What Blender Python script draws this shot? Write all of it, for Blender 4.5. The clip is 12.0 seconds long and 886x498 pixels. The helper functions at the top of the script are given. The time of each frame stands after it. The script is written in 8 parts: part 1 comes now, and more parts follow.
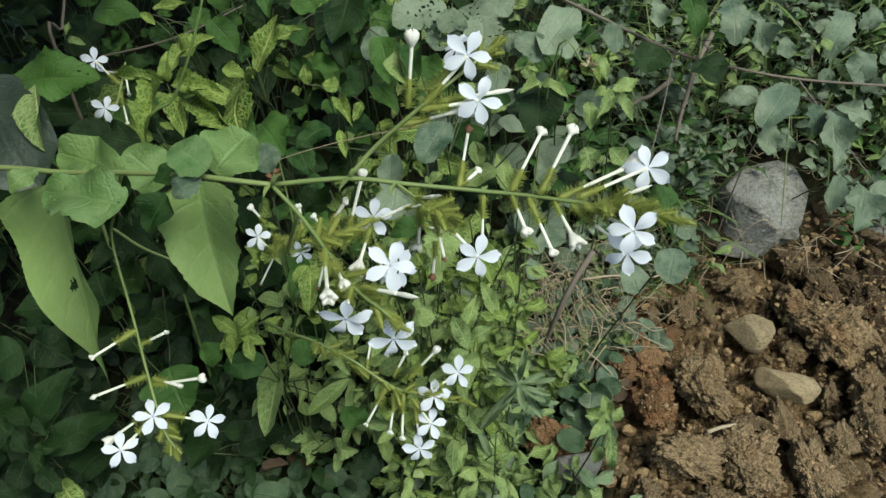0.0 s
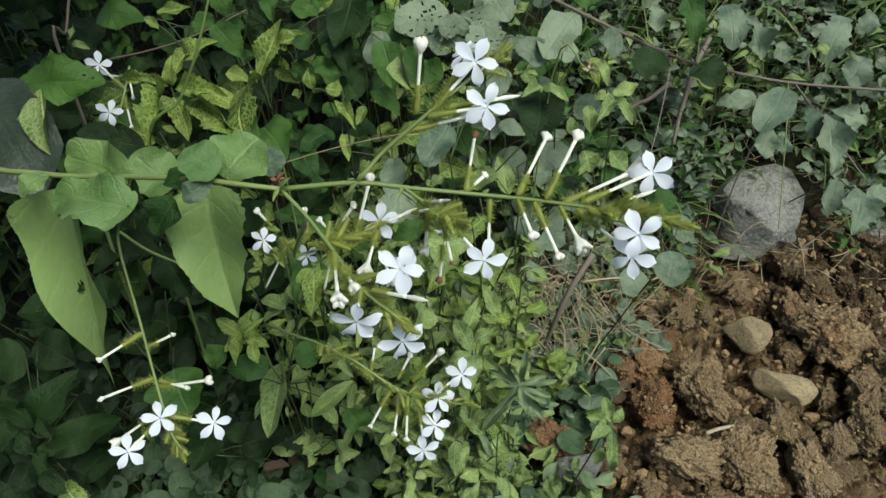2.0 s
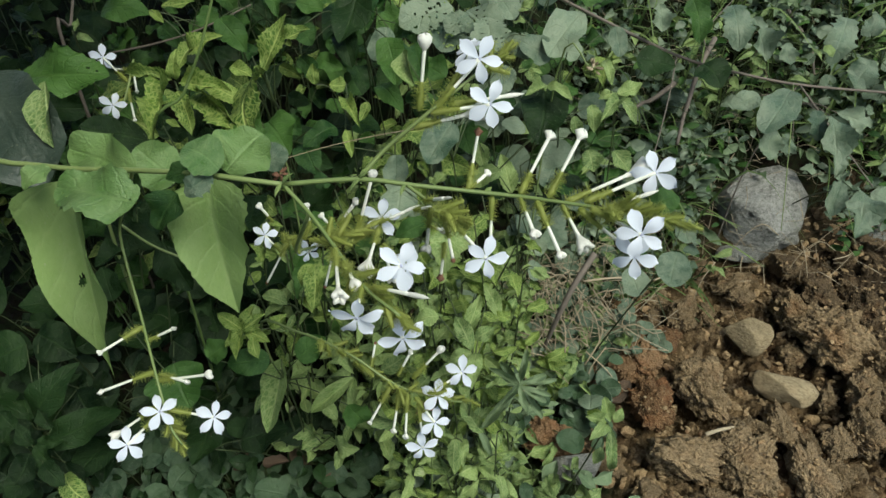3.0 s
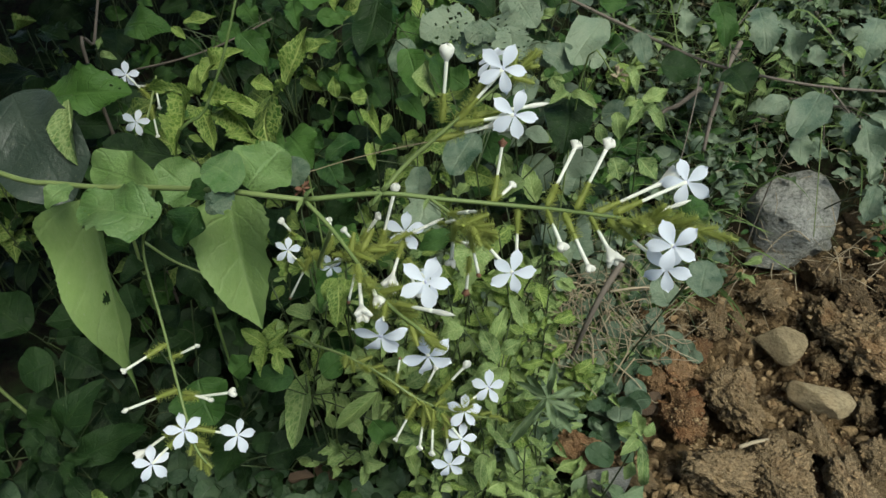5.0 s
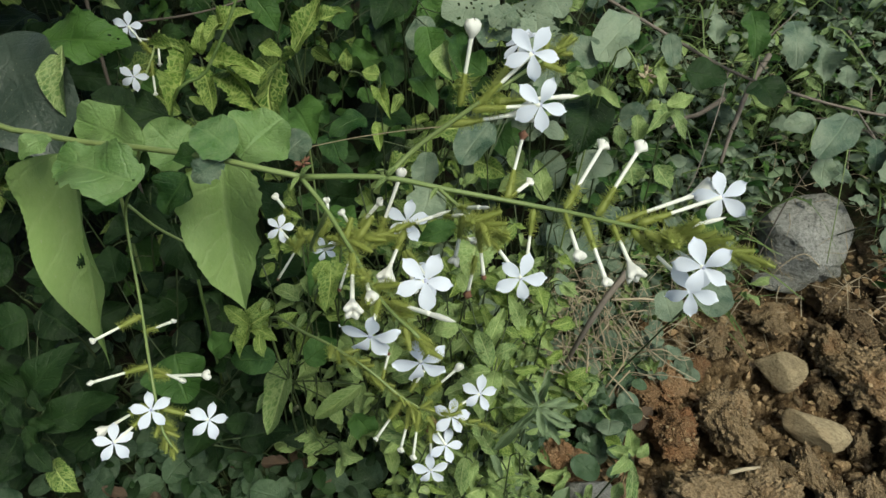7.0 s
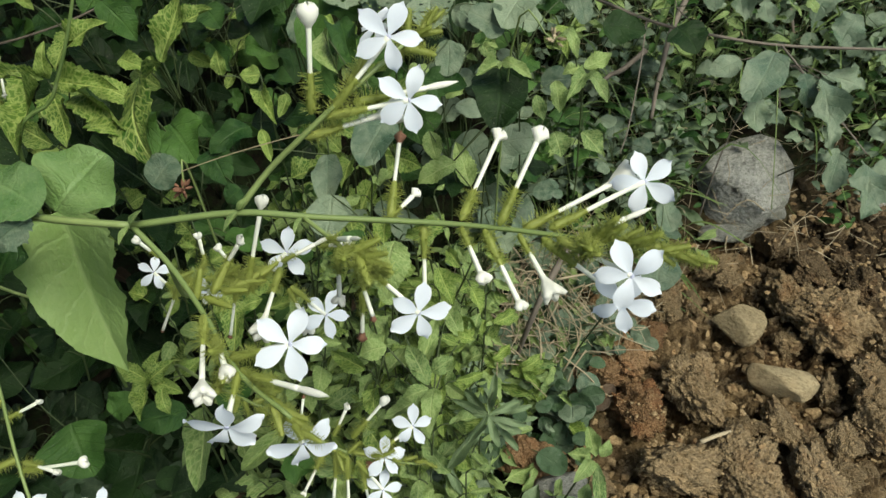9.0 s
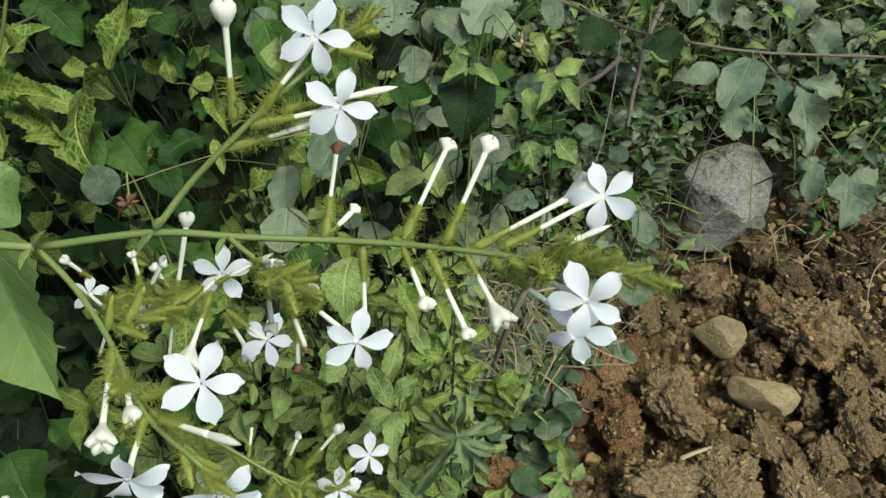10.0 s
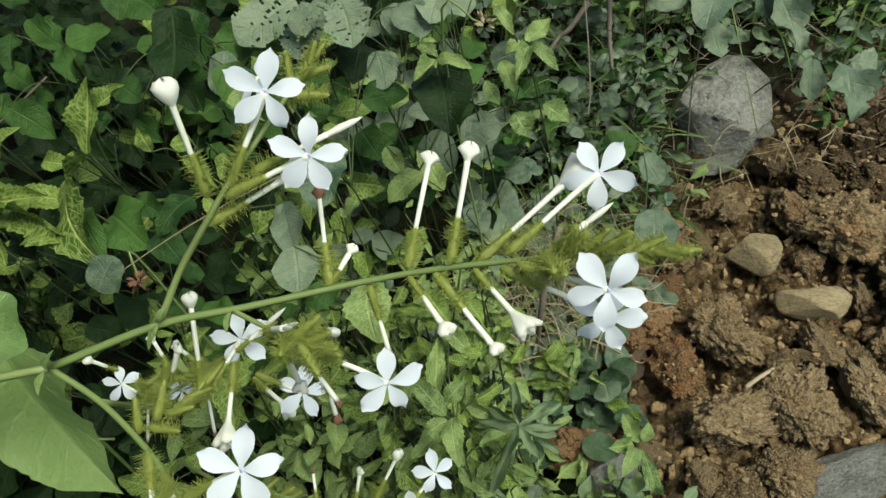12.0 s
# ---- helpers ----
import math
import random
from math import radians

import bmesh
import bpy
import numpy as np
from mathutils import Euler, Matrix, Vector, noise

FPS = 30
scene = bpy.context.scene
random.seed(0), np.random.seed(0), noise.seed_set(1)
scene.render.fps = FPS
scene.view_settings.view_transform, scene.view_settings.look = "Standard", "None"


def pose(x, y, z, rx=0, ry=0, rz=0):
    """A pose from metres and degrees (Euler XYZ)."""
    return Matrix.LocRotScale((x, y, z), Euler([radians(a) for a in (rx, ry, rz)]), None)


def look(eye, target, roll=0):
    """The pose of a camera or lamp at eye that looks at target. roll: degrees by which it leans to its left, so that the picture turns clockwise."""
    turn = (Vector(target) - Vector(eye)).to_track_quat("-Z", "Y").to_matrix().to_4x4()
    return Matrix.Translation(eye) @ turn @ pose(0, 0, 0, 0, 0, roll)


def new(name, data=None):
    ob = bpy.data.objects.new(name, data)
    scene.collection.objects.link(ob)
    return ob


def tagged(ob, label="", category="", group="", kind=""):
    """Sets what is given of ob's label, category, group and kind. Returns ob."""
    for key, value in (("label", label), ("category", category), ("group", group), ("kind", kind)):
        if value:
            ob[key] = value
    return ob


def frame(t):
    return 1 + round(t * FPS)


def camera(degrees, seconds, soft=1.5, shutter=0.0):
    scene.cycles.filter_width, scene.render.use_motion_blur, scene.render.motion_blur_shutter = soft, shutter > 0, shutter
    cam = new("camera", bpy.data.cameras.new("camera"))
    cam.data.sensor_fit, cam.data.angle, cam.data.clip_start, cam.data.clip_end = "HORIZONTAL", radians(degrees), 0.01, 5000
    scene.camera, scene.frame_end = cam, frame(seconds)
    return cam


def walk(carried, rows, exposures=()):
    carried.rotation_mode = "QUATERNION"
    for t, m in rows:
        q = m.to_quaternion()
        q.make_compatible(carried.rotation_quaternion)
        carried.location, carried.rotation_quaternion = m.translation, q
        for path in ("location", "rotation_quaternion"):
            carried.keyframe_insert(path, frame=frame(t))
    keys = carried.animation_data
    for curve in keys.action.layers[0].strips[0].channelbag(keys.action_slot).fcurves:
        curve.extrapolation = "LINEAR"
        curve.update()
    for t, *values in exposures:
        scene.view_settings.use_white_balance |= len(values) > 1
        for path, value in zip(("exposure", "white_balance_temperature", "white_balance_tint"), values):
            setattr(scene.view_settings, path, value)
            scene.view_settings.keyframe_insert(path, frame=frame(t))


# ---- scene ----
cam = camera(62.67, 12.0, soft=1.5)
PATH = [
    (0, (0.0238, -0.4572, 0.6577), (-0.0292, 0.2604, -0.0368), 0.73),
    (0.5, (0.0207, -0.4597, 0.6577), (-0.0256, 0.2493, -0.046), 0.93),
    (1, (0.0197, -0.4556, 0.6557), (-0.0266, 0.2612, -0.04), 1.27),
    (1.5, (0.0193, -0.4587, 0.6595), (-0.0281, 0.2597, -0.0345), 1.01),
    (2, (0.019, -0.4603, 0.6612), (-0.0282, 0.2597, -0.0313), 1.07),
    (2.5, (0.0195, -0.4603, 0.6613), (-0.0243, 0.257, -0.0341), 1.67),
    (4.5, (0.0175, -0.4552, 0.6582), (-0.0647, 0.2654, -0.0303), -0.02),
    (5, (0.0179, -0.4531, 0.6574), (-0.0645, 0.2698, -0.0286), -0.84),
    (5.5, (0.0153, -0.4508, 0.6534), (-0.0536, 0.2503, -0.0563), 1.36),
    (6, (0.0161, -0.4464, 0.6484), (-0.0534, 0.2532, -0.0628), 1.78),
    (6.5, (0.0137, -0.4378, 0.6429), (-0.0593, 0.2721, -0.0576), 4.28),
    (6.7, (0.0119, -0.4348, 0.6417), (-0.0647, 0.277, -0.0566), 4.89),
    (8.3, (0.0261, -0.4001, 0.6278), (-0.0267, 0.3143, -0.07), 1.53),
    (8.5, (0.0282, -0.3896, 0.6221), (-0.0132, 0.3251, -0.0761), 0.66),
    (9, (0.0325, -0.3806, 0.6174), (0.0187, 0.3168, -0.0992), 0.26),
    (9.5, (0.0406, -0.3717, 0.6078), (0.0574, 0.3141, -0.1198), 1.71),
    (10, (0.0447, -0.363, 0.605), (0.0516, 0.3431, -0.103), 1.07),
    (10.5, (0.0467, -0.3582, 0.5995), (0.051, 0.3421, -0.1144), -1.82),
    (11, (0.0484, -0.3548, 0.603), (0.0474, 0.3487, -0.1076), -5.47),
    (11.5, (0.0457, -0.3534, 0.6084), (0.0183, 0.3265, -0.1243), -12.10),
    (12, (0.0509, -0.3508, 0.6067), (0.0237, 0.3392, -0.1165), -15.28),
]
EXPOSURES = [(0.0, 0.57, 6450, -2), (2.5, 0.53, 6450, 0), (4.5, 0.38, 6480, -1), (6.5, 0.38, 6550, -1), (8.3, 1.0, 7000, 1), (8.5, 1.0, 7000, 1), (9.0, 0.66, 6850, -1), (10.0, 0.60, 6800, -4), (12.0, 0.59, 6850, -5)]
walk(cam, [(t, look(eye, target, roll)) for t, eye, target, roll in PATH], EXPOSURES)

# ---- world and light ----
world = bpy.data.worlds.new("world")
scene.world = world
world.use_nodes = True
wn = world.node_tree.nodes
sky = wn.new("ShaderNodeTexSky")
sky.sky_type = "NISHITA"
sky.sun_disc = False
SUN_UP, SUN_ROUND = 60.0, 132.0
sky.sun_elevation, sky.sun_rotation = radians(SUN_UP), radians(SUN_ROUND)
sky.dust_density = 3.0
wn["Background"].inputs["Strength"].default_value = 0.11
world.node_tree.links.new(sky.outputs[0], wn["Background"].inputs[0])
sun = new("sun", bpy.data.lights.new("sun", "SUN"))
sun.data.energy, sun.data.angle, sun.data.color = 2.4, radians(26), (1.0, 0.95, 0.87)
sun.matrix_world = look((math.sin(radians(SUN_ROUND)) * 3, math.cos(radians(SUN_ROUND)) * 3, 3 * math.tan(radians(SUN_UP))), (0, 0, 0))


# ---- materials ----
def shader(name, rough=0.6, spec=0.4):
    """A new material: its nodes, a function that links, and its principled shader."""
    m = bpy.data.materials.new(name)
    m.use_nodes = True
    n, l = m.node_tree.nodes, m.node_tree.links
    p = n["Principled BSDF"]
    p.inputs["Roughness"].default_value = rough
    p.inputs["Specular IOR Level"].default_value = spec
    return m, n, l, p


def calc(n, l, op, a, b=0.0, clamp=False):
    node = n.new("ShaderNodeMath")
    node.operation, node.use_clamp = op, clamp
    for slot, v in ((0, a), (1, b)):
        if isinstance(v, (int, float)):
            node.inputs[slot].default_value = v
        else:
            l.new(v, node.inputs[slot])
    return node.outputs[0]


def mix(n, l, f, a, b):
    node = n.new("ShaderNodeMix")
    node.data_type = "RGBA"
    for slot, v in ((0, f), (6, a), (7, b)):
        if isinstance(v, (int, float)):
            node.inputs[slot].default_value = v
        elif isinstance(v, tuple):
            node.inputs[slot].default_value = (*v, 1)
        else:
            l.new(v, node.inputs[slot])
    return node.outputs[2]


def ramp(n, l, f, lo, hi):
    node = n.new("ShaderNodeMapRange")
    l.new(f, node.inputs[0])
    node.inputs[1].default_value, node.inputs[2].default_value = lo, hi
    return node.outputs[0]


def chance(n, l):
    """A number from 0 to 1, of its own for each object and each loose piece."""
    total = calc(n, l, "ADD", n.new("ShaderNodeObjectInfo").outputs["Random"], n.new("ShaderNodeNewGeometry").outputs["Random Per Island"])
    return calc(n, l, "FRACT", total)


def grain(n, l, scale, detail=4.0, rough=0.6, shift=None):
    co = n.new("ShaderNodeTexCoord").outputs["Object"]
    if shift is not None:
        add = n.new("ShaderNodeVectorMath")
        l.new(co, add.inputs[0])
        l.new(shift, add.inputs[1])
        co = add.outputs[0]
    node = n.new("ShaderNodeTexNoise")
    l.new(co, node.inputs["Vector"])
    node.inputs["Scale"].default_value, node.inputs["Detail"].default_value, node.inputs["Roughness"].default_value = scale, detail, rough
    return node.outputs["Fac"]


def relief(n, l, p, height, strength, depth):
    b = n.new("ShaderNodeBump")
    b.inputs["Strength"].default_value, b.inputs["Distance"].default_value = strength, depth
    l.new(height, b.inputs["Height"])
    l.new(b.outputs[0], p.inputs["Normal"])


def leaf_paint(name, low, high, vein, veins=7.0, vein_mix=0.5, spots=0.3, rough=0.55, thin=0.25, dust=0.0, rib_depth=0.25, mosaic=0.0, spec=0.32):
    """Leaf: low and high bound the colours that single leaves take; vein is the colour of the ribs."""
    m, n, l, p = shader(name, rough, spec)
    r = chance(n, l)
    uv = n.new("ShaderNodeSeparateXYZ")
    l.new(n.new("ShaderNodeUVMap").outputs[0], uv.inputs[0])
    side = calc(n, l, "ABSOLUTE", calc(n, l, "SUBTRACT", calc(n, l, "MULTIPLY", uv.outputs[0], 2.0), 1.0))
    along = calc(n, l, "SUBTRACT", calc(n, l, "MULTIPLY", uv.outputs[1], veins), calc(n, l, "MULTIPLY", side, veins * 0.22))
    shift = n.new("ShaderNodeCombineXYZ")
    l.new(calc(n, l, "MULTIPLY", r, 37.0), shift.inputs[0])
    big = grain(n, l, 3.0, 3.0, 0.6, shift.outputs[0])
    fine = grain(n, l, 22.0, 4.0, 0.7, shift.outputs[0])
    along = calc(n, l, "ADD", along, calc(n, l, "MULTIPLY", big, 1.1))
    saw = calc(n, l, "ABSOLUTE", calc(n, l, "SUBTRACT", calc(n, l, "FRACT", along), 0.5))
    lateral = ramp(n, l, saw, 0.40, 0.5)
    middle = ramp(n, l, side, 0.09, 0.02)
    rib = calc(n, l, "MAXIMUM", calc(n, l, "MULTIPLY", lateral, 0.6), middle, True)
    c = mix(n, l, calc(n, l, "ADD", calc(n, l, "MULTIPLY", r, 0.75), calc(n, l, "MULTIPLY", calc(n, l, "SUBTRACT", calc(n, l, "ADD", big, fine), 0.9), 0.9), True), low, high)
    c = mix(n, l, calc(n, l, "MULTIPLY", rib, vein_mix), c, vein)
    c = mix(n, l, calc(n, l, "MULTIPLY", ramp(n, l, fine, 0.62, 0.75), spots), c, tuple(0.5 * a + 0.10 * b for a, b in zip(high, (0.8, 0.6, 0.2))))
    if mosaic:
        net = n.new("ShaderNodeTexVoronoi")
        net.feature = "DISTANCE_TO_EDGE"
        grid = n.new("ShaderNodeCombineXYZ")
        l.new(calc(n, l, "ADD", calc(n, l, "MULTIPLY", uv.outputs[0], 7.0), calc(n, l, "MULTIPLY", r, 50.0)), grid.inputs[0])
        l.new(calc(n, l, "ADD", calc(n, l, "SUBTRACT", calc(n, l, "MULTIPLY", uv.outputs[1], 15.0), calc(n, l, "MULTIPLY", side, 3.0)), fine), grid.inputs[1])
        l.new(grid.outputs[0], net.inputs["Vector"])
        net.inputs["Scale"].default_value = 1.0
        c = mix(n, l, calc(n, l, "MULTIPLY", ramp(n, l, net.outputs["Distance"], 0.17, 0.0), mosaic), c, vein)
    if dust:
        c = mix(n, l, calc(n, l, "MULTIPLY", ramp(n, l, big, 0.35, 0.75), dust), c, (0.20, 0.23, 0.16))
    l.new(c, p.inputs["Base Color"])
    l.new(calc(n, l, "ADD", calc(n, l, "MULTIPLY", big, 0.5), rough - 0.25), p.inputs["Roughness"])
    speck = grain(n, l, 55.0, 1.0, 0.5, shift.outputs[0])
    c = mix(n, l, calc(n, l, "MULTIPLY", ramp(n, l, speck, 0.70, 0.78), 0.45), c, (0.34, 0.36, 0.24))
    l.new(c, p.inputs["Base Color"])
    relief(n, l, p, calc(n, l, "SUBTRACT", calc(n, l, "ADD", calc(n, l, "MULTIPLY", big, 1.2), calc(n, l, "MULTIPLY", fine, 0.45)), calc(n, l, "MULTIPLY", rib, rib_depth)), 0.5, 0.004)
    glow = n.new("ShaderNodeBsdfTranslucent")
    l.new(mix(n, l, 0.15, c, (0.3, 0.45, 0.05)), glow.inputs[0])
    both = n.new("ShaderNodeMixShader")
    both.inputs[0].default_value = thin
    l.new(p.outputs[0], both.inputs[1])
    l.new(glow.outputs[0], both.inputs[2])
    l.new(both.outputs[0], n["Material Output"].inputs[0])
    return m


def plain_paint(name, low, high, scale=40.0, rough=0.6, bump=0.3, depth=0.002, spec=0.4, thin=0.0):
    m, n, l, p = shader(name, rough, spec)
    r = chance(n, l)
    g = grain(n, l, scale, 5.0, 0.65)
    c = mix(n, l, calc(n, l, "ADD", calc(n, l, "MULTIPLY", r, 0.4), calc(n, l, "MULTIPLY", g, 0.6), True), low, high)
    l.new(c, p.inputs["Base Color"])
    relief(n, l, p, g, bump, depth)
    if thin:
        glow = n.new("ShaderNodeBsdfTranslucent")
        l.new(c, glow.inputs[0])
        both = n.new("ShaderNodeMixShader")
        both.inputs[0].default_value = thin
        l.new(p.outputs[0], both.inputs[1])
        l.new(glow.outputs[0], both.inputs[2])
        l.new(both.outputs[0], n["Material Output"].inputs[0])
    return m


def earth_paint(name, dark, mid, pale, rust, scale, bump=0.6, depth=0.003, rust_part=0.5, crumbly=1.0):
    """Earth or stone: three shades of one colour with rust-red patches, pores darkened for shade, and crumbs."""
    m, n, l, p = shader(name, 0.95, 0.15)
    shift = n.new("ShaderNodeCombineXYZ")
    r = chance(n, l)
    l.new(calc(n, l, "MULTIPLY", r, 13.0), shift.inputs[1])
    a = grain(n, l, scale, 6.0, 0.65, shift.outputs[0])
    b = grain(n, l, scale * 6, 5.0, 0.75, shift.outputs[0])
    cell = n.new("ShaderNodeTexVoronoi")
    l.new(n.new("ShaderNodeTexCoord").outputs["Object"], cell.inputs["Vector"])
    cell.inputs["Scale"].default_value = scale * 4.5
    lumps = ramp(n, l, cell.outputs["Distance"], 0.75, 0.1)
    c = mix(n, l, ramp(n, l, a, 0.35, 0.65), dark, mid)
    c = mix(n, l, calc(n, l, "MULTIPLY", ramp(n, l, b, 0.42, 0.68), 0.6), c, pale)
    c = mix(n, l, calc(n, l, "MULTIPLY", ramp(n, l, grain(n, l, scale * 0.4, 3.0, 0.5, shift.outputs[0]), 0.54, 0.7), rust_part), c, rust)
    c = mix(n, l, calc(n, l, "MULTIPLY", r, 0.35), c, pale)
    # hollows of the bump darkened in colour, for the shadows between crumbs
    c = mix(n, l, calc(n, l, "MULTIPLY", ramp(n, l, b, 0.46, 0.32), 0.5), c, tuple(0.4 * v for v in dark))
    l.new(c, p.inputs["Base Color"])
    relief(n, l, p, calc(n, l, "ADD", calc(n, l, "MULTIPLY", lumps, crumbly), calc(n, l, "ADD", a, b)), bump, depth)
    return m


def ground_paint(name):
    """Bare dug soil on one side, leaf mould where plants stand, darkened for the shade in the gaps."""
    m, n, l, p = shader(name, 0.95, 0.12)
    a, b, c = grain(n, l, 26, 6, 0.65), grain(n, l, 130, 5, 0.7), grain(n, l, 500, 3, 0.7)
    bare = mix(n, l, ramp(n, l, a, 0.35, 0.65), (0.030, 0.019, 0.009), (0.165, 0.112, 0.056))
    bare = mix(n, l, calc(n, l, "MULTIPLY", ramp(n, l, b, 0.45, 0.7), 0.7), bare, (0.38, 0.28, 0.16))
    bare = mix(n, l, calc(n, l, "MULTIPLY", ramp(n, l, grain(n, l, 9, 3, 0.5), 0.55, 0.7), 0.5), bare, (0.15, 0.07, 0.034))
    # darker patch: damp soil with the overhang's shade put into its colour
    dark_reach = n.new("ShaderNodeVectorMath")
    dark_reach.operation = "DISTANCE"
    l.new(n.new("ShaderNodeTexCoord").outputs["Object"], dark_reach.inputs[0])
    dark_reach.inputs[1].default_value = (0.58, 0.26, 0.0)
    damp_shade = mix(n, l, ramp(n, l, b, 0.40, 0.7), (0.020, 0.014, 0.008), (0.115, 0.082, 0.047))
    bare = mix(n, l, ramp(n, l, calc(n, l, "ADD", dark_reach.outputs["Value"], calc(n, l, "MULTIPLY", calc(n, l, "SUBTRACT", a, 0.5), 0.22)), 0.20, 0.10), bare, damp_shade)
    # near-black mould: the shade between the plants is put into its colour
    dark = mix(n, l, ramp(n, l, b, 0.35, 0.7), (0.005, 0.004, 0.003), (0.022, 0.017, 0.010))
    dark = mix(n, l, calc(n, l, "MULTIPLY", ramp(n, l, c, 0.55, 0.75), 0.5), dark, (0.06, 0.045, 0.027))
    at = n.new("ShaderNodeSeparateXYZ")
    l.new(n.new("ShaderNodeTexCoord").outputs["Object"], at.inputs[0])
    rag = calc(n, l, "MULTIPLY", calc(n, l, "SUBTRACT", a, 0.5), 0.12)
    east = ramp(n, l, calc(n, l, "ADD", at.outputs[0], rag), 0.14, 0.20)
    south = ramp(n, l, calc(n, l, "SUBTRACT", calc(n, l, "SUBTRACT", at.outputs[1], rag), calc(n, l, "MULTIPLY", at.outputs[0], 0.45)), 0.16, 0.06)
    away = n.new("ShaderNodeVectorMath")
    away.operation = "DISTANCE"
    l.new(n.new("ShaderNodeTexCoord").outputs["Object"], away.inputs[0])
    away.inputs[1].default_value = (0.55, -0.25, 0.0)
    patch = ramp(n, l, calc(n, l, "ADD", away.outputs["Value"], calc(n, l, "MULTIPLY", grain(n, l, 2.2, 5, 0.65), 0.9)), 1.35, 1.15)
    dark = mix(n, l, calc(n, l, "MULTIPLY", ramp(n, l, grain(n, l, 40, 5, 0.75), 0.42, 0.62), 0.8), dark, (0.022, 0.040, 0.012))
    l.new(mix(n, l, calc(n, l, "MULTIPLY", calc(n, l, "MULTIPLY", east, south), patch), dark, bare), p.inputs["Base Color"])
    relief(n, l, p, calc(n, l, "ADD", b, calc(n, l, "MULTIPLY", c, 0.6)), 0.9, 0.008)
    return m


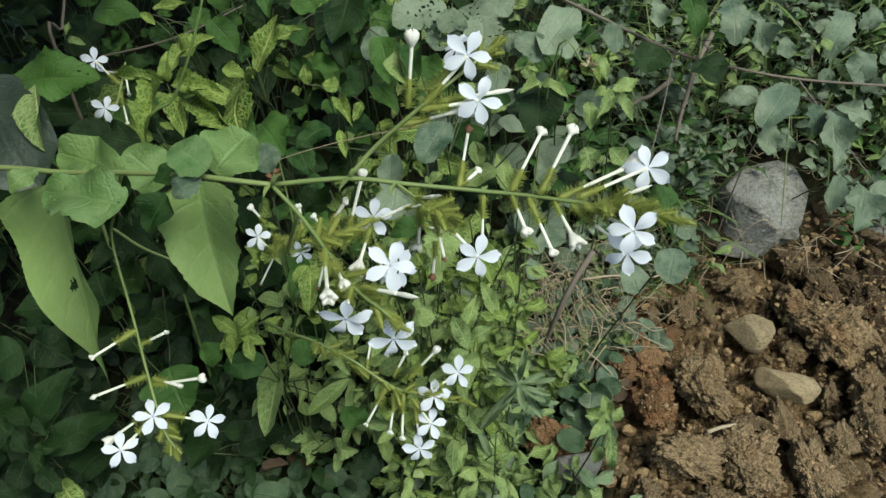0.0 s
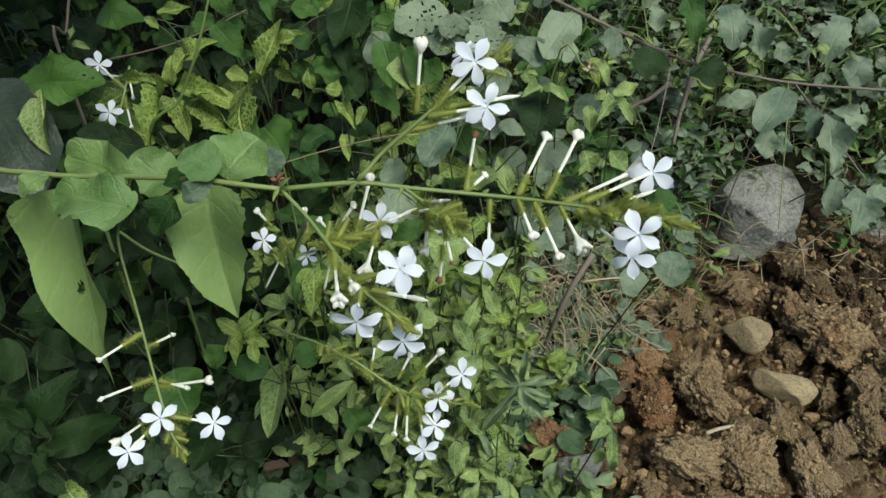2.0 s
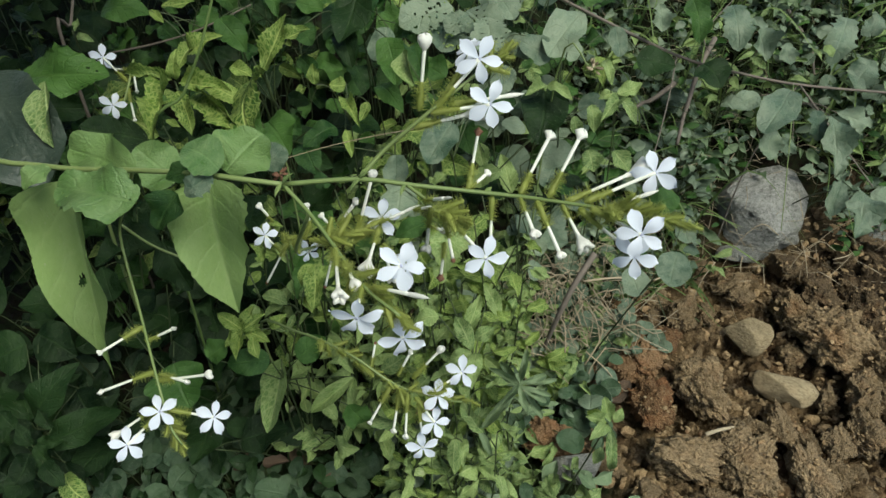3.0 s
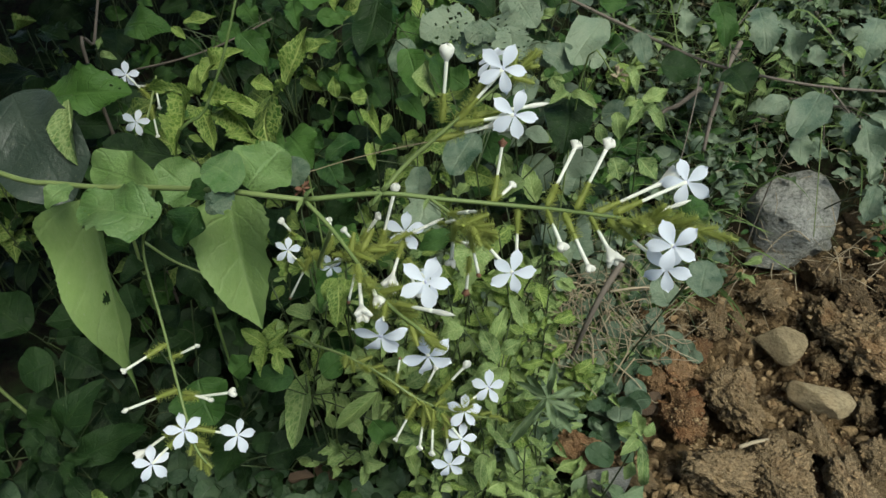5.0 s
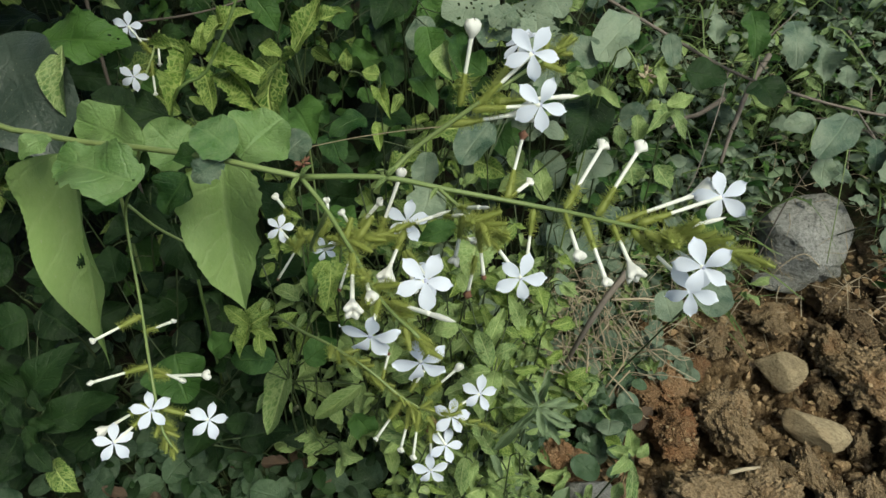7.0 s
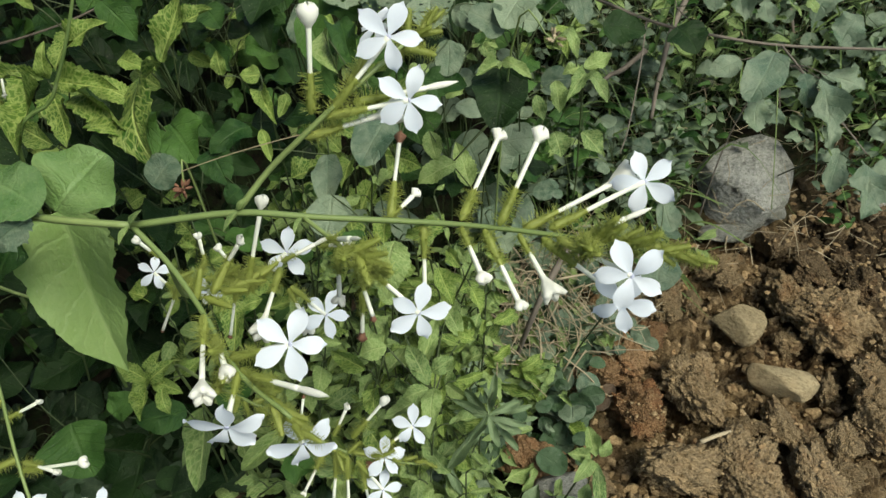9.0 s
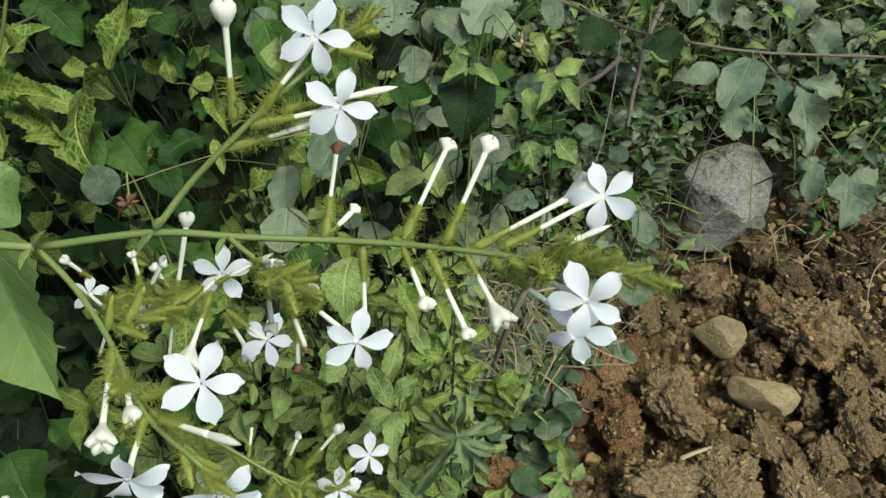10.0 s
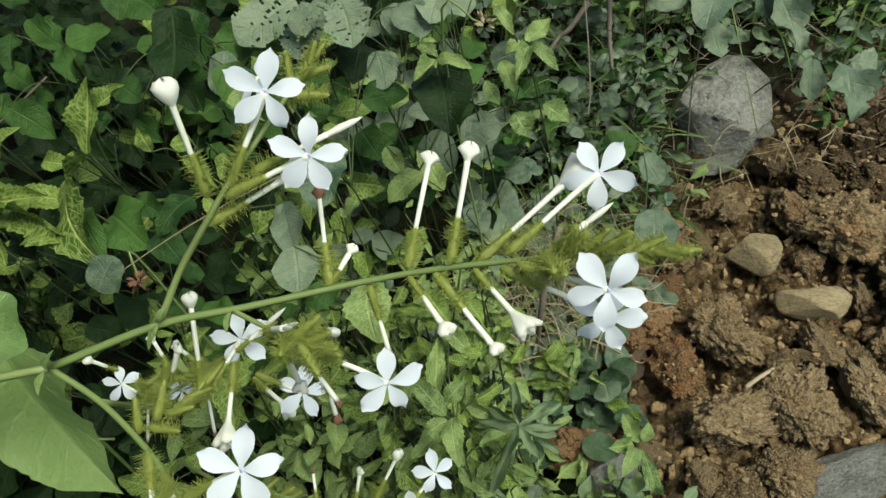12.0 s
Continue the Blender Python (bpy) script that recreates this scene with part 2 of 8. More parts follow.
M = {
    "leadwort": leaf_paint("leadwort_leaf", (0.180, 0.285, 0.080), (0.275, 0.390, 0.135), (0.34, 0.44, 0.19), 6, 0.3, 0.6, 0.45, 0.15, 0.16, 0.2),
    "stem_leaf": leaf_paint("stem_leaf", (0.066, 0.140, 0.040), (0.180, 0.290, 0.088), (0.23, 0.34, 0.13), 5, 0.15, 0.6, 0.36, 0.15, 0.2, 0.25, 0, 0.32),
    "nettle": leaf_paint("variegated_leaf", (0.030, 0.085, 0.012), (0.120, 0.205, 0.034), (0.40, 0.47, 0.15), 9, 0.7, 0.3, 0.5, 0.14, 0.0, 0.8, 0.55, 0.22),
    "dull": leaf_paint("dull_leaf", (0.010, 0.038, 0.008), (0.060, 0.132, 0.026), (0.09, 0.16, 0.045), 7, 0.2, 0.4, 0.46, 0.10, 0.04, 0.5, 0, 0.18),
    "blue": leaf_paint("blue_green_leaf", (0.040, 0.080, 0.048), (0.195, 0.255, 0.165), (0.21, 0.27, 0.16), 6, 0.14, 0.45, 0.42, 0.10, 0.4, 0.3, 0, 0.32),
    "fresh": leaf_paint("fresh_leaf", (0.040, 0.105, 0.022), (0.225, 0.325, 0.095), (0.42, 0.49, 0.21), 7, 0.5, 0.4, 0.44, 0.14, 0.14, 0.7, 0.45, 0.26),
    # near-black green: dark leaves with the undergrowth's shade put into the colour
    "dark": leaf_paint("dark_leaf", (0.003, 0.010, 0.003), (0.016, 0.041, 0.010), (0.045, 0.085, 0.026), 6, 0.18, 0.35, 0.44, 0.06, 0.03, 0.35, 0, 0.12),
    "coin": leaf_paint("coin_leaf", (0.010, 0.030, 0.011), (0.052, 0.098, 0.044), (0.08, 0.12, 0.06), 6, 0.15, 0.35, 0.38, 0.06, 0.12, 0.3, 0, 0.32),
    "slate": leaf_paint("slate_leaf", (0.016, 0.028, 0.020), (0.036, 0.055, 0.042), (0.05, 0.07, 0.055), 6, 0.12, 0.3, 0.42, 0.05, 0.08, 0.2, 0, 0.4),
    "sage": leaf_paint("sage_leaf", (0.075, 0.125, 0.058), (0.205, 0.285, 0.150), (0.25, 0.32, 0.18), 6, 0.25, 0.4, 0.46, 0.12, 0.3, 0.3, 0, 0.26),
    "dry": leaf_paint("dry_leaf", (0.035, 0.026, 0.018), (0.115, 0.078, 0.050), (0.15, 0.11, 0.075), 6, 0.4, 0.4, 0.8, 0.1),
    "grass": leaf_paint("grass_blade", (0.07, 0.125, 0.036), (0.20, 0.28, 0.09), (0.3, 0.38, 0.14), 1, 0.2, 0.1, 0.5, 0.3),
    "petal": plain_paint("petal_white", (0.70, 0.765, 0.88), (0.78, 0.825, 0.90), 6, 0.55, 0.15, 0.0006, 0.3, 0.35),
    "bud": plain_paint("bud_cream", (0.74, 0.755, 0.68), (0.86, 0.86, 0.80), 6, 0.55, 0.15, 0.0006, 0.3, 0.3),
    "throat": plain_paint("flower_throat", (0.32, 0.35, 0.5), (0.45, 0.47, 0.6), 300, 0.6, 0.1, 0.0005),
    "tube": plain_paint("corolla_tube", (0.74, 0.78, 0.66), (0.84, 0.85, 0.78), 200, 0.5, 0.1, 0.0005, 0.3, 0.15),
    "calyx": plain_paint("glandular_calyx", (0.255, 0.320, 0.060), (0.46, 0.505, 0.150), 5, 0.45, 0.3, 0.001, 0.35, 0.48),
    "stem": plain_paint("green_stem", (0.115, 0.17, 0.05), (0.23, 0.29, 0.11), 90, 0.5, 0.25, 0.001),
    "stalk": plain_paint("thin_stalk", (0.018, 0.034, 0.010), (0.06, 0.082, 0.028), 60, 0.6, 0.2, 0.001),
    "twig": plain_paint("brown_twig", (0.075, 0.060, 0.048), (0.19, 0.165, 0.135), 120, 0.85, 0.6, 0.002),
    "straw": plain_paint("dry_straw", (0.22, 0.17, 0.10), (0.42, 0.36, 0.25), 120, 0.8, 0.4, 0.001),
    "wilt": plain_paint("wilted_brown", (0.11, 0.05, 0.03), (0.26, 0.13, 0.08), 200, 0.8, 0.4, 0.001),
    "clod": earth_paint("soil_clod", (0.075, 0.050, 0.023), (0.250, 0.173, 0.090), (0.52, 0.40, 0.24), (0.24, 0.120, 0.050), 2.4, 1.0, 0.004, 0.45, 0.8),
    "crumbs": earth_paint("soil_crumbs", (0.075, 0.048, 0.021), (0.225, 0.152, 0.076), (0.46, 0.345, 0.20), (0.21, 0.095, 0.040), 60, 0.8, 0.0015, 0.5, 0.5),
    # clods of the dark patch: damp, and darkened in colour for shade
    "damp_shade_clod": earth_paint("damp_shade_clod", (0.035, 0.024, 0.013), (0.130, 0.090, 0.048), (0.32, 0.24, 0.145), (0.16, 0.080, 0.036), 2.4, 1.0, 0.004, 0.4, 0.9),
    "rust_clod": earth_paint("rusty_clod", (0.085, 0.045, 0.021), (0.24, 0.130, 0.062), (0.44, 0.30, 0.165), (0.22, 0.092, 0.038), 2.6, 1.0, 0.003, 0.6, 0.8),
    "pebble": earth_paint("field_stone", (0.11, 0.085, 0.047), (0.22, 0.175, 0.10), (0.40, 0.33, 0.205), (0.19, 0.12, 0.055), 1.6, 0.6, 0.003, 0.5, 0.2),
    "granite": earth_paint("grey_rock", (0.12, 0.125, 0.105), (0.30, 0.305, 0.27), (0.56, 0.56, 0.52), (0.13, 0.135, 0.08), 2.6, 1.0, 0.008, 0.7, 0.3),
    "ground": ground_paint("dug_soil_and_shaded_mould"),
}


# ---- building helpers ----
def thing(name, at, label, category, group="", kind=""):
    ob = new(name)
    ob.empty_display_size = 0.02
    ob.location = at
    return tagged(ob, label, category, group, kind)


def mesh_of(name, verts, faces, material, uvs=None, smooth=True):
    me = bpy.data.meshes.new(name)
    me.from_pydata([tuple(v) for v in verts], [], faces)
    me.materials.append(M[material])
    if uvs is not None:
        layer = me.uv_layers.new(name="UVMap")
        for loop in me.loops:
            layer.data[loop.index].uv = uvs[loop.vertex_index]
    if smooth:
        me.polygons.foreach_set("use_smooth", [True] * len(me.polygons))
    me.update()
    return me


def part(name, me, parent, m=None, label=""):
    """A mesh as a part of parent, at the pose m in the world (identity: the mesh is in world coordinates)."""
    ob = new(name, me)
    ob.parent = parent
    up = Matrix.Identity(4)
    chain = parent
    while chain is not None:
        up = chain.matrix_basis @ up
        chain = chain.parent
    ob.matrix_basis = up.inverted() @ (m if m is not None else Matrix.Identity(4))
    return tagged(ob, label)


def rail(points, steps=5):
    """A smooth line through the points."""
    p = [Vector(q) for q in points]
    if len(p) == 2:
        return [p[0].lerp(p[1], i / steps) for i in range(steps + 1)]
    p = [p[0] * 2 - p[1], *p, p[-1] * 2 - p[-2]]
    out = []
    for i in range(1, len(p) - 2):
        a, b, c, d = p[i - 1 : i + 3]
        for k in range(steps):
            t = k / steps
            out.append(0.5 * (2 * b + (c - a) * t + (2 * a - 5 * b + 4 * c - d) * t * t + (3 * b - a - 3 * c + d) * t**3))
    return [*out, p[-2]]


def tube(points, r0, r1, sides=6, verts=None, faces=None, wobble=0.0):
    """A tapered, closed tube along the points, added to verts and faces."""
    verts, faces = ([], []) if verts is None else (verts, faces)
    first, n = len(verts), len(points)
    for i, p in enumerate(points):
        way = (points[min(i + 1, n - 1)] - points[max(i - 1, 0)]).normalized()
        side = way.orthogonal().normalized() if i == 0 else (side - way * side.dot(way)).normalized()
        other = way.cross(side)
        r = r0 + (r1 - r0) * i / (n - 1)
        r *= 1 + wobble * math.sin(i * 2.4)
        for k in range(sides):
            a = 2 * math.pi * k / sides
            verts.append(p + (side * math.cos(a) + other * math.sin(a)) * r)
    for i in range(n - 1):
        for k in range(sides):
            a, b = first + i * sides + k, first + i * sides + (k + 1) % sides
            faces.append((a, b, b + sides, a + sides))
    faces.append(tuple(first + k for k in reversed(range(sides))))
    faces.append(tuple(first + (n - 1) * sides + k for k in range(sides)))
    return verts, faces


def along(a, b, across, x=1.0, y=1.0, z=1.0):
    """A pose at a with y towards b and z as near to across as can be, scaled."""
    yy = (Vector(b) - Vector(a)).normalized()
    zz = Vector(across)
    zz = zz - yy * zz.dot(yy)
    zz = zz.normalized() if zz.length > 1e-6 else yy.orthogonal().normalized()
    xx = yy.cross(zz)
    m = Matrix((xx * x, yy * y, zz * z)).transposed().to_4x4()
    return Matrix.Translation(a) @ m


def leaf_mesh(name, material, a, b, rows=9, fold=0.12, droop=0.15, wave=0.03, teeth=0.0, seed=0, lobes=0.0, eaten=0.0, hole=None, pits=0.0, cols=(-1, -0.5, 0, 0.5, 1)):
    """A leaf of length 1 and width 1: a and b shape base and tip, teeth and lobes its margin."""
    rnd = random.Random(seed)
    top = (a / (a + b)) ** a * (b / (a + b)) ** b
    verts, uvs, faces = [], [], []
    bend = rnd.uniform(-0.06, 0.06)
    ph = rnd.uniform(0, 6)
    for i in range(rows + 1):
        s = 0.5 - 0.5 * math.cos(math.pi * i / rows) if teeth == 0 else i / rows
        w = 0.5 * (max(s, 0.0) ** a) * (max(1 - s, 0.0) ** b) / top
        if 0 < i < rows:
            w *= 1 + teeth * (1 if i % 2 else -1) + lobes * math.sin(s * 19 + ph)
        else:
            w = 0.012
        for c in cols:
            ww = w * (1 - eaten * rnd.random() * abs(c) ** 3)
            x = c * ww + bend * math.sin(math.pi * s)
            z = fold * abs(c) * w * 2 * (0.5 + 0.5 * s) + droop * 2.2 * s * (1 - s) + wave * 2 * w * abs(c) * math.sin(9 * s + ph + (2 if c > 0 else 0))
            verts.append((x, s - abs(c) * 0.0, z))
            uvs.append((0.5 + 0.5 * c, s))
    k = len(cols)
    for i in range(rows):
        for j in range(k - 1):
            q = i * k + j
            if hole:
                hx, hy = (cols[j] - hole[0]) * 0.5, (0.5 - 0.5 * math.cos(math.pi * (i + 0.5) / rows)) - hole[1]
                if math.hypot(hx, hy) < hole[2] * (1.0 + 0.35 * math.sin(2 * math.atan2(hy, hx) + 1.0) + 0.2 * math.sin(5 * math.atan2(hy, hx))):
                    continue
            if 2 < i < rows - 3 and rnd.random() < pits:
                continue
            faces.append((q, q + 1, q + k + 1, q + k))
    return mesh_of(name, verts, faces, material, uvs)


# Shape of each kind of leaf: base, tip, rows, fold, droop, wave, teeth, lobes, eaten.
KINDS = {
    "leadwort": ("leadwort", 0.42, 1.5, 24, 0.10, 0.10, 0.07, 0.0, 0.03, 0.10),
    "nettle": ("nettle", 0.62, 0.95, 26, 0.26, 0.22, 0.10, 0.06, 0.0, 0.08),
    "round": ("stem_leaf", 0.42, 0.50, 20, 0.14, 0.14, 0.12, 0.0, 0.045, 0.09),
    "oval": ("dull", 0.50, 0.78, 16, 0.18, 0.18, 0.12, 0.0, 0.03, 0.12),
    "disc": ("blue", 0.50, 0.52, 10, 0.08, 0.08, 0.08, 0.0, 0.02, 0.06),
    "lobed": ("blue", 0.62, 0.62, 20, 0.20, 0.20, 0.14, 0.04, 0.09, 0.3),
    "slate": ("slate", 0.50, 0.52, 16, 0.10, 0.08, 0.08, 0.0, 0.02, 0.06),
    "strap": ("sage", 0.80, 0.55, 14, 0.25, 0.16, 0.10, 0.0, 0.05, 0.1),
    "sage": ("sage", 0.72, 0.90, 10, 0.22, 0.24, 0.08, 0.0, 0.04, 0.1),
    "fresh": ("fresh", 0.75, 0.95, 18, 0.24, 0.22, 0.12, 0.06, 0.0, 0.06),
    "dark": ("dark", 0.52, 0.80, 14, 0.16, 0.18, 0.10, 0.0, 0.02, 0.08),
    "coin": ("coin", 0.48, 0.50, 10, 0.14, 0.12, 0.05, 0.0, 0.015, 0.04),
    "spear": ("fresh", 0.75, 0.95, 9, 0.18, 0.22, 0.03, 0.0, 0.0, 0.0),
    "dry": ("dry", 0.55, 0.75, 9, 0.25, -0.2, 0.08, 0.0, 0.05, 0.2),
}
LEAVES = {
    kind: [leaf_mesh(kind + "_leaf", s[0], s[1], s[2], s[3], s[4] * f, s[5] * g, s[6] * (0.7 + f * 0.5), s[7], 17 * i + len(kind), s[8], s[9]) for i, (f, g) in enumerate(((1, 1), (0.3, 1.8), (1.7, 0.2), (0.7, -0.5)))]
    for kind, s in KINDS.items()
}
LEAVES["pitted"] = [leaf_mesh("pitted_leaf", "blue", 0.6, 0.55, 30, 0.10, 0.12, 0.06, 0.03, k, 0.08, 0.15, None, 0.07, tuple(c / 7 - 1 for c in range(15))) for k in (5, 9, 14)]
LEAVES["bitten"] = [leaf_mesh("bitten_leaf", "stem_leaf", 0.40, 0.55, 40, 0.10, 0.10, 0.10, 0.0, 3, 0.06, 0.22, None, 0.006, tuple(c / 10 - 1 for c in range(21)))]
LEAVES["gnawed"] = [leaf_mesh("gnawed_leaf", "dull", 0.40, 0.55, 40, 0.10, 0.10, 0.10, 0.0, 3, 0.06, 0.22, None, 0.010, tuple(c / 10 - 1 for c in range(21)))]
LEAVES["eaten"] = [leaf_mesh("eaten_leaf", "leadwort", 0.40, 2.15, 150, 0.20, 0.03, 0.05, 0.0, 4, 0.025, 0.04, (0.14, 0.40, 0.030), 0.0, tuple(c / 36 - 1 for c in range(73)))]
LEAVES["hanging"] = [leaf_mesh("hanging_leaf", "leadwort", 0.24, 1.0, 60, 0.26, -0.03, 0.06, 0.0, 2, 0.03, 0.10, None, 0.0, tuple(c / 6 - 1 for c in range(13)))]
SKYWARD = Vector((0, -0.55, 0.83))


def leaf(plant, kind, a, b, width, tilt=0.0, pick=None, label="", facing=None):
    """One leaf from a to b, so wide, turned by tilt degrees about its rib."""
    shapes = LEAVES[kind]
    me = shapes[pick % len(shapes)] if pick is not None else random.choice(shapes)
    long = (Vector(b) - Vector(a)).length
    m = along(a, b, facing or SKYWARD, width, long, long) @ Matrix.Rotation(radians(tilt), 4, "Y")
    return part("leaf", me, plant, m, label)


def stems(plant, lines, material="stem", name="stem", sides=6):
    """Stems of one plant: rows of points, first and last radius."""
    for points, r0, r1 in lines:
        v, f = tube(rail(points), r0, r1, sides)
        part(name, mesh_of(name, v, f, material), plant)


def near_path(x, y):
    """1 beside the path, fading to 0 two metres off, where the ground runs smooth."""
    return min(max(2.0 - math.hypot(x, y), 0.0), 1.0)


def ground_at(x, y):
    """Height of the ground: level where it was dug, rising behind."""
    up = min(max((y - 0.22) / 0.45, 0.0), 1.0)
    rise = 0.20 * up * up * (3 - 2 * up)
    lump = 0.010 * noise.noise(Vector((x * 9, y * 9, 0))) + 0.006 * noise.noise(Vector((x * 24, y * 24, 3)))
    return rise + lump * near_path(x, y)


# ---- flowers ----
def petal_mesh(seed):
    rnd = random.Random(seed)
    rows, cols = 12, (-1, -0.5, 0, 0.5, 1)
    verts, faces, uvs = [], [], []
    lift, twist = rnd.uniform(-0.05, 0.12), rnd.uniform(-0.12, 0.12)
    for i in range(rows + 1):
        s = 0.5 - 0.5 * math.cos(math.pi * i / rows)
        w = 0.05 + 0.215 * math.sin(0.5 * math.pi * min(s / 0.62, 1)) ** 1.5
        if s > 0.62:
            w *= math.sqrt(max(1 - ((s - 0.62) / 0.38) ** 2.8, 0))
        if i == rows:
            w = 0.012
        for c in cols:
            x = c * w
            y = s * (0.97 if i < rows else 1.05) - 0.02 * c * c * s
            z = lift * math.sin(math.pi * s) - 0.10 * s**3 + 0.05 * abs(c) * math.sin(math.pi * s) + twist * c * s
            verts.append((x, y, z))
            uvs.append((0.5 + c / 2, s))
    for i in range(rows):
        for j in range(4):
            q = i * 5 + j
            faces.append((q, q + 1, q + 6, q + 5))
    return mesh_of("petal", verts, faces, "petal", uvs)


def calyx_mesh(seed, shut=False):
    """A ribbed green calyx of length 1 along y, set with sticky hairs."""
    rnd = random.Random(seed)
    verts, faces = [], []
    rings = ((0, 0.04), (0.06, 0.085), (0.25, 0.115), (0.5, 0.10), (0.75, 0.08), (0.93, 0.066), (1.0, 0.008 if shut else 0.05))
    for y, r in rings:
        for k in range(10):
            a = 2 * math.pi * k / 10
            rr = r * (1.12 if k % 2 else 0.88)
            verts.append((rr * math.cos(a), y, rr * math.sin(a)))
    for i in range(len(rings) - 1):
        for k in range(10):
            a, b = i * 10 + k, i * 10 + (k + 1) % 10
            faces.append((a, b, b + 10, a + 10))
    for h in range(150):
        y, a = rnd.uniform(0.04, 0.97), rnd.uniform(0, 2 * math.pi)
        out = Vector((math.cos(a), rnd.uniform(-0.15, 0.5), math.sin(a))).normalized()
        wide = 0.10 - 0.04 * y
        root = Vector((wide * math.cos(a), y, wide * math.sin(a)))
        side = out.orthogonal().normalized()
        other = out.cross(side)
        tip = root + out * rnd.uniform(0.10, 0.26)
        n = len(verts)
        for q in (0, 2.1, 4.2):
            verts.append(root + (side * math.cos(q) + other * math.sin(q)) * 0.0085)
        for q in (0, 2.1, 4.2):
            verts.append(tip + (side * math.cos(q) + other * math.sin(q)) * 0.0040)
        faces += [(n, n + 1, n + 4, n + 3), (n + 1, n + 2, n + 5, n + 4), (n + 2, n, n + 3, n + 5), (n + 3, n + 4, n + 5)]
    return mesh_of("calyx", verts, faces, "calyx")


def knob_mesh(name, material, profile, seed, rough=0.12):
    """A bud or a shrivelled end, turned from a profile along y and crumpled."""
    rnd = random.Random(seed)
    verts, faces = [], []
    for y, r in profile:
        for k in range(9):
            a = 2 * math.pi * k / 9
            rr = r * (1 + rnd.uniform(-rough, rough))
            verts.append((rr * math.cos(a), y + rnd.uniform(-rough, rough) * 0.15, rr * math.sin(a)))
    for i in range(len(profile) - 1):
        for k in range(9):
            a, b = i * 9 + k, i * 9 + (k + 1) % 9
            faces.append((a, b, b + 9, a + 9))
    faces.append(tuple(range(9)))
    faces.append(tuple(reversed(range(9 * len(profile) - 9, 9 * len(profile)))))
    return mesh_of(name, verts, faces, material)


def crumpled_mesh(name, material, profile, lobes, depth, seed):
    """A closed or withered flower, turned from a profile along y, folded into lobes and leaning to one side."""
    rnd = random.Random(seed)
    verts, faces, sides = [], [], 20
    lean, ph = rnd.uniform(0.1, 0.25), rnd.uniform(0, 6)
    for y, r in profile:
        up = max(y, 0.0)
        for k in range(sides):
            a = 2 * math.pi * k / sides
            fold = math.cos(lobes * a + ph)
            q = Vector((math.cos(a), y * 2.2, math.sin(a))) * 1.6 + Vector((seed, 0, 0))
            rr = r * (1 + depth * fold * min(up * 2, 1) + depth * 0.7 * noise.noise(q))
            verts.append((rr * math.cos(a) + lean * up * up * 0.5, y + up * (depth * 0.5 * fold + depth * 0.5 * noise.noise(q * 1.7)), rr * math.sin(a)))
    for i in range(len(profile) - 1):
        for k in range(sides):
            a, b = i * sides + k, i * sides + (k + 1) % sides
            faces.append((a, b, b + sides, a + sides))
    faces.append(tuple(range(sides)))
    faces.append(tuple(reversed(range(sides * len(profile) - sides, sides * len(profile)))))
    return mesh_of(name, verts, faces, material)


PETALS = [petal_mesh(i) for i in range(5)]
CALYCES = [calyx_mesh(i) for i in range(3)]
YOUNG = [calyx_mesh(i, True) for i in (7, 8, 9)]
BUD = crumpled_mesh("bud", "bud", ((-0.3, 0.10), (-0.1, 0.15), (0.1, 0.32), (0.35, 0.43), (0.6, 0.43), (0.76, 0.30), (0.82, 0.06)), 2, 0.2, 11)
SLIM = knob_mesh("bud", "bud", ((-0.2, 0.1), (0.2, 0.15), (0.6, 0.18), (1.2, 0.14), (1.6, 0.06), (1.75, 0.02)), 2, 0.12)
FUNNEL = crumpled_mesh("bud", "bud", ((-0.4, 0.09), (0.0, 0.14), (0.3, 0.28), (0.6, 0.44), (0.85, 0.52), (0.95, 0.40), (0.8, 0.2), (0.75, 0.03)), 5, 0.16, 5)
CAP = crumpled_mesh("withered_petals", "bud", ((-0.3, 0.10), (0.0, 0.13), (0.15, 0.28), (0.35, 0.40), (0.52, 0.36), (0.6, 0.18), (0.58, 0.03)), 3, 0.34, 3)
CURL = crumpled_mesh("withered_petals", "bud", ((-0.3, 0.10), (0.0, 0.13), (0.2, 0.24), (0.45, 0.42), (0.6, 0.30), (0.75, 0.20), (0.8, 0.03)), 2, 0.38, 8)
RUSTY = knob_mesh("withered_petals", "wilt", ((-0.2, 0.06), (0.1, 0.2), (0.35, 0.3), (0.55, 0.16), (0.65, 0.03)), 4, 0.4)
THROAT = knob_mesh("throat", "throat", ((-0.1, 0.07), (0.0, 0.085), (0.03, 0.06), (0.035, 0.02)), 6, 0.02)


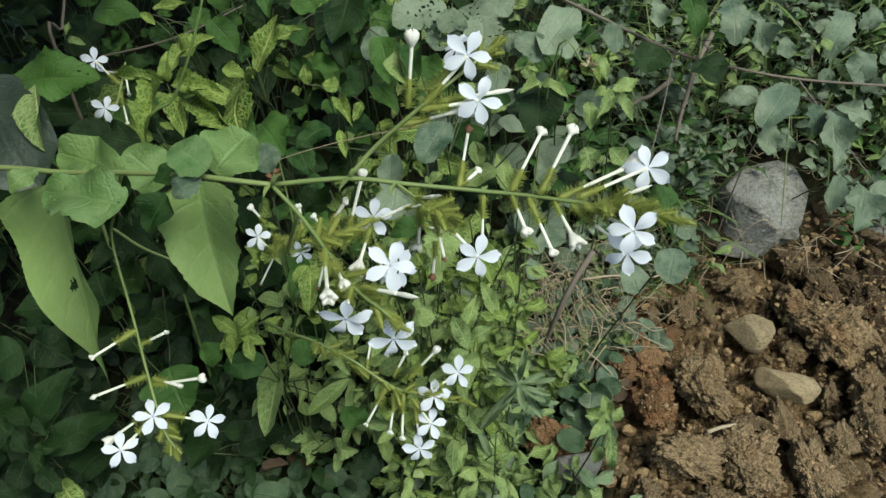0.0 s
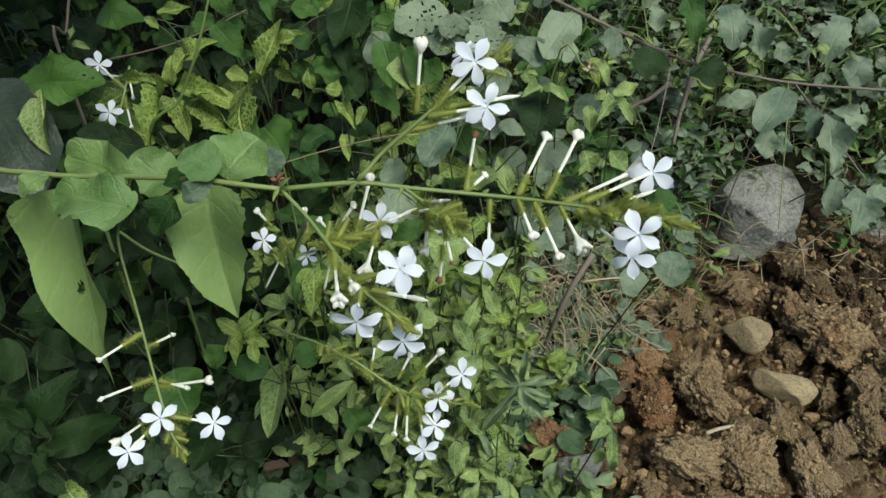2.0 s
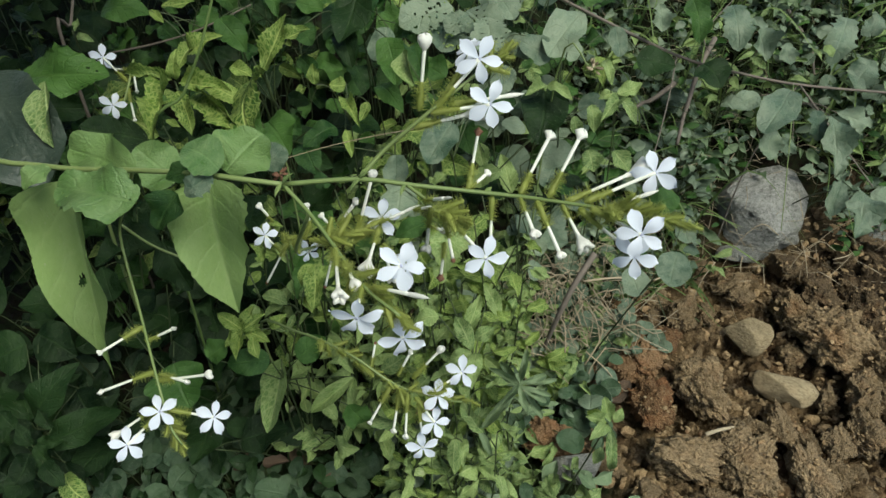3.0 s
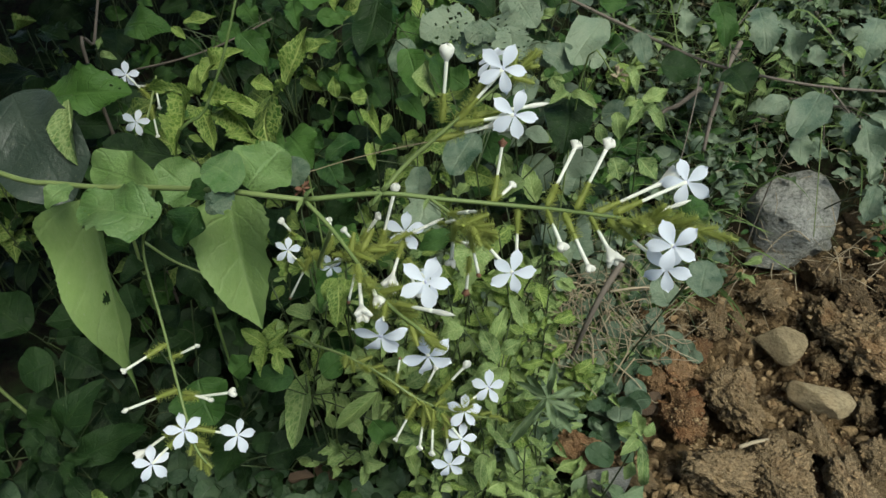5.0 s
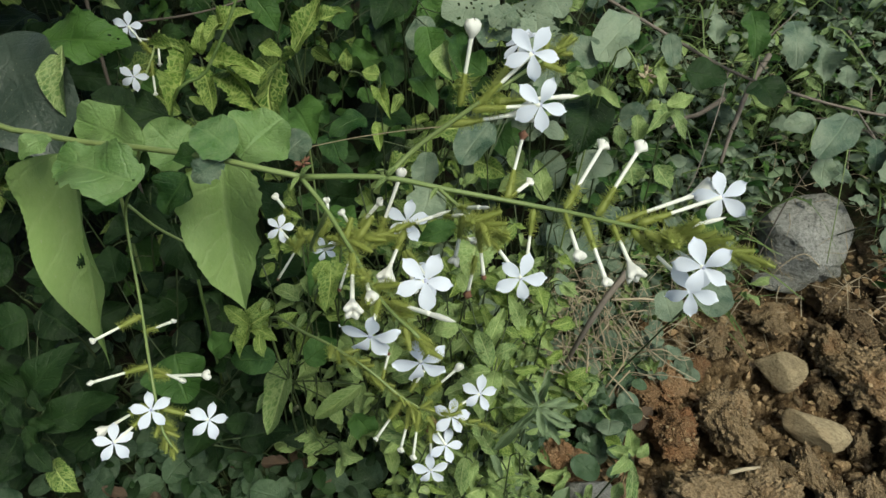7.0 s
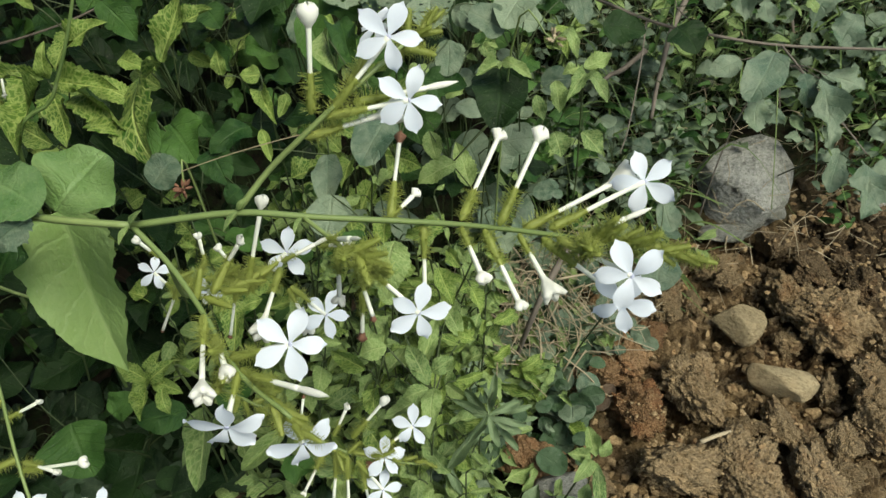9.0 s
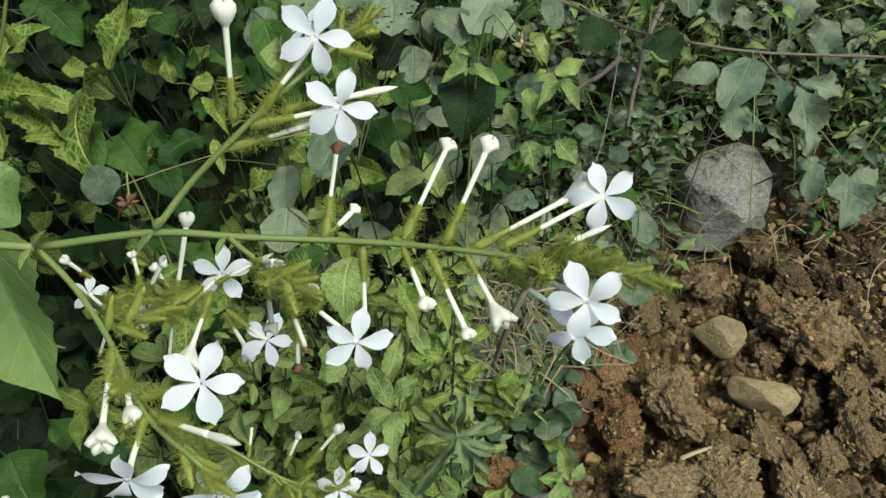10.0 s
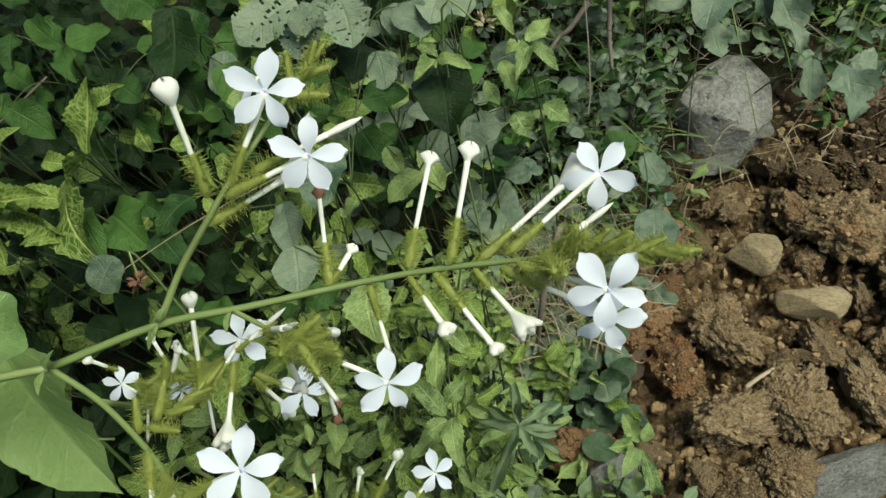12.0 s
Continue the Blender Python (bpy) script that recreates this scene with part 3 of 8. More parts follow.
def bloom(plant, root, centre, form="open", facing=None, petal=None, size=0.0094, label=""):
    """A flower: hairy calyx at root, slender tube, and at centre its five petals, a bud or withered petals."""
    root, centre = Vector(root), Vector(centre)
    way = (centre - root).normalized()
    long = (centre - root).length
    facing = Vector(facing).normalized() if facing else way
    cal = min(0.0130, long * 0.55)
    bend = rail([root + way * cal * 0.8, root.lerp(centre, 0.75) - facing * 0.0015, centre], 4)
    thick = 0.0007 if form != "rusty" else 0.0006
    v, f = tube(bend, thick, thick * 1.25, 7)
    ob = part("flower", mesh_of("corolla_tube", v, f, "tube"), plant, None, label)
    part("calyx", random.choice(CALYCES), ob, along(root, root + way, facing, cal, cal, cal))
    if form == "open":
        spin = Vector(petal)
        first = spin - facing * spin.dot(facing)
        first = first.normalized() if first.length > 1e-4 else facing.orthogonal().normalized()
        for k in range(5):
            turn = Matrix.Rotation(2 * math.pi * k / 5 + random.uniform(-0.10, 0.10), 3, facing)
            d = turn @ first + facing * random.uniform(-0.10, 0.14)
            s = size * random.uniform(0.93, 1.08)
            part("petal", PETALS[(k + random.randrange(5)) % 5], ob, along(centre + d * 0.0006, centre + d, facing, s * random.uniform(0.98, 1.15), s, s))
        part("throat", THROAT, ob, along(centre, centre + facing, first, size, size, size))
    else:
        me = {"bud": BUD, "slim": SLIM, "funnel": FUNNEL, "cap": random.choice((CAP, CURL)), "rusty": RUSTY}[form]
        k = size * {"bud": 0.68, "slim": 0.62, "funnel": 0.74, "cap": 0.62, "rusty": 0.6}[form]
        part("bud" if form in ("bud", "slim", "funnel") else "withered_petals", me, ob, along(centre, centre + way, facing, k, k, k))
    return ob


def bracts(plant, base, tip, n=9, long=0.008, seed=0):
    """A tuft of hairy young calyces at the end of a spray."""
    rnd = random.Random(seed)
    base, tip = Vector(base), Vector(tip)
    way = (tip - base).normalized()
    for i in range(n):
        s = i / max(n - 1, 1)
        side = Vector((rnd.gauss(0, 1), rnd.gauss(0, 1), rnd.gauss(0, 1)))
        side = (side - way * side.dot(way)).normalized()
        d = (way * (0.5 + 1.2 * s) + side * (1.0 - 0.5 * s)).normalized()
        k = long * (1.15 - 0.5 * s) * rnd.uniform(0.85, 1.15)
        part("calyx", YOUNG[i % 3], plant, along(base.lerp(tip, s), base.lerp(tip, s) + d, side, k * 1.1, k, k * 1.1))


def seed_knobs(plant, at, material, n, reach):
    """A ragged head of small dry husks."""
    rnd = random.Random(n)
    husk = knob_mesh("husk", material, ((-0.1, 0.08), (0.25, 0.26), (0.6, 0.22), (1.0, 0.03)), n, 0.35)
    for i in range(n):
        d = Vector((rnd.gauss(0, 1), rnd.gauss(0, 1), rnd.gauss(0.3, 0.8))).normalized()
        p = Vector(at) + d * reach * rnd.uniform(0.1, 0.6)
        part("husk", husk, plant, along(p, p + d, (0.3, 0.1, 1), 0.004, 0.0045, 0.004))


# ---- stones and clods ----
def any_of(p):
    """A number from 0 to 1 that belongs to a point."""
    v = math.sin(p.x * 127.1 + p.y * 311.7 + p.z * 74.7) * 43758.5453
    return v - math.floor(v)


def blocks(q, k):
    """Broken earth: tilted chunks of size 1/k at uneven heights, with cracks between them; from about 0 to 1."""
    q = q * k
    q = q + noise.noise_vector(q * 1.5) * 0.25
    far, spots = noise.voronoi(q)
    own = any_of(spots[0])
    off = q - spots[0]
    lean = Vector((any_of(spots[0] * 1.3) - 0.5, any_of(spots[0] * 1.7) - 0.5, any_of(spots[0] * 2.1) - 0.5))
    gap = min((far[1] - far[0]) * 3.5, 1.0)
    return (0.2 + 0.8 * own + off.dot(lean) * 0.9) * (0.25 + 0.75 * gap ** 0.6)


def lump_mesh(name, material, seed, rough, cuts, fine, crumbs=False, faces=()):
    """A stone or clod of about radius 1: a sphere cut by planes and roughened."""
    bm = bmesh.new()
    bmesh.ops.create_icosphere(bm, subdivisions=5 if crumbs and fine else 4 if fine else 2, radius=1.0)
    rnd = random.Random(seed)
    planes = list(faces)
    for i in range(0 if faces else cuts):
        d = Vector((rnd.gauss(0, 1), rnd.gauss(0, 1), rnd.gauss(0, 1))).normalized()
        planes.append((d, rnd.uniform(0.52, 0.82) if fine else rnd.uniform(0.38, 0.75)))
    off = Vector((seed * 3.1, seed * 1.7, seed * 0.9))
    for v in bm.verts:
        p = v.co.copy()
        for d, k in planes:
            over = p.dot(d) - k
            if over > 0:
                p -= d * over * 0.97
        q = p + off
        if crumbs and fine:
            bump = noise.noise(q * 1.4) * 0.35
            for k, high in ((1.7, 0.85), (3.9, 0.5), (8.5, 0.34), (17, 0.20)):
                bump += high * (blocks(q, k) - 0.5)
            bump += noise.noise(q * 22) * 0.06
        else:
            bump = noise.noise(q * 1.3) + noise.noise(q * 4.0) * 0.45 + noise.noise(q * 9) * 0.22 + noise.noise(q * 20) * 0.12
        v.co = p * (1 + rough * bump)
    me = bpy.data.meshes.new(name)
    bm.to_mesh(me)
    bm.free()
    me.materials.append(M[material])
    me.polygons.foreach_set("use_smooth", [fine] * len(me.polygons))
    return me


def mini_mesh(seed):
    """A crumb of few faces."""
    rnd = random.Random(seed)
    bm = bmesh.new()
    bmesh.ops.create_icosphere(bm, subdivisions=1, radius=1.0)
    co = np.array([v.co * rnd.uniform(0.55, 1.3) for v in bm.verts]) * np.array((1.0, rnd.uniform(0.55, 0.9), rnd.uniform(0.6, 0.9)))
    fs = [tuple(v.index for v in f.verts) for f in bm.faces]
    bm.free()
    return co, fs


def facing(x, y, z):
    return Vector((x, y, z)).normalized()


# the large rock: a flat top that slopes to the path, steep sides and a broken corner
SLAB = ((facing(0.05, -0.5, 0.86), 0.46), (facing(-0.35, 0.2, 0.9), 0.56), (facing(0.25, -1, 0.0), 0.62), (facing(0.85, -0.55, 0.1), 0.56), (facing(1, 0.35, 0.25), 0.70), (facing(-1, 0.1, 0.0), 0.72), (facing(-0.8, -0.6, 0.1), 0.62), (facing(0.1, 1, 0.1), 0.80), (facing(-0.6, 0.7, 0.3), 0.82), (facing(0.7, -0.2, 0.75), 0.72))
LUMPS = {
    "granite": [lump_mesh("grey_rock", "granite", 3, 0.04, 10, True, False, SLAB), lump_mesh("grey_rock", "granite", 8, 0.05, 9, True)],
    "stone": [lump_mesh("stone", "pebble", s, 0.06, 11, True) for s in (11, 16, 21)],
    "crumb": [lump_mesh("soil_crumb", "clod", s, 0.34, 11, False) for s in (61, 66, 72, 79, 85)],
    "rusty": [lump_mesh("rusty_clod", "rust_clod", s, 0.42, 7, True, True) for s in (33, 38)],
    "damp_shade": [lump_mesh("damp_shade_clod", "damp_shade_clod", s, 0.42, 7, True, True) for s in (34, 44, 54)],
    "clod": [lump_mesh("soil_clod", "clod", s, 0.42, 7, True, True) for s in (31, 36, 42, 47, 53, 59)],
}
NOTE = {
    "granite": ("rock", "pale grey angular granite rock lying on the soil", "rock", "loose rocks"),
    "stone": ("stone", "smooth tan stone half sunk in dug soil", "stone", "loose stones"),
    "crumb": ("soil_clod", "small crumb of freshly dug brown soil", "soil clod", "dug soil clods"),
    "rusty": ("soil_clod", "rust-red crumbly clod of dug soil", "soil clod", "dug soil clods"),
    "damp_shade": ("soil_clod", "damp clod of dug soil, coloured darker for shade", "soil clod", "dug soil clods"),
    "clod": ("soil_clod", "crumbly brown clod of freshly dug soil", "soil clod", "dug soil clods"),
}


PLACED = []


def lump(kind, x, y, z, rx, ry, rz, turn=0.0, pick=0, label=""):
    name, text, category, group = NOTE[kind]
    if kind in ("clod", "damp_shade") and rx > 0.02:
        rx, ry = 0.92 * rx, 0.92 * ry
    PLACED.append((x, y, 0.5 * (rx + ry), z, rz if kind in ("clod", "rusty", "damp_shade") else 0.0))
    ob = new(name, LUMPS[kind][pick % len(LUMPS[kind])])
    ob.matrix_basis = Matrix.Translation((x, y, z)) @ pose(0, 0, 0, random.uniform(-12, 12), random.uniform(-12, 12), turn) @ Matrix.Diagonal((rx, ry, rz, 1))
    return tagged(ob, label or text, category, group)


# ---- ground ----
def axis_steps(lo, hi, fine, far, grow):
    """Even steps from lo to hi, and ever longer ones out to far on both sides."""
    mid = [lo + fine * i for i in range(int((hi - lo) / fine) + 1)]
    step, right = fine, [mid[-1]]
    while right[-1] < far:
        step *= grow
        right.append(right[-1] + step)
    step, left = fine, [mid[0]]
    while left[-1] > -far:
        step *= grow
        left.append(left[-1] - step)
    return left[:0:-1] + mid + right[1:]


def earth_at(x, y):
    """Ground with the crumbly surface of the dug patch."""
    dug = min(max((x - 0.10) / 0.08, 0), 1) * min(max((0.32 - y) / 0.08, 0), 1) * near_path(x, y)
    if dug <= 0:
        return ground_at(x, y) - 0.004
    q = Vector((x, y, 0.3))
    rough = 0.010 * noise.fractal(q * 11, 0.9, 2.0, 3)
    for k, high in ((19, 0.022), (41, 0.018), (88, 0.010), (170, 0.004)):
        rough += high * (blocks(q, k) - 0.45)
    return ground_at(x, y) + dug * (rough - 0.009) - 0.006


xs, ys = axis_steps(-0.5, 0.75, 0.0026, 60, 1.25), axis_steps(-0.35, 0.75, 0.0026, 60, 1.25)
verts = [(x, y, earth_at(x, y)) for y in ys for x in xs]
nx = len(xs)
faces = [(j * nx + i, j * nx + i + 1, (j + 1) * nx + i + 1, (j + 1) * nx + i) for j in range(len(ys) - 1) for i in range(nx - 1)]
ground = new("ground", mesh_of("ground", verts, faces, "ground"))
tagged(ground, "brown freshly dug crumbly soil under low plants", "ground", kind="structure")


# ---- stones and clods on the dug soil ----
lump("granite", 0.3990, 0.3110, 0.0270, 0.0800, 0.0700, 0.0660, 22, 0, label="large pale grey granite rock at the edge of the plants")
lump("granite", 0.3608, 0.2537, 0.0041, 0.0334, 0.0183, 0.0128, 5, 1)
lump("granite", 0.4194, 0.2886, 0.0124, 0.0215, 0.0228, 0.0150, 30, 1)
lump("granite", 0.3127, -0.1228, 0.0012, 0.0478, 0.0250, 0.0150, 8, 1, label="long grey-white streaked rock half buried in soil")
lump("granite", 0.5459, 0.3033, 0.0182, 0.0349, 0.0251, 0.0176, 50, 1)
lump("stone", 0.3395, 0.1139, 0.0056, 0.0331, 0.0273, 0.0191, -15, 0)
lump("stone", 0.3640, 0.0383, 0.0053, 0.0370, 0.0245, 0.0180, -12, 1)
lump("clod", 0.2978, -0.0639, 0.0128, 0.0368, 0.0408, 0.0257, -40, 0)
lump("clod", 0.2373, -0.0587, 0.0103, 0.0485, 0.0329, 0.0230, -8, 1)
lump("clod", 0.4320, 0.1143, 0.0159, 0.0584, 0.0482, 0.0337, -30, 2)
lump("clod", 0.2716, 0.0294, 0.0078, 0.0332, 0.0474, 0.0233, 20, 3)
lump("rusty", 0.2143, 0.0622, 0.0067, 0.0267, 0.0323, 0.0187, 0, 4)
lump("rusty", 0.2160, 0.0003, 0.0101, 0.0294, 0.0265, 0.0185, -30, 5)
lump("clod", 0.4032, -0.0245, 0.0056, 0.0218, 0.0250, 0.0152, 0, 4)
lump("clod", 0.4312, -0.0145, 0.0083, 0.0263, 0.0287, 0.0184, 60, 1)
lump("clod", 0.3396, -0.0181, 0.0048, 0.0238, 0.0114, 0.0080, -15, 2)
lump("clod", 0.3690, -0.0322, 0.0048, 0.0133, 0.0352, 0.0093, 10, 5)
lump("clod", 0.3893, -0.0601, 0.0050, 0.0185, 0.0183, 0.0128, 60, 2)
lump("clod", 0.4506, 0.0452, 0.0085, 0.0261, 0.0250, 0.0175, 100, 0)
lump("clod", 0.3976, 0.1459, 0.0069, 0.0331, 0.0311, 0.0218, 80, 3)
lump("clod", 0.3350, 0.1973, 0.0032, 0.0335, 0.0210, 0.0147, 30, 2)
lump("damp_shade", 0.4135, 0.2344, 0.0058, 0.0272, 0.0240, 0.0168, 170, 1)
lump("damp_shade", 0.4917, 0.1724, 0.0093, 0.0318, 0.0311, 0.0218, 200, 5)
lump("damp_shade", 0.5120, 0.3596, 0.0529, 0.0264, 0.0263, 0.0184, 20, 4)
lump("damp_shade", 0.5358, 0.2871, 0.0168, 0.0311, 0.0238, 0.0167, 20, 0)
lump("damp_shade", 0.4423, 0.1870, 0.0056, 0.0314, 0.0271, 0.0190, 130, 0)
lump("clod", 0.2696, 0.1353, 0.0043, 0.0286, 0.0246, 0.0173, 230, 1)
lump("clod", 0.3454, 0.1796, 0.0035, 0.0226, 0.0191, 0.0134, 30, 4)
lump("rusty", 0.1060, -0.0560, 0.0160, 0.0255, 0.0290, 0.0260, 70, 5)
lump("rusty", 0.1504, 0.0461, 0.0020, 0.0170, 0.0150, 0.0105, 10, 3)
lump("rusty", 0.1702, 0.0209, 0.0026, 0.0154, 0.0192, 0.0108, 90, 3)
lump("granite", 0.1310, -0.0830, 0.0140, 0.0270, 0.0190, 0.0220, 20, 1)
lump("rusty", 0.1911, 0.0490, 0.0059, 0.0224, 0.0197, 0.0138, 40, 0)
lump("rusty", 0.2441, 0.0970, 0.0065, 0.0207, 0.0174, 0.0122, 100, 1)
lump("clod", 0.2184, -0.1202, 0.0066, 0.0313, 0.0240, 0.0168, 15, 2)
lump("clod", 0.2621, -0.1167, 0.0091, 0.0297, 0.0269, 0.0188, -25, 3)
lump("clod", 0.1963, -0.1050, 0.0043, 0.0188, 0.0168, 0.0118, 60, 1)
lump("clod", 0.3111, -0.0106, 0.0039, 0.0231, 0.0120, 0.0084, -10, 2)
lump("clod", 0.3501, -0.0062, 0.0048, 0.0165, 0.0271, 0.0116, 20, 4)
lump("clod", 0.4420, 0.0180, 0.0090, 0.0240, 0.0210, 0.0170, 35, 3)
lump("clod", 0.4780, 0.0780, 0.0120, 0.0300, 0.0260, 0.0200, 80, 4)
lump("clod", 0.4830, 0.0180, 0.0100, 0.0270, 0.0290, 0.0190, 10, 0)
lump("clod", 0.4680, -0.0330, 0.0090, 0.0250, 0.0230, 0.0180, 150, 2)
lump("clod", 0.3661, -0.0620, 0.0059, 0.0231, 0.0332, 0.0162, 10, 0)


# ---- leadwort: the flowering sprays ----

leadwort = thing("leadwort_plant", (-0.4, -0.1, 0), "tall leaning leadwort with white five-petalled flowers in sticky sprays", "flowering plant")
stems(leadwort, [
    ([(-0.4, -0.1, 0), (-0.4079, -0.1262, 0.2144), (-0.3065, -0.1511, 0.3977), (-0.2285, -0.1755, 0.4233), (-0.1884, -0.1845, 0.4302), (-0.1489, -0.1949, 0.4409), (-0.1099, -0.2104, 0.4545), (-0.089, -0.2169, 0.4587), (-0.069, -0.2177, 0.458)], 0.0017, 0.0012),
    ([(-0.069, -0.2177, 0.458), (-0.0355, -0.2156, 0.4623), (-0.0099, -0.2163, 0.4617), (0.0216, -0.2156, 0.4598), (0.0431, -0.2192, 0.4616), (0.0657, -0.2264, 0.4652), (0.0848, -0.2338, 0.4685), (0.0972, -0.2377, 0.47)], 0.0012, 0.0006),
], "stem", "stem")
stems(leadwort, [
    ([(-0.0349, -0.2151, 0.4628), (-0.0245, -0.2084, 0.4739), (-0.0117, -0.2057, 0.4863), (-0.0004, -0.2009, 0.4956), (0.0204, -0.1849, 0.5076)], 0.0011, 0.0007),
    ([(-0.069, -0.2177, 0.458), (-0.0551, -0.2292, 0.4526), (-0.0405, -0.2464, 0.4496), (-0.0257, -0.2671, 0.451), (-0.009, -0.2801, 0.4494)], 0.001, 0.0007),
    ([(-0.0147, -0.2162, 0.4618), (-0.0053, -0.2248, 0.4616), (0.0033, -0.2333, 0.4615)], 0.0008, 0.0006),
], "stem", "branch")
bloom(leadwort, (-0.0042, -0.2026, 0.4916), (0.0132, -0.196, 0.5126), facing=(0.03, -0.822, 0.569), petal=(0.412, 0.649, 0.64))
bloom(leadwort, (-0.0055, -0.2037, 0.4906), (0.0189, -0.2045, 0.4974), facing=(0.016, -0.844, 0.535), petal=(0.314, 0.672, 0.671))
bloom(leadwort, (0.0004, -0.1964, 0.4947), (0.0087, -0.1778, 0.5064), facing=(-0.57, -0.076, 0.818), petal=(-0.236, 0.667, 0.707), size=0.008)
bloom(leadwort, (-0.0125, -0.2054, 0.4841), (0.0093, -0.2018, 0.4898), "funnel", size=0.0105)
bloom(leadwort, (0.002, -0.199, 0.4924), (0.0233, -0.1922, 0.4935), "slim", size=0.0095)
bloom(leadwort, (-0.0104, -0.2016, 0.49), (-0.009, -0.1952, 0.5158), "bud", size=0.0098)
bracts(leadwort, (0.0148, -0.1869, 0.5032), (0.0244, -0.1807, 0.5088), 8, 0.009, 3)
bloom(leadwort, (0.0615, -0.2221, 0.464), (0.091, -0.2082, 0.4715), facing=(-0.064, -0.794, 0.604), petal=(-0.369, 0.632, 0.681))
bloom(leadwort, (0.0538, -0.2198, 0.4611), (0.0812, -0.2061, 0.4684), "funnel", size=0.0115)
bloom(leadwort, (0.07, -0.2278, 0.4664), (0.0829, -0.2236, 0.4702), "slim", size=0.008)
bloom(leadwort, (0.0632, -0.2281, 0.4661), (0.0818, -0.2448, 0.4686), facing=(-0.2, -0.732, 0.651), petal=(-0.401, 0.622, 0.673))
bloom(leadwort, (0.0591, -0.2254, 0.4635), (0.0823, -0.2419, 0.4537), facing=(-0.25, -0.887, 0.389), petal=(0.029, -0.694, -0.719))
bloom(leadwort, (0.0348, -0.215, 0.4603), (0.0466, -0.1826, 0.467), "cap")
bloom(leadwort, (0.0464, -0.2201, 0.4633), (0.0575, -0.201, 0.4805), "cap")
bloom(leadwort, (0.0348, -0.2192, 0.4616), (0.0407, -0.2332, 0.4565), "cap")
bloom(leadwort, (0.0419, -0.2198, 0.4611), (0.0521, -0.2393, 0.451), "cap", size=0.008)
bloom(leadwort, (0.0523, -0.2233, 0.463), (0.0593, -0.2369, 0.4582), "funnel")
bloom(leadwort, (0.0123, -0.214, 0.4587), (0.0145, -0.1924, 0.4732), "rusty")
bloom(leadwort, (0.013, -0.2131, 0.4596), (0.0191, -0.2055, 0.4615), "cap", size=0.006)
bloom(leadwort, (0.0231, -0.2148, 0.458), (0.0237, -0.2271, 0.4419), "rusty", size=0.007)
bracts(leadwort, (0.07, -0.2278, 0.4664), (0.0989, -0.2394, 0.471), 16, 0.0105, 5)
bloom(leadwort, (0.0038, -0.2331, 0.4617), (0.0222, -0.238, 0.4422), facing=(0.343, -0.844, 0.412), petal=(0.196, 0.689, 0.697))
bloom(leadwort, (-0.0051, -0.2266, 0.4625), (0.0035, -0.2356, 0.4719), "slim", size=0.006)
bloom(leadwort, (0.0034, -0.2336, 0.4612), (0.0082, -0.24, 0.4429), "rusty", size=0.006)
bloom(leadwort, (-0.0028, -0.2259, 0.4581), (-0.0042, -0.227, 0.437), "cap", size=0.009)
bracts(leadwort, (-0.0006, -0.2315, 0.463), (0.0111, -0.2385, 0.4643), 10, 0.0105, 7)
bloom(leadwort, (-0.0436, -0.2045, 0.4122), (-0.0313, -0.1886, 0.4165), facing=(0.151, -0.736, 0.66), petal=(0.058, 0.696, 0.715))
bloom(leadwort, (-0.0293, -0.2623, 0.4504), (-0.0106, -0.2646, 0.4608), facing=(0.124, -0.694, 0.709), petal=(0.314, 0.672, 0.671))
bloom(leadwort, (-0.0257, -0.2671, 0.451), (-0.0249, -0.2841, 0.4508), facing=(0.179, -0.983, 0.026), petal=(-0.099, 0.688, 0.719))
bloom(leadwort, (-0.0407, -0.2464, 0.4496), (-0.0343, -0.2712, 0.4523), "funnel", size=0.0085)
bloom(leadwort, (-0.0354, -0.2539, 0.4504), (-0.0294, -0.2662, 0.4519), "bud", size=0.008)
bloom(leadwort, (-0.0314, -0.1963, 0.4196), (-0.0193, -0.1914, 0.424), "slim", size=0.008)
bloom(leadwort, (-0.0396, -0.2138, 0.4239), (-0.0327, -0.2005, 0.4509), "bud", size=0.0075)
bloom(leadwort, (-0.0476, -0.212, 0.4305), (-0.04, -0.2099, 0.4424), "cap", size=0.007)
bloom(leadwort, (-0.0211, -0.2699, 0.4535), (-0.0062, -0.2774, 0.4593), "slim", size=0.0095)
bloom(leadwort, (-0.0144, -0.2755, 0.4485), (-0.0082, -0.2793, 0.4351), facing=(0.286, -0.953, 0.101), petal=(0.66, 0.547, 0.515), size=0.009)
bloom(leadwort, (-0.0297, -0.1969, 0.4065), (-0.0176, -0.1989, 0.3921), facing=(0.341, -0.561, 0.754), petal=(0.401, 0.67, 0.624))
bloom(leadwort, (-0.0307, -0.1976, 0.4059), (-0.0258, -0.2001, 0.3911), "funnel")
bloom(leadwort, (-0.0294, -0.2042, 0.425), (-0.0311, -0.2257, 0.4232), "funnel", size=0.0105)
bloom(leadwort, (-0.012, -0.2115, 0.4435), (-0.0029, -0.2172, 0.4509), "slim", size=0.006)
bloom(leadwort, (0.0038, -0.2284, 0.4408), (0.0029, -0.2326, 0.4245), "rusty")
bloom(leadwort, (-0.0045, -0.2031, 0.426), (0.0002, -0.197, 0.419), "cap", size=0.009)
bracts(leadwort, (-0.0464, -0.2373, 0.4453), (-0.0292, -0.225, 0.4438), 9, 0.0105, 9)
bracts(leadwort, (-0.0325, -0.2582, 0.4491), (-0.0064, -0.2835, 0.4488), 13, 0.0105, 11)
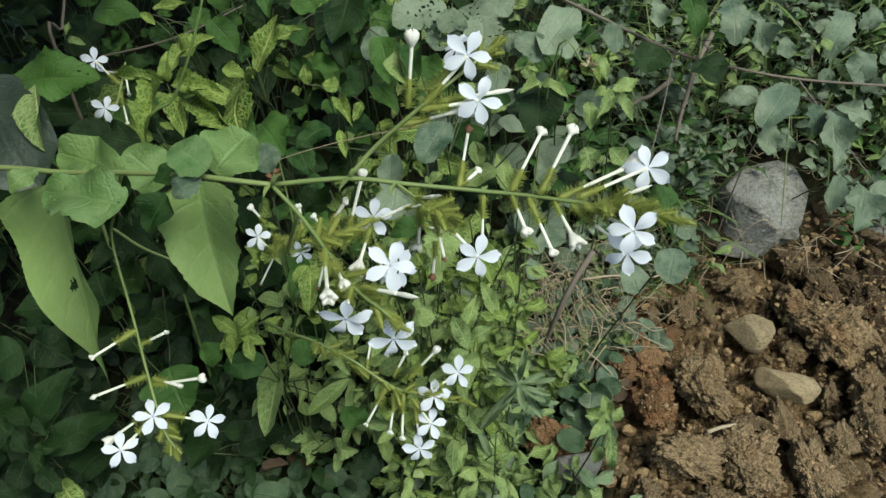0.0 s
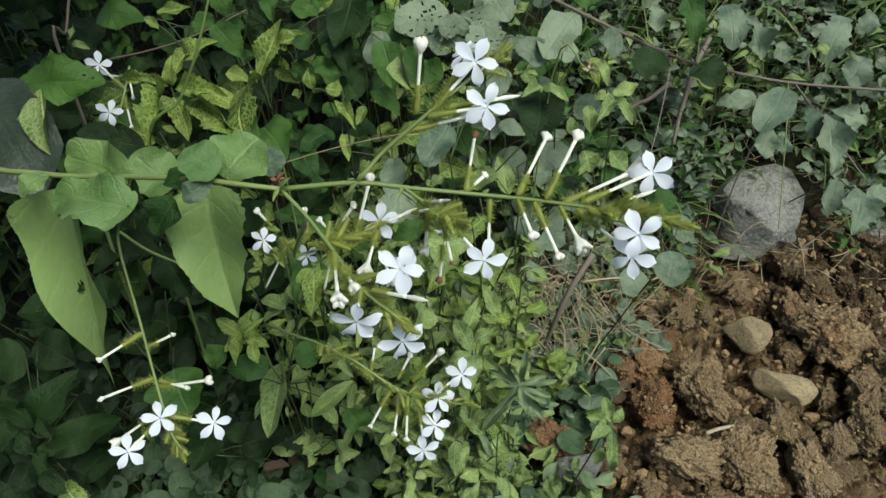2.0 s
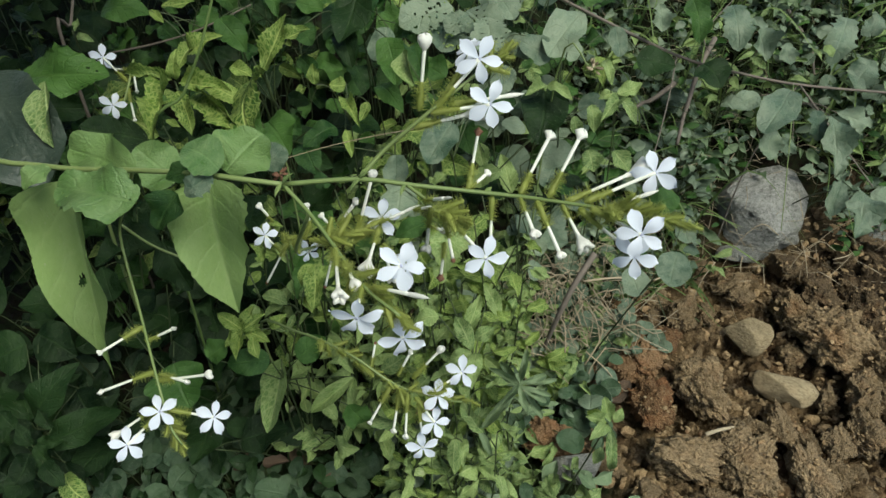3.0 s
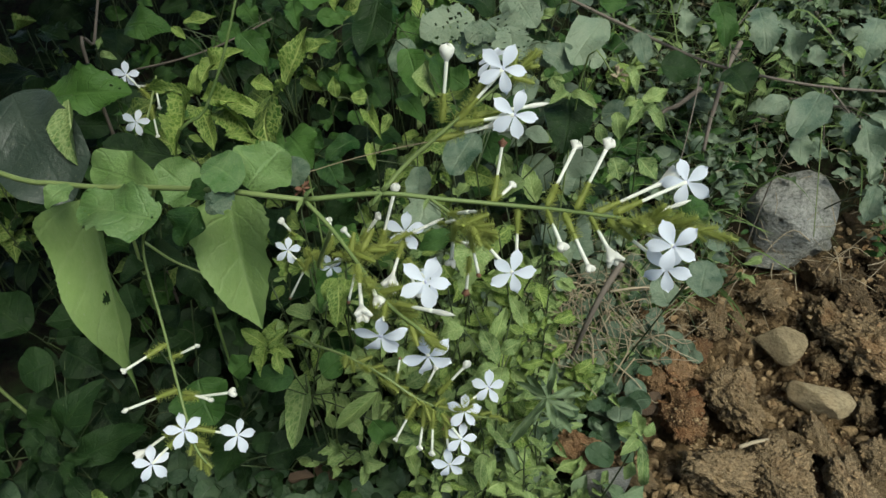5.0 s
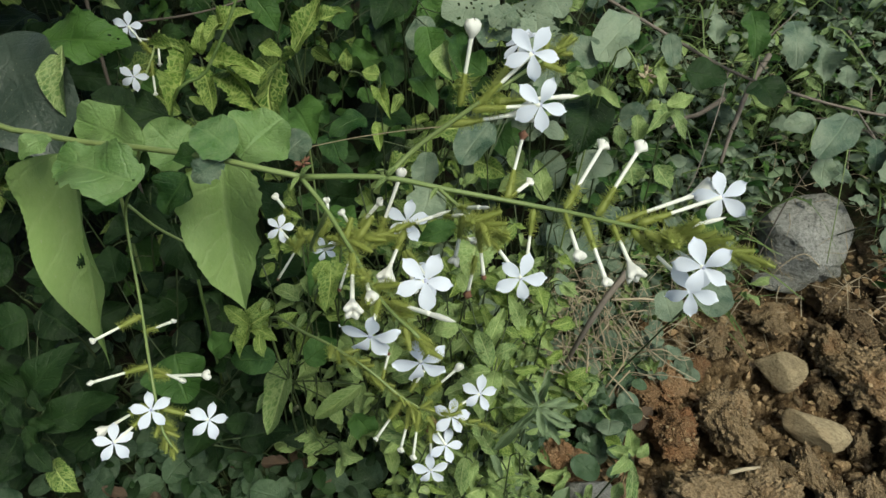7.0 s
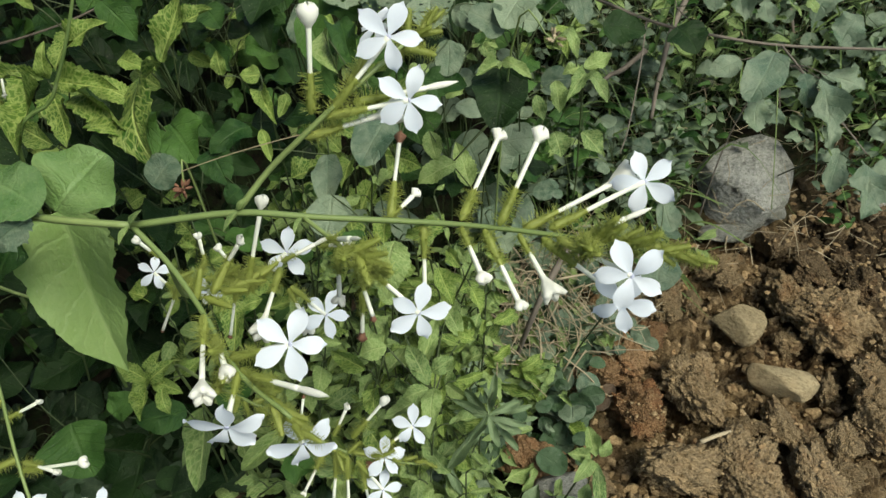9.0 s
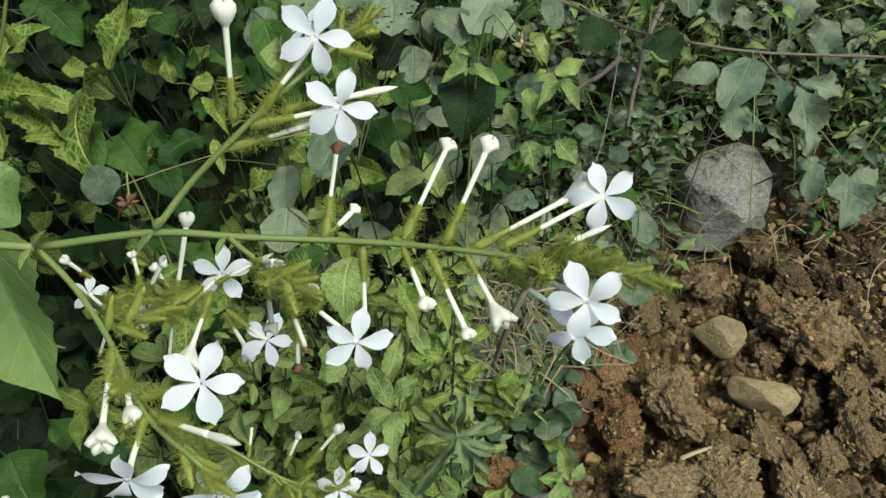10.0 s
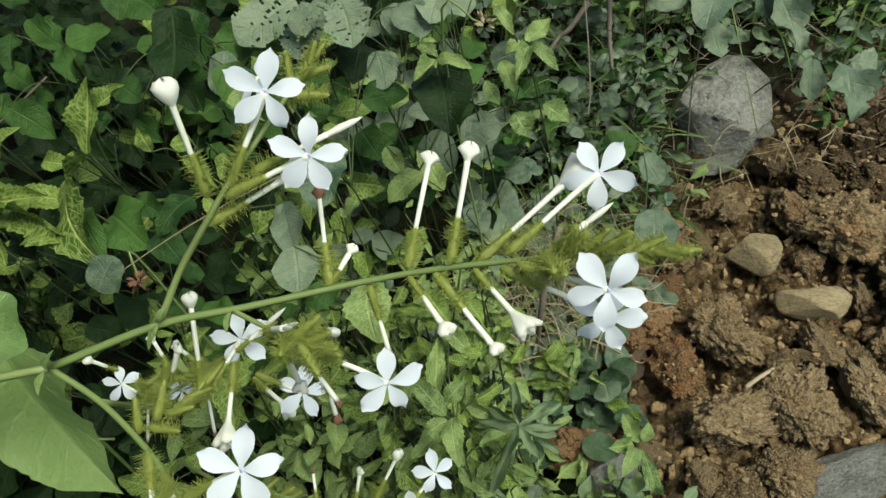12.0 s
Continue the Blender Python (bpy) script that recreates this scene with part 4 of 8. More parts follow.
stems(leadwort, [
    ([(-0.0551, -0.2292, 0.4526), (-0.0807, -0.1821, 0.3823), (-0.0827, -0.1617, 0.363), (-0.0545, -0.1689, 0.3816)], 0.001, 0.0007),
], "stem", "branch")
bloom(leadwort, (-0.0965, -0.1584, 0.3535), (-0.1104, -0.1489, 0.3595), facing=(0.451, -0.565, 0.691), petal=(0.098, 0.722, 0.685), size=0.0078)
bloom(leadwort, (-0.0611, -0.1677, 0.3826), (-0.0807, -0.1614, 0.3608), facing=(0.294, -0.838, 0.459), petal=(0.69, 0.536, 0.486), size=0.0065)
bloom(leadwort, (-0.062, -0.1699, 0.3882), (-0.0696, -0.1611, 0.3887), "bud", size=0.006)
bloom(leadwort, (-0.0772, -0.1626, 0.3797), (-0.0787, -0.1577, 0.3917), "cap", size=0.007)
bloom(leadwort, (-0.0597, -0.1737, 0.3848), (-0.0665, -0.1828, 0.3565), "rusty", size=0.006)
bloom(leadwort, (-0.0915, -0.1631, 0.3692), (-0.1081, -0.1647, 0.3353), "rusty", size=0.005)
bloom(leadwort, (-0.1, -0.1576, 0.3793), (-0.1051, -0.1591, 0.3904), "bud", size=0.006)
bracts(leadwort, (-0.097, -0.1592, 0.3653), (-0.0473, -0.1767, 0.3921), 14, 0.010, 13)

leadwort_low = thing("leadwort_plant", (-0.15, -0.06, 0), "lower leadwort spray with small white flowers and hairy calyces", "flowering plant")
stems(leadwort_low, [
    ([(-0.15, -0.06, 0), (-0.1446, -0.1115, 0.2203), (-0.0926, -0.1687, 0.2941), (-0.0548, -0.1906, 0.3045), (-0.0261, -0.2021, 0.2941), (-0.0016, -0.2076, 0.2916), (0.0228, -0.2108, 0.2937)], 0.0011, 0.0006),
], "stem", "stem")
bloom(leadwort_low, (-0.0045, -0.2065, 0.2926), (0.0145, -0.1944, 0.301), facing=(0.021, -0.593, 0.805), petal=(-0.029, 0.694, 0.719))
bloom(leadwort_low, (-0.0148, -0.2051, 0.2939), (0.0011, -0.2078, 0.294), facing=(0.15, -0.553, 0.819), petal=(0.023, 0.696, 0.718))
bloom(leadwort_low, (-0.0125, -0.2082, 0.2911), (0.0002, -0.2166, 0.2785), facing=(0.052, -0.535, 0.843), petal=(0.11, 0.695, 0.71))
bloom(leadwort_low, (-0.0101, -0.2085, 0.2859), (-0.0063, -0.2224, 0.2583), facing=(0.101, -0.902, 0.42), petal=(-0.236, 0.667, 0.707))
bloom(leadwort_low, (-0.0154, -0.199, 0.2968), (-0.0006, -0.1896, 0.3128), "bud", size=0.0085)
bloom(leadwort_low, (-0.0244, -0.1985, 0.2973), (-0.018, -0.192, 0.3106), "cap", size=0.007)
bloom(leadwort_low, (-0.028, -0.2032, 0.2931), (-0.0391, -0.2153, 0.2722), "cap", size=0.006)
bloom(leadwort_low, (-0.0224, -0.2052, 0.2913), (-0.0247, -0.2175, 0.2702), "cap", size=0.007)
bloom(leadwort_low, (-0.0175, -0.2057, 0.2909), (-0.0172, -0.2196, 0.2683), "cap", size=0.007)
bloom(leadwort_low, (-0.0411, -0.1961, 0.2994), (-0.0398, -0.1852, 0.3093), "rusty", size=0.005)
bracts(leadwort_low, (-0.0735, -0.1831, 0.3062), (-0.0223, -0.205, 0.294), 15, 0.0095, 17)
bracts(leadwort_low, (-0.0223, -0.205, 0.294), (0.0214, -0.2102, 0.2943), 9, 0.009, 19)
stems(leadwort, [
    ([(-0.1523, -0.1929, 0.4377), (-0.1784, -0.1693, 0.3937), (-0.1944, -0.1611, 0.3611), (-0.1756, -0.196, 0.3347), (-0.1573, -0.2282, 0.3232), (-0.1448, -0.2505, 0.3057), (-0.1383, -0.2561, 0.2955)], 0.001, 0.0007),
    ([(-0.1924, -0.1588, 0.3682), (-0.1824, -0.1521, 0.3466), (-0.1627, -0.1458, 0.3273), (-0.1428, -0.14, 0.3074)], 0.0009, 0.0007),
], "stem", "branch")
bloom(leadwort, (-0.152, -0.2406, 0.2995), (-0.149, -0.2485, 0.3149), facing=(0.395, -0.478, 0.784), petal=(-0.32, 0.647, 0.693))
bloom(leadwort, (-0.1511, -0.244, 0.3089), (-0.1651, -0.263, 0.3019), facing=(0.422, -0.434, 0.796), petal=(-0.236, 0.667, 0.707))
bloom(leadwort, (-0.1538, -0.2408, 0.3093), (-0.1739, -0.2531, 0.2983), "funnel", size=0.008)
bloom(leadwort, (-0.1487, -0.2424, 0.3079), (-0.1252, -0.2388, 0.2986), facing=(0.495, -0.44, 0.749), petal=(0.11, 0.695, 0.71))
bloom(leadwort, (-0.1582, -0.2271, 0.3217), (-0.1833, -0.2399, 0.3177), "cap", size=0.007)
bloom(leadwort, (-0.1713, -0.2042, 0.3322), (-0.1868, -0.2239, 0.3321), "cap", size=0.007)
bloom(leadwort, (-0.1688, -0.2106, 0.3265), (-0.153, -0.2069, 0.3349), "cap", size=0.006)
bloom(leadwort, (-0.1564, -0.231, 0.3182), (-0.1249, -0.2331, 0.3313), "bud", size=0.008)
bloom(leadwort, (-0.1555, -0.2281, 0.3208), (-0.1379, -0.2343, 0.3252), "cap", size=0.007)
bracts(leadwort, (-0.1482, -0.2463, 0.3044), (-0.1396, -0.2554, 0.2911), 9, 0.0095, 23)

leadwort_far = thing("leadwort_plant", (-0.34, 0.02, 0), "leadwort spray with two white flowers deep among leaves", "flowering plant")
stems(leadwort_far, [
    ([(-0.34, 0.02, 0), (-0.2883, -0.0295, 0.2941), (-0.2637, -0.0007, 0.3451), (-0.2597, 0.0259, 0.369)], 0.0018, 0.0008),
], "stem", "stem")
bloom(leadwort_far, (-0.2642, 0.0025, 0.348), (-0.267, -0.0096, 0.3496), facing=(0.472, -0.726, 0.5), petal=(0.145, 0.694, 0.706))
bloom(leadwort_far, (-0.2624, 0.0125, 0.357), (-0.2871, 0.0306, 0.3658), facing=(0.48, -0.753, 0.45), petal=(-0.15, 0.682, 0.716))
bloom(leadwort_far, (-0.2619, 0.0191, 0.363), (-0.2761, 0.0277, 0.3582), "slim", size=0.008)
bloom(leadwort_far, (-0.2619, 0.0092, 0.354), (-0.2537, -0.0085, 0.3381), "cap", size=0.006)
bloom(leadwort_far, (-0.2602, 0.0225, 0.366), (-0.2498, -0.0002, 0.3581), "cap", size=0.006)

# its leaves
leaf(leadwort, "hanging", (-0.1318, -0.16, 0.4097), (-0.1222, -0.1823, 0.3247), 0.0490, pick=0, label="large matt green leaf hanging from the stem")
leaf(leadwort, "round", (-0.1588, -0.1459, 0.3933), (-0.1783, -0.1411, 0.4134), 0.0293, pick=0)
leaf(leadwort, "round", (-0.0967, -0.2167, 0.4628), (-0.1129, -0.2121, 0.4703), 0.0200, 12, pick=1)
leaf(leadwort, "round", (-0.0974, -0.2092, 0.4556), (-0.0843, -0.1902, 0.4644), 0.0320, -8, pick=0)
leaf(leadwort, "oval", (-0.1113, -0.2048, 0.4524), (-0.127, -0.2091, 0.4491), 0.0111)
leaf(leadwort, "lobed", (-0.1003, -0.217, 0.4596), (-0.1104, -0.2263, 0.4548), 0.0121, -20, pick=1)
leaf(leadwort, "oval", (-0.1414, -0.1771, 0.4123), (-0.1539, -0.1865, 0.3942), 0.0200)
leaf(leadwort, "round", (-0.1893, -0.1989, 0.442), (-0.1985, -0.2106, 0.4374), 0.0143, 15, pick=1)
leaf(leadwort, "dark", (-0.1648, -0.1794, 0.4093), (-0.1796, -0.1669, 0.418), 0.0198)
leaf(leadwort, "dark", (-0.1894, -0.1327, 0.4151), (-0.2084, -0.139, 0.4238), 0.0214)
leaf(leadwort, "eaten", (-0.1907, -0.1888, 0.4263), (-0.2128, -0.1960, 0.2575), 0.0530, pick=0, label="large matt green leaf with an insect hole")
leaf(leadwort, "bitten", (-0.1403, -0.2166, 0.4401), (-0.1848, -0.2035, 0.4318), 0.0299, 12, pick=0)
leaf(leadwort, "round", (-0.1595, -0.1834, 0.4262), (-0.2086, -0.1595, 0.4227), 0.0311, -10, pick=3)
leaf(leadwort, "spear", (-0.0345, -0.2167, 0.4638), (-0.038, -0.2227, 0.461), 0.0021)
leaf(leadwort, "spear", (-0.0683, -0.2206, 0.4604), (-0.0702, -0.2263, 0.4577), 0.0021)
leaf(leadwort, "spear", (-0.0679, -0.2204, 0.4606), (-0.0633, -0.218, 0.4652), 0.0021)
leaf(leadwort, "spear", (-0.0145, -0.2178, 0.4629), (-0.0163, -0.223, 0.4607), 0.0021)
leaf(leadwort, "spear", (-0.0345, -0.2164, 0.4642), (-0.0311, -0.2148, 0.4681), 0.0021)
leaf(leadwort, "slate", (-0.3278, -0.0454, 0.3925), (-0.2699, -0.1068, 0.3498), 0.0672, pick=0, label="broad dark leaf at the back of the plant")
leaf(leadwort, "gnawed", (-0.3099, -0.0393, 0.3855), (-0.2446, -0.0371, 0.3925), 0.0373, pick=0, label="wavy green leaf with bitten edge and holes")
leaf(leadwort, "spear", (-0.2745, -0.0629, 0.4018), (-0.2605, -0.0898, 0.3702), 0.0170, 25)
leaf(leadwort, "disc", (-0.1195, -0.1054, 0.3761), (-0.1082, -0.0948, 0.3857), 0.0207)
leaf(leadwort, "dark", (-0.219, -0.1281, 0.3306), (-0.1881, -0.1322, 0.327), 0.0180)
leaf(leadwort, "dark", (-0.197, -0.1163, 0.3162), (-0.18, -0.1285, 0.2802), 0.0229)
leaf(leadwort, "dark", (-0.2501, -0.006, 0.3153), (-0.3137, 0.0043, 0.312), 0.0305)


# ---- shrubs and weeds that can be told apart ----

plant = thing("nettle_weed", (-0.2, 0.03, -0.005), "leafy weed with toothed yellow-veined green leaves", "weed", "toothed weeds")
stems(plant, [
    ([(-0.2, 0.03, -0.005), (-0.2062, 0.0245, 0.1832), (-0.2153, -0.005, 0.3713)], 0.001, 0.0006),
], "stalk", "stem")
stems(plant, [
    ([(-0.2135, 0.0009, 0.3337), (-0.2122, -0.0109, 0.3671), (-0.209, -0.0167, 0.3708)], 0.00055, 0.0004),
    ([(-0.2135, 0.0009, 0.3337), (-0.2071, -0.0016, 0.3616), (-0.1989, 0.0018, 0.3599)], 0.00055, 0.0004),
], "stalk", "stalk")
leaf(plant, "nettle", (-0.2128, -0.0073, 0.3743), (-0.2102, -0.0003, 0.3956), 0.0107)
leaf(plant, "nettle", (-0.2158, -0.0074, 0.3741), (-0.2511, -0.0076, 0.3764), 0.0108)
leaf(plant, "nettle", (-0.2092, -0.0087, 0.373), (-0.1697, -0.0122, 0.3699), 0.0159)
leaf(plant, "nettle", (-0.2196, -0.0107, 0.3712), (-0.2112, -0.0654, 0.362), 0.0173)
leaf(plant, "nettle", (-0.209, -0.0167, 0.3708), (-0.1839, -0.0619, 0.3651), 0.0154)
leaf(plant, "nettle", (-0.1989, 0.0018, 0.3599), (-0.1478, -0.021, 0.3518), 0.0130, 15)

plant = thing("nettle_weed", (-0.13, 0.06, -0.005), "leafy weed with toothed yellow-veined green leaves", "weed", "toothed weeds")
stems(plant, [
    ([(-0.13, 0.06, -0.005), (-0.1474, 0.0586, 0.1791), (-0.1592, 0.0332, 0.3631)], 0.001, 0.0006),
], "stalk", "stem")
stems(plant, [
    ([(-0.1569, 0.0383, 0.3263), (-0.1515, 0.038, 0.3697), (-0.1437, 0.0428, 0.3843)], 0.00055, 0.0004),
    ([(-0.1569, 0.0383, 0.3263), (-0.1582, 0.0274, 0.3601), (-0.1571, 0.0216, 0.3652)], 0.00055, 0.0004),
    ([(-0.1569, 0.0383, 0.3263), (-0.1709, 0.0294, 0.3619), (-0.1827, 0.0255, 0.3687)], 0.00055, 0.0004),
    ([(-0.1569, 0.0383, 0.3263), (-0.1595, 0.0259, 0.365), (-0.1597, 0.0185, 0.375)], 0.00055, 0.0004),
], "stalk", "stalk")
leaf(plant, "nettle", (-0.1605, 0.0322, 0.3622), (-0.1408, 0.0494, 0.4027), 0.0187)
leaf(plant, "nettle", (-0.1437, 0.0428, 0.3843), (-0.1239, 0.0501, 0.3909), 0.0114)
leaf(plant, "nettle", (-0.1571, 0.0216, 0.3652), (-0.1259, -0.0532, 0.348), 0.0103, 30)
leaf(plant, "nettle", (-0.1827, 0.0255, 0.3687), (-0.1621, 0.0197, 0.3635), 0.0120)
leaf(plant, "nettle", (-0.1597, 0.0185, 0.375), (-0.1546, 0.0116, 0.3687), 0.0059)

plant = thing("nettle_weed", (-0.19, 0.08, -0.005), "leafy weed with toothed yellow-veined green leaves", "weed", "toothed weeds")
stems(plant, [
    ([(-0.19, 0.08, -0.005), (-0.1973, 0.076, 0.1857), (-0.2128, 0.048, 0.3764)], 0.001, 0.0006),
], "stalk", "stem")
stems(plant, [
    ([(-0.2097, 0.0536, 0.3383), (-0.2168, 0.0436, 0.3685), (-0.2207, 0.0393, 0.3686)], 0.00055, 0.0004),
    ([(-0.2097, 0.0536, 0.3383), (-0.2319, 0.0517, 0.3821), (-0.2511, 0.0555, 0.3957)], 0.00055, 0.0004),
    ([(-0.2097, 0.0536, 0.3383), (-0.2276, 0.0531, 0.3833), (-0.2425, 0.0582, 0.3981)], 0.00055, 0.0004),
], "stalk", "stalk")
leaf(plant, "nettle", (-0.2207, 0.0393, 0.3686), (-0.1914, 0.043, 0.3845), 0.0168)
leaf(plant, "nettle", (-0.2171, 0.0461, 0.3747), (-0.2283, 0.0272, 0.3577), 0.0136)
leaf(plant, "nettle", (-0.2511, 0.0555, 0.3957), (-0.2389, 0.0483, 0.3892), 0.0073)
leaf(plant, "nettle", (-0.2425, 0.0582, 0.3981), (-0.2161, 0.0624, 0.4019), 0.0100)

plant = thing("nettle_weed", (-0.07, 0.02, -0.005), "leafy weed with toothed yellow-veined green leaves", "weed", "toothed weeds")
stems(plant, [
    ([(-0.07, 0.02, -0.005), (-0.0864, 0.0316, 0.179), (-0.0922, 0.0192, 0.363)], 0.001, 0.0006),
], "stalk", "stem")
stems(plant, [
    ([(-0.091, 0.0217, 0.3262), (-0.1029, 0.0146, 0.3612), (-0.1136, 0.01, 0.3673)], 0.00055, 0.0004),
    ([(-0.091, 0.0217, 0.3262), (-0.0907, 0.0111, 0.358), (-0.0893, 0.003, 0.361)], 0.00055, 0.0004),
    ([(-0.091, 0.0217, 0.3262), (-0.0822, 0.0106, 0.3576), (-0.0722, 0.0021, 0.3601)], 0.00055, 0.0004),
    ([(-0.091, 0.0217, 0.3262), (-0.0889, -0.0015, 0.3529), (-0.0855, -0.0222, 0.3508)], 0.00055, 0.0004),
], "stalk", "stalk")
leaf(plant, "nettle", (-0.1136, 0.01, 0.3673), (-0.1146, 0.0137, 0.3831), 0.0098)
leaf(plant, "nettle", (-0.0893, 0.003, 0.361), (-0.0736, -0.0281, 0.358), 0.0110)
leaf(plant, "nettle", (-0.0922, 0.0192, 0.363), (-0.1051, 0.0187, 0.3626), 0.0134)
leaf(plant, "nettle", (-0.0722, 0.0021, 0.3601), (-0.0774, -0.0092, 0.3499), 0.0085)
leaf(plant, "nettle", (-0.0855, -0.0222, 0.3508), (-0.0789, -0.0375, 0.3371), 0.0077)

plant = thing("broadleaf_weed", (-0.17, 0.12, -0.005), "broad-leaved weed with smooth dull green oval leaves", "weed", "broad-leaved weeds")
stems(plant, [
    ([(-0.17, 0.12, -0.005), (-0.1816, 0.1199, 0.1884), (-0.2062, 0.0958, 0.3819)], 0.001, 0.0006),
], "stalk", "stem")
stems(plant, [
    ([(-0.2012, 0.1006, 0.3432), (-0.2101, 0.0911, 0.3799), (-0.2141, 0.0864, 0.386)], 0.00055, 0.0004),
    ([(-0.2012, 0.1006, 0.3432), (-0.2023, 0.0932, 0.3756), (-0.1984, 0.0907, 0.3773)], 0.00055, 0.0004),
    ([(-0.2012, 0.1006, 0.3432), (-0.2092, 0.101, 0.3826), (-0.2122, 0.1063, 0.3913)], 0.00055, 0.0004),
    ([(-0.2012, 0.1006, 0.3432), (-0.1879, 0.1018, 0.3832), (-0.1696, 0.1077, 0.3926)], 0.00055, 0.0004),
    ([(-0.2012, 0.1006, 0.3432), (-0.2558, 0.0877, 0.3769), (-0.3054, 0.0797, 0.3799)], 0.00055, 0.0004),
    ([(-0.2012, 0.1006, 0.3432), (-0.2322, 0.0886, 0.3714), (-0.2583, 0.0814, 0.3689)], 0.00055, 0.0004),
    ([(-0.2012, 0.1006, 0.3432), (-0.1787, 0.0959, 0.3717), (-0.1512, 0.096, 0.3695)], 0.00055, 0.0004),
], "stalk", "stalk")
leaf(plant, "oval", (-0.2141, 0.0864, 0.386), (-0.2169, 0.0645, 0.3787), 0.0192)
leaf(plant, "oval", (-0.1984, 0.0907, 0.3773), (-0.1819, 0.0527, 0.3682), 0.0246)
leaf(plant, "oval", (-0.2122, 0.1063, 0.3913), (-0.1963, 0.0926, 0.379), 0.0196)
leaf(plant, "oval", (-0.1696, 0.1077, 0.3926), (-0.1655, 0.0926, 0.379), 0.0179)
leaf(plant, "oval", (-0.3054, 0.0797, 0.3799), (-0.2641, 0.0794, 0.3796), 0.0290)
leaf(plant, "oval", (-0.2583, 0.0814, 0.3689), (-0.2394, 0.0679, 0.3568), 0.0196)
leaf(plant, "dark", (-0.1512, 0.096, 0.3695), (-0.1312, 0.0878, 0.3621), 0.0227)

plant = thing("seedling", (-0.3114, 0.0706, -0.005), "young plant with fresh light green leaves", "seedling", "fresh green seedlings")
stems(plant, [
    ([(-0.3114, 0.0706, -0.005), (-0.3189, 0.0676, 0.1886), (-0.3114, 0.0406, 0.3823)], 0.0009, 0.00054),
], "stalk", "stem")
stems(plant, [
    ([(-0.3129, 0.046, 0.3436), (-0.3075, 0.036, 0.3804), (-0.3037, 0.0314, 0.3865)], 0.000495, 0.00036),
    ([(-0.3129, 0.046, 0.3436), (-0.3065, 0.0347, 0.3793), (-0.3016, 0.0288, 0.3842)], 0.000495, 0.00036),
], "stalk", "stalk")
leaf(plant, "fresh", (-0.3037, 0.0314, 0.3865), (-0.3022, 0.0394, 0.3937), 0.0048)
leaf(plant, "fresh", (-0.3016, 0.0288, 0.3842), (-0.2869, 0.0261, 0.3818), 0.0070)

plant = thing("broadleaf_weed", (-0.09, 0.2, -0.005), "broad-leaved weed with smooth dull green oval leaves", "weed", "broad-leaved weeds")
stems(plant, [
    ([(-0.09, 0.2, -0.005), (-0.0903, 0.1879, 0.1761), (-0.1073, 0.1519, 0.3572)], 0.001, 0.0006),
], "stalk", "stem")
stems(plant, [
    ([(-0.1039, 0.1591, 0.321), (-0.1029, 0.1598, 0.3603), (-0.0986, 0.1677, 0.3714)], 0.00055, 0.0004),
    ([(-0.1039, 0.1591, 0.321), (-0.1116, 0.144, 0.3461), (-0.1159, 0.1361, 0.343)], 0.00055, 0.0004),
    ([(-0.1039, 0.1591, 0.321), (-0.0863, 0.1043, 0.3668), (-0.0654, 0.0568, 0.3843)], 0.00055, 0.0004),
    ([(-0.1039, 0.1591, 0.321), (-0.0856, 0.1436, 0.3582), (-0.0639, 0.1353, 0.3673)], 0.00055, 0.0004),
    ([(-0.1039, 0.1591, 0.321), (-0.0863, 0.1309, 0.3593), (-0.0653, 0.1099, 0.3695)], 0.00055, 0.0004),
    ([(-0.1039, 0.1591, 0.321), (-0.0972, 0.1439, 0.321), (-0.0871, 0.136, 0.2928)], 0.00055, 0.0004),
], "stalk", "stalk")
leaf(plant, "oval", (-0.0986, 0.1677, 0.3714), (-0.1301, 0.1134, 0.3476), 0.0459)
leaf(plant, "oval", (-0.1159, 0.1361, 0.343), (-0.1034, 0.0958, 0.3317), 0.0299)
leaf(plant, "oval", (-0.0654, 0.0568, 0.3843), (-0.0534, 0.0207, 0.3644), 0.0261)
leaf(plant, "oval", (-0.0639, 0.1353, 0.3673), (-0.0848, 0.1214, 0.3548), 0.0285)
leaf(plant, "oval", (-0.0653, 0.1099, 0.3695), (-0.0379, 0.0982, 0.359), 0.0277)
leaf(plant, "oval", (-0.0871, 0.136, 0.2928), (-0.0598, 0.1009, 0.2862), 0.0215)

plant = thing("grey_leaf_weed", (0, 0.14, -0.005), "weed with insect-eaten grey-green lobed leaves", "weed", "grey-green weeds")
stems(plant, [
    ([(0, 0.14, -0.005), (-0.0159, 0.1396, 0.1909), (-0.0136, 0.1152, 0.3869)], 0.001, 0.0006),
], "stalk", "stem")
stems(plant, [
    ([(-0.0141, 0.1201, 0.3477), (-0.0099, 0.1136, 0.3814), (-0.0063, 0.1119, 0.3839)], 0.00055, 0.0004),
    ([(-0.0141, 0.1201, 0.3477), (-0.0003, 0.1266, 0.3868), (0.0131, 0.138, 0.3948)], 0.00055, 0.0004),
], "stalk", "stalk")
leaf(plant, "pitted", (-0.0181, 0.1133, 0.3851), (-0.06, 0.0904, 0.377), 0.0360)
leaf(plant, "pitted", (-0.0131, 0.1099, 0.3821), (-0.0241, 0.076, 0.3641), 0.0315)
leaf(plant, "pitted", (-0.0063, 0.1119, 0.3839), (0.0207, 0.0793, 0.3795), 0.0357)
leaf(plant, "pitted", (0.0131, 0.138, 0.3948), (0.0337, 0.117, 0.3759), 0.0277)

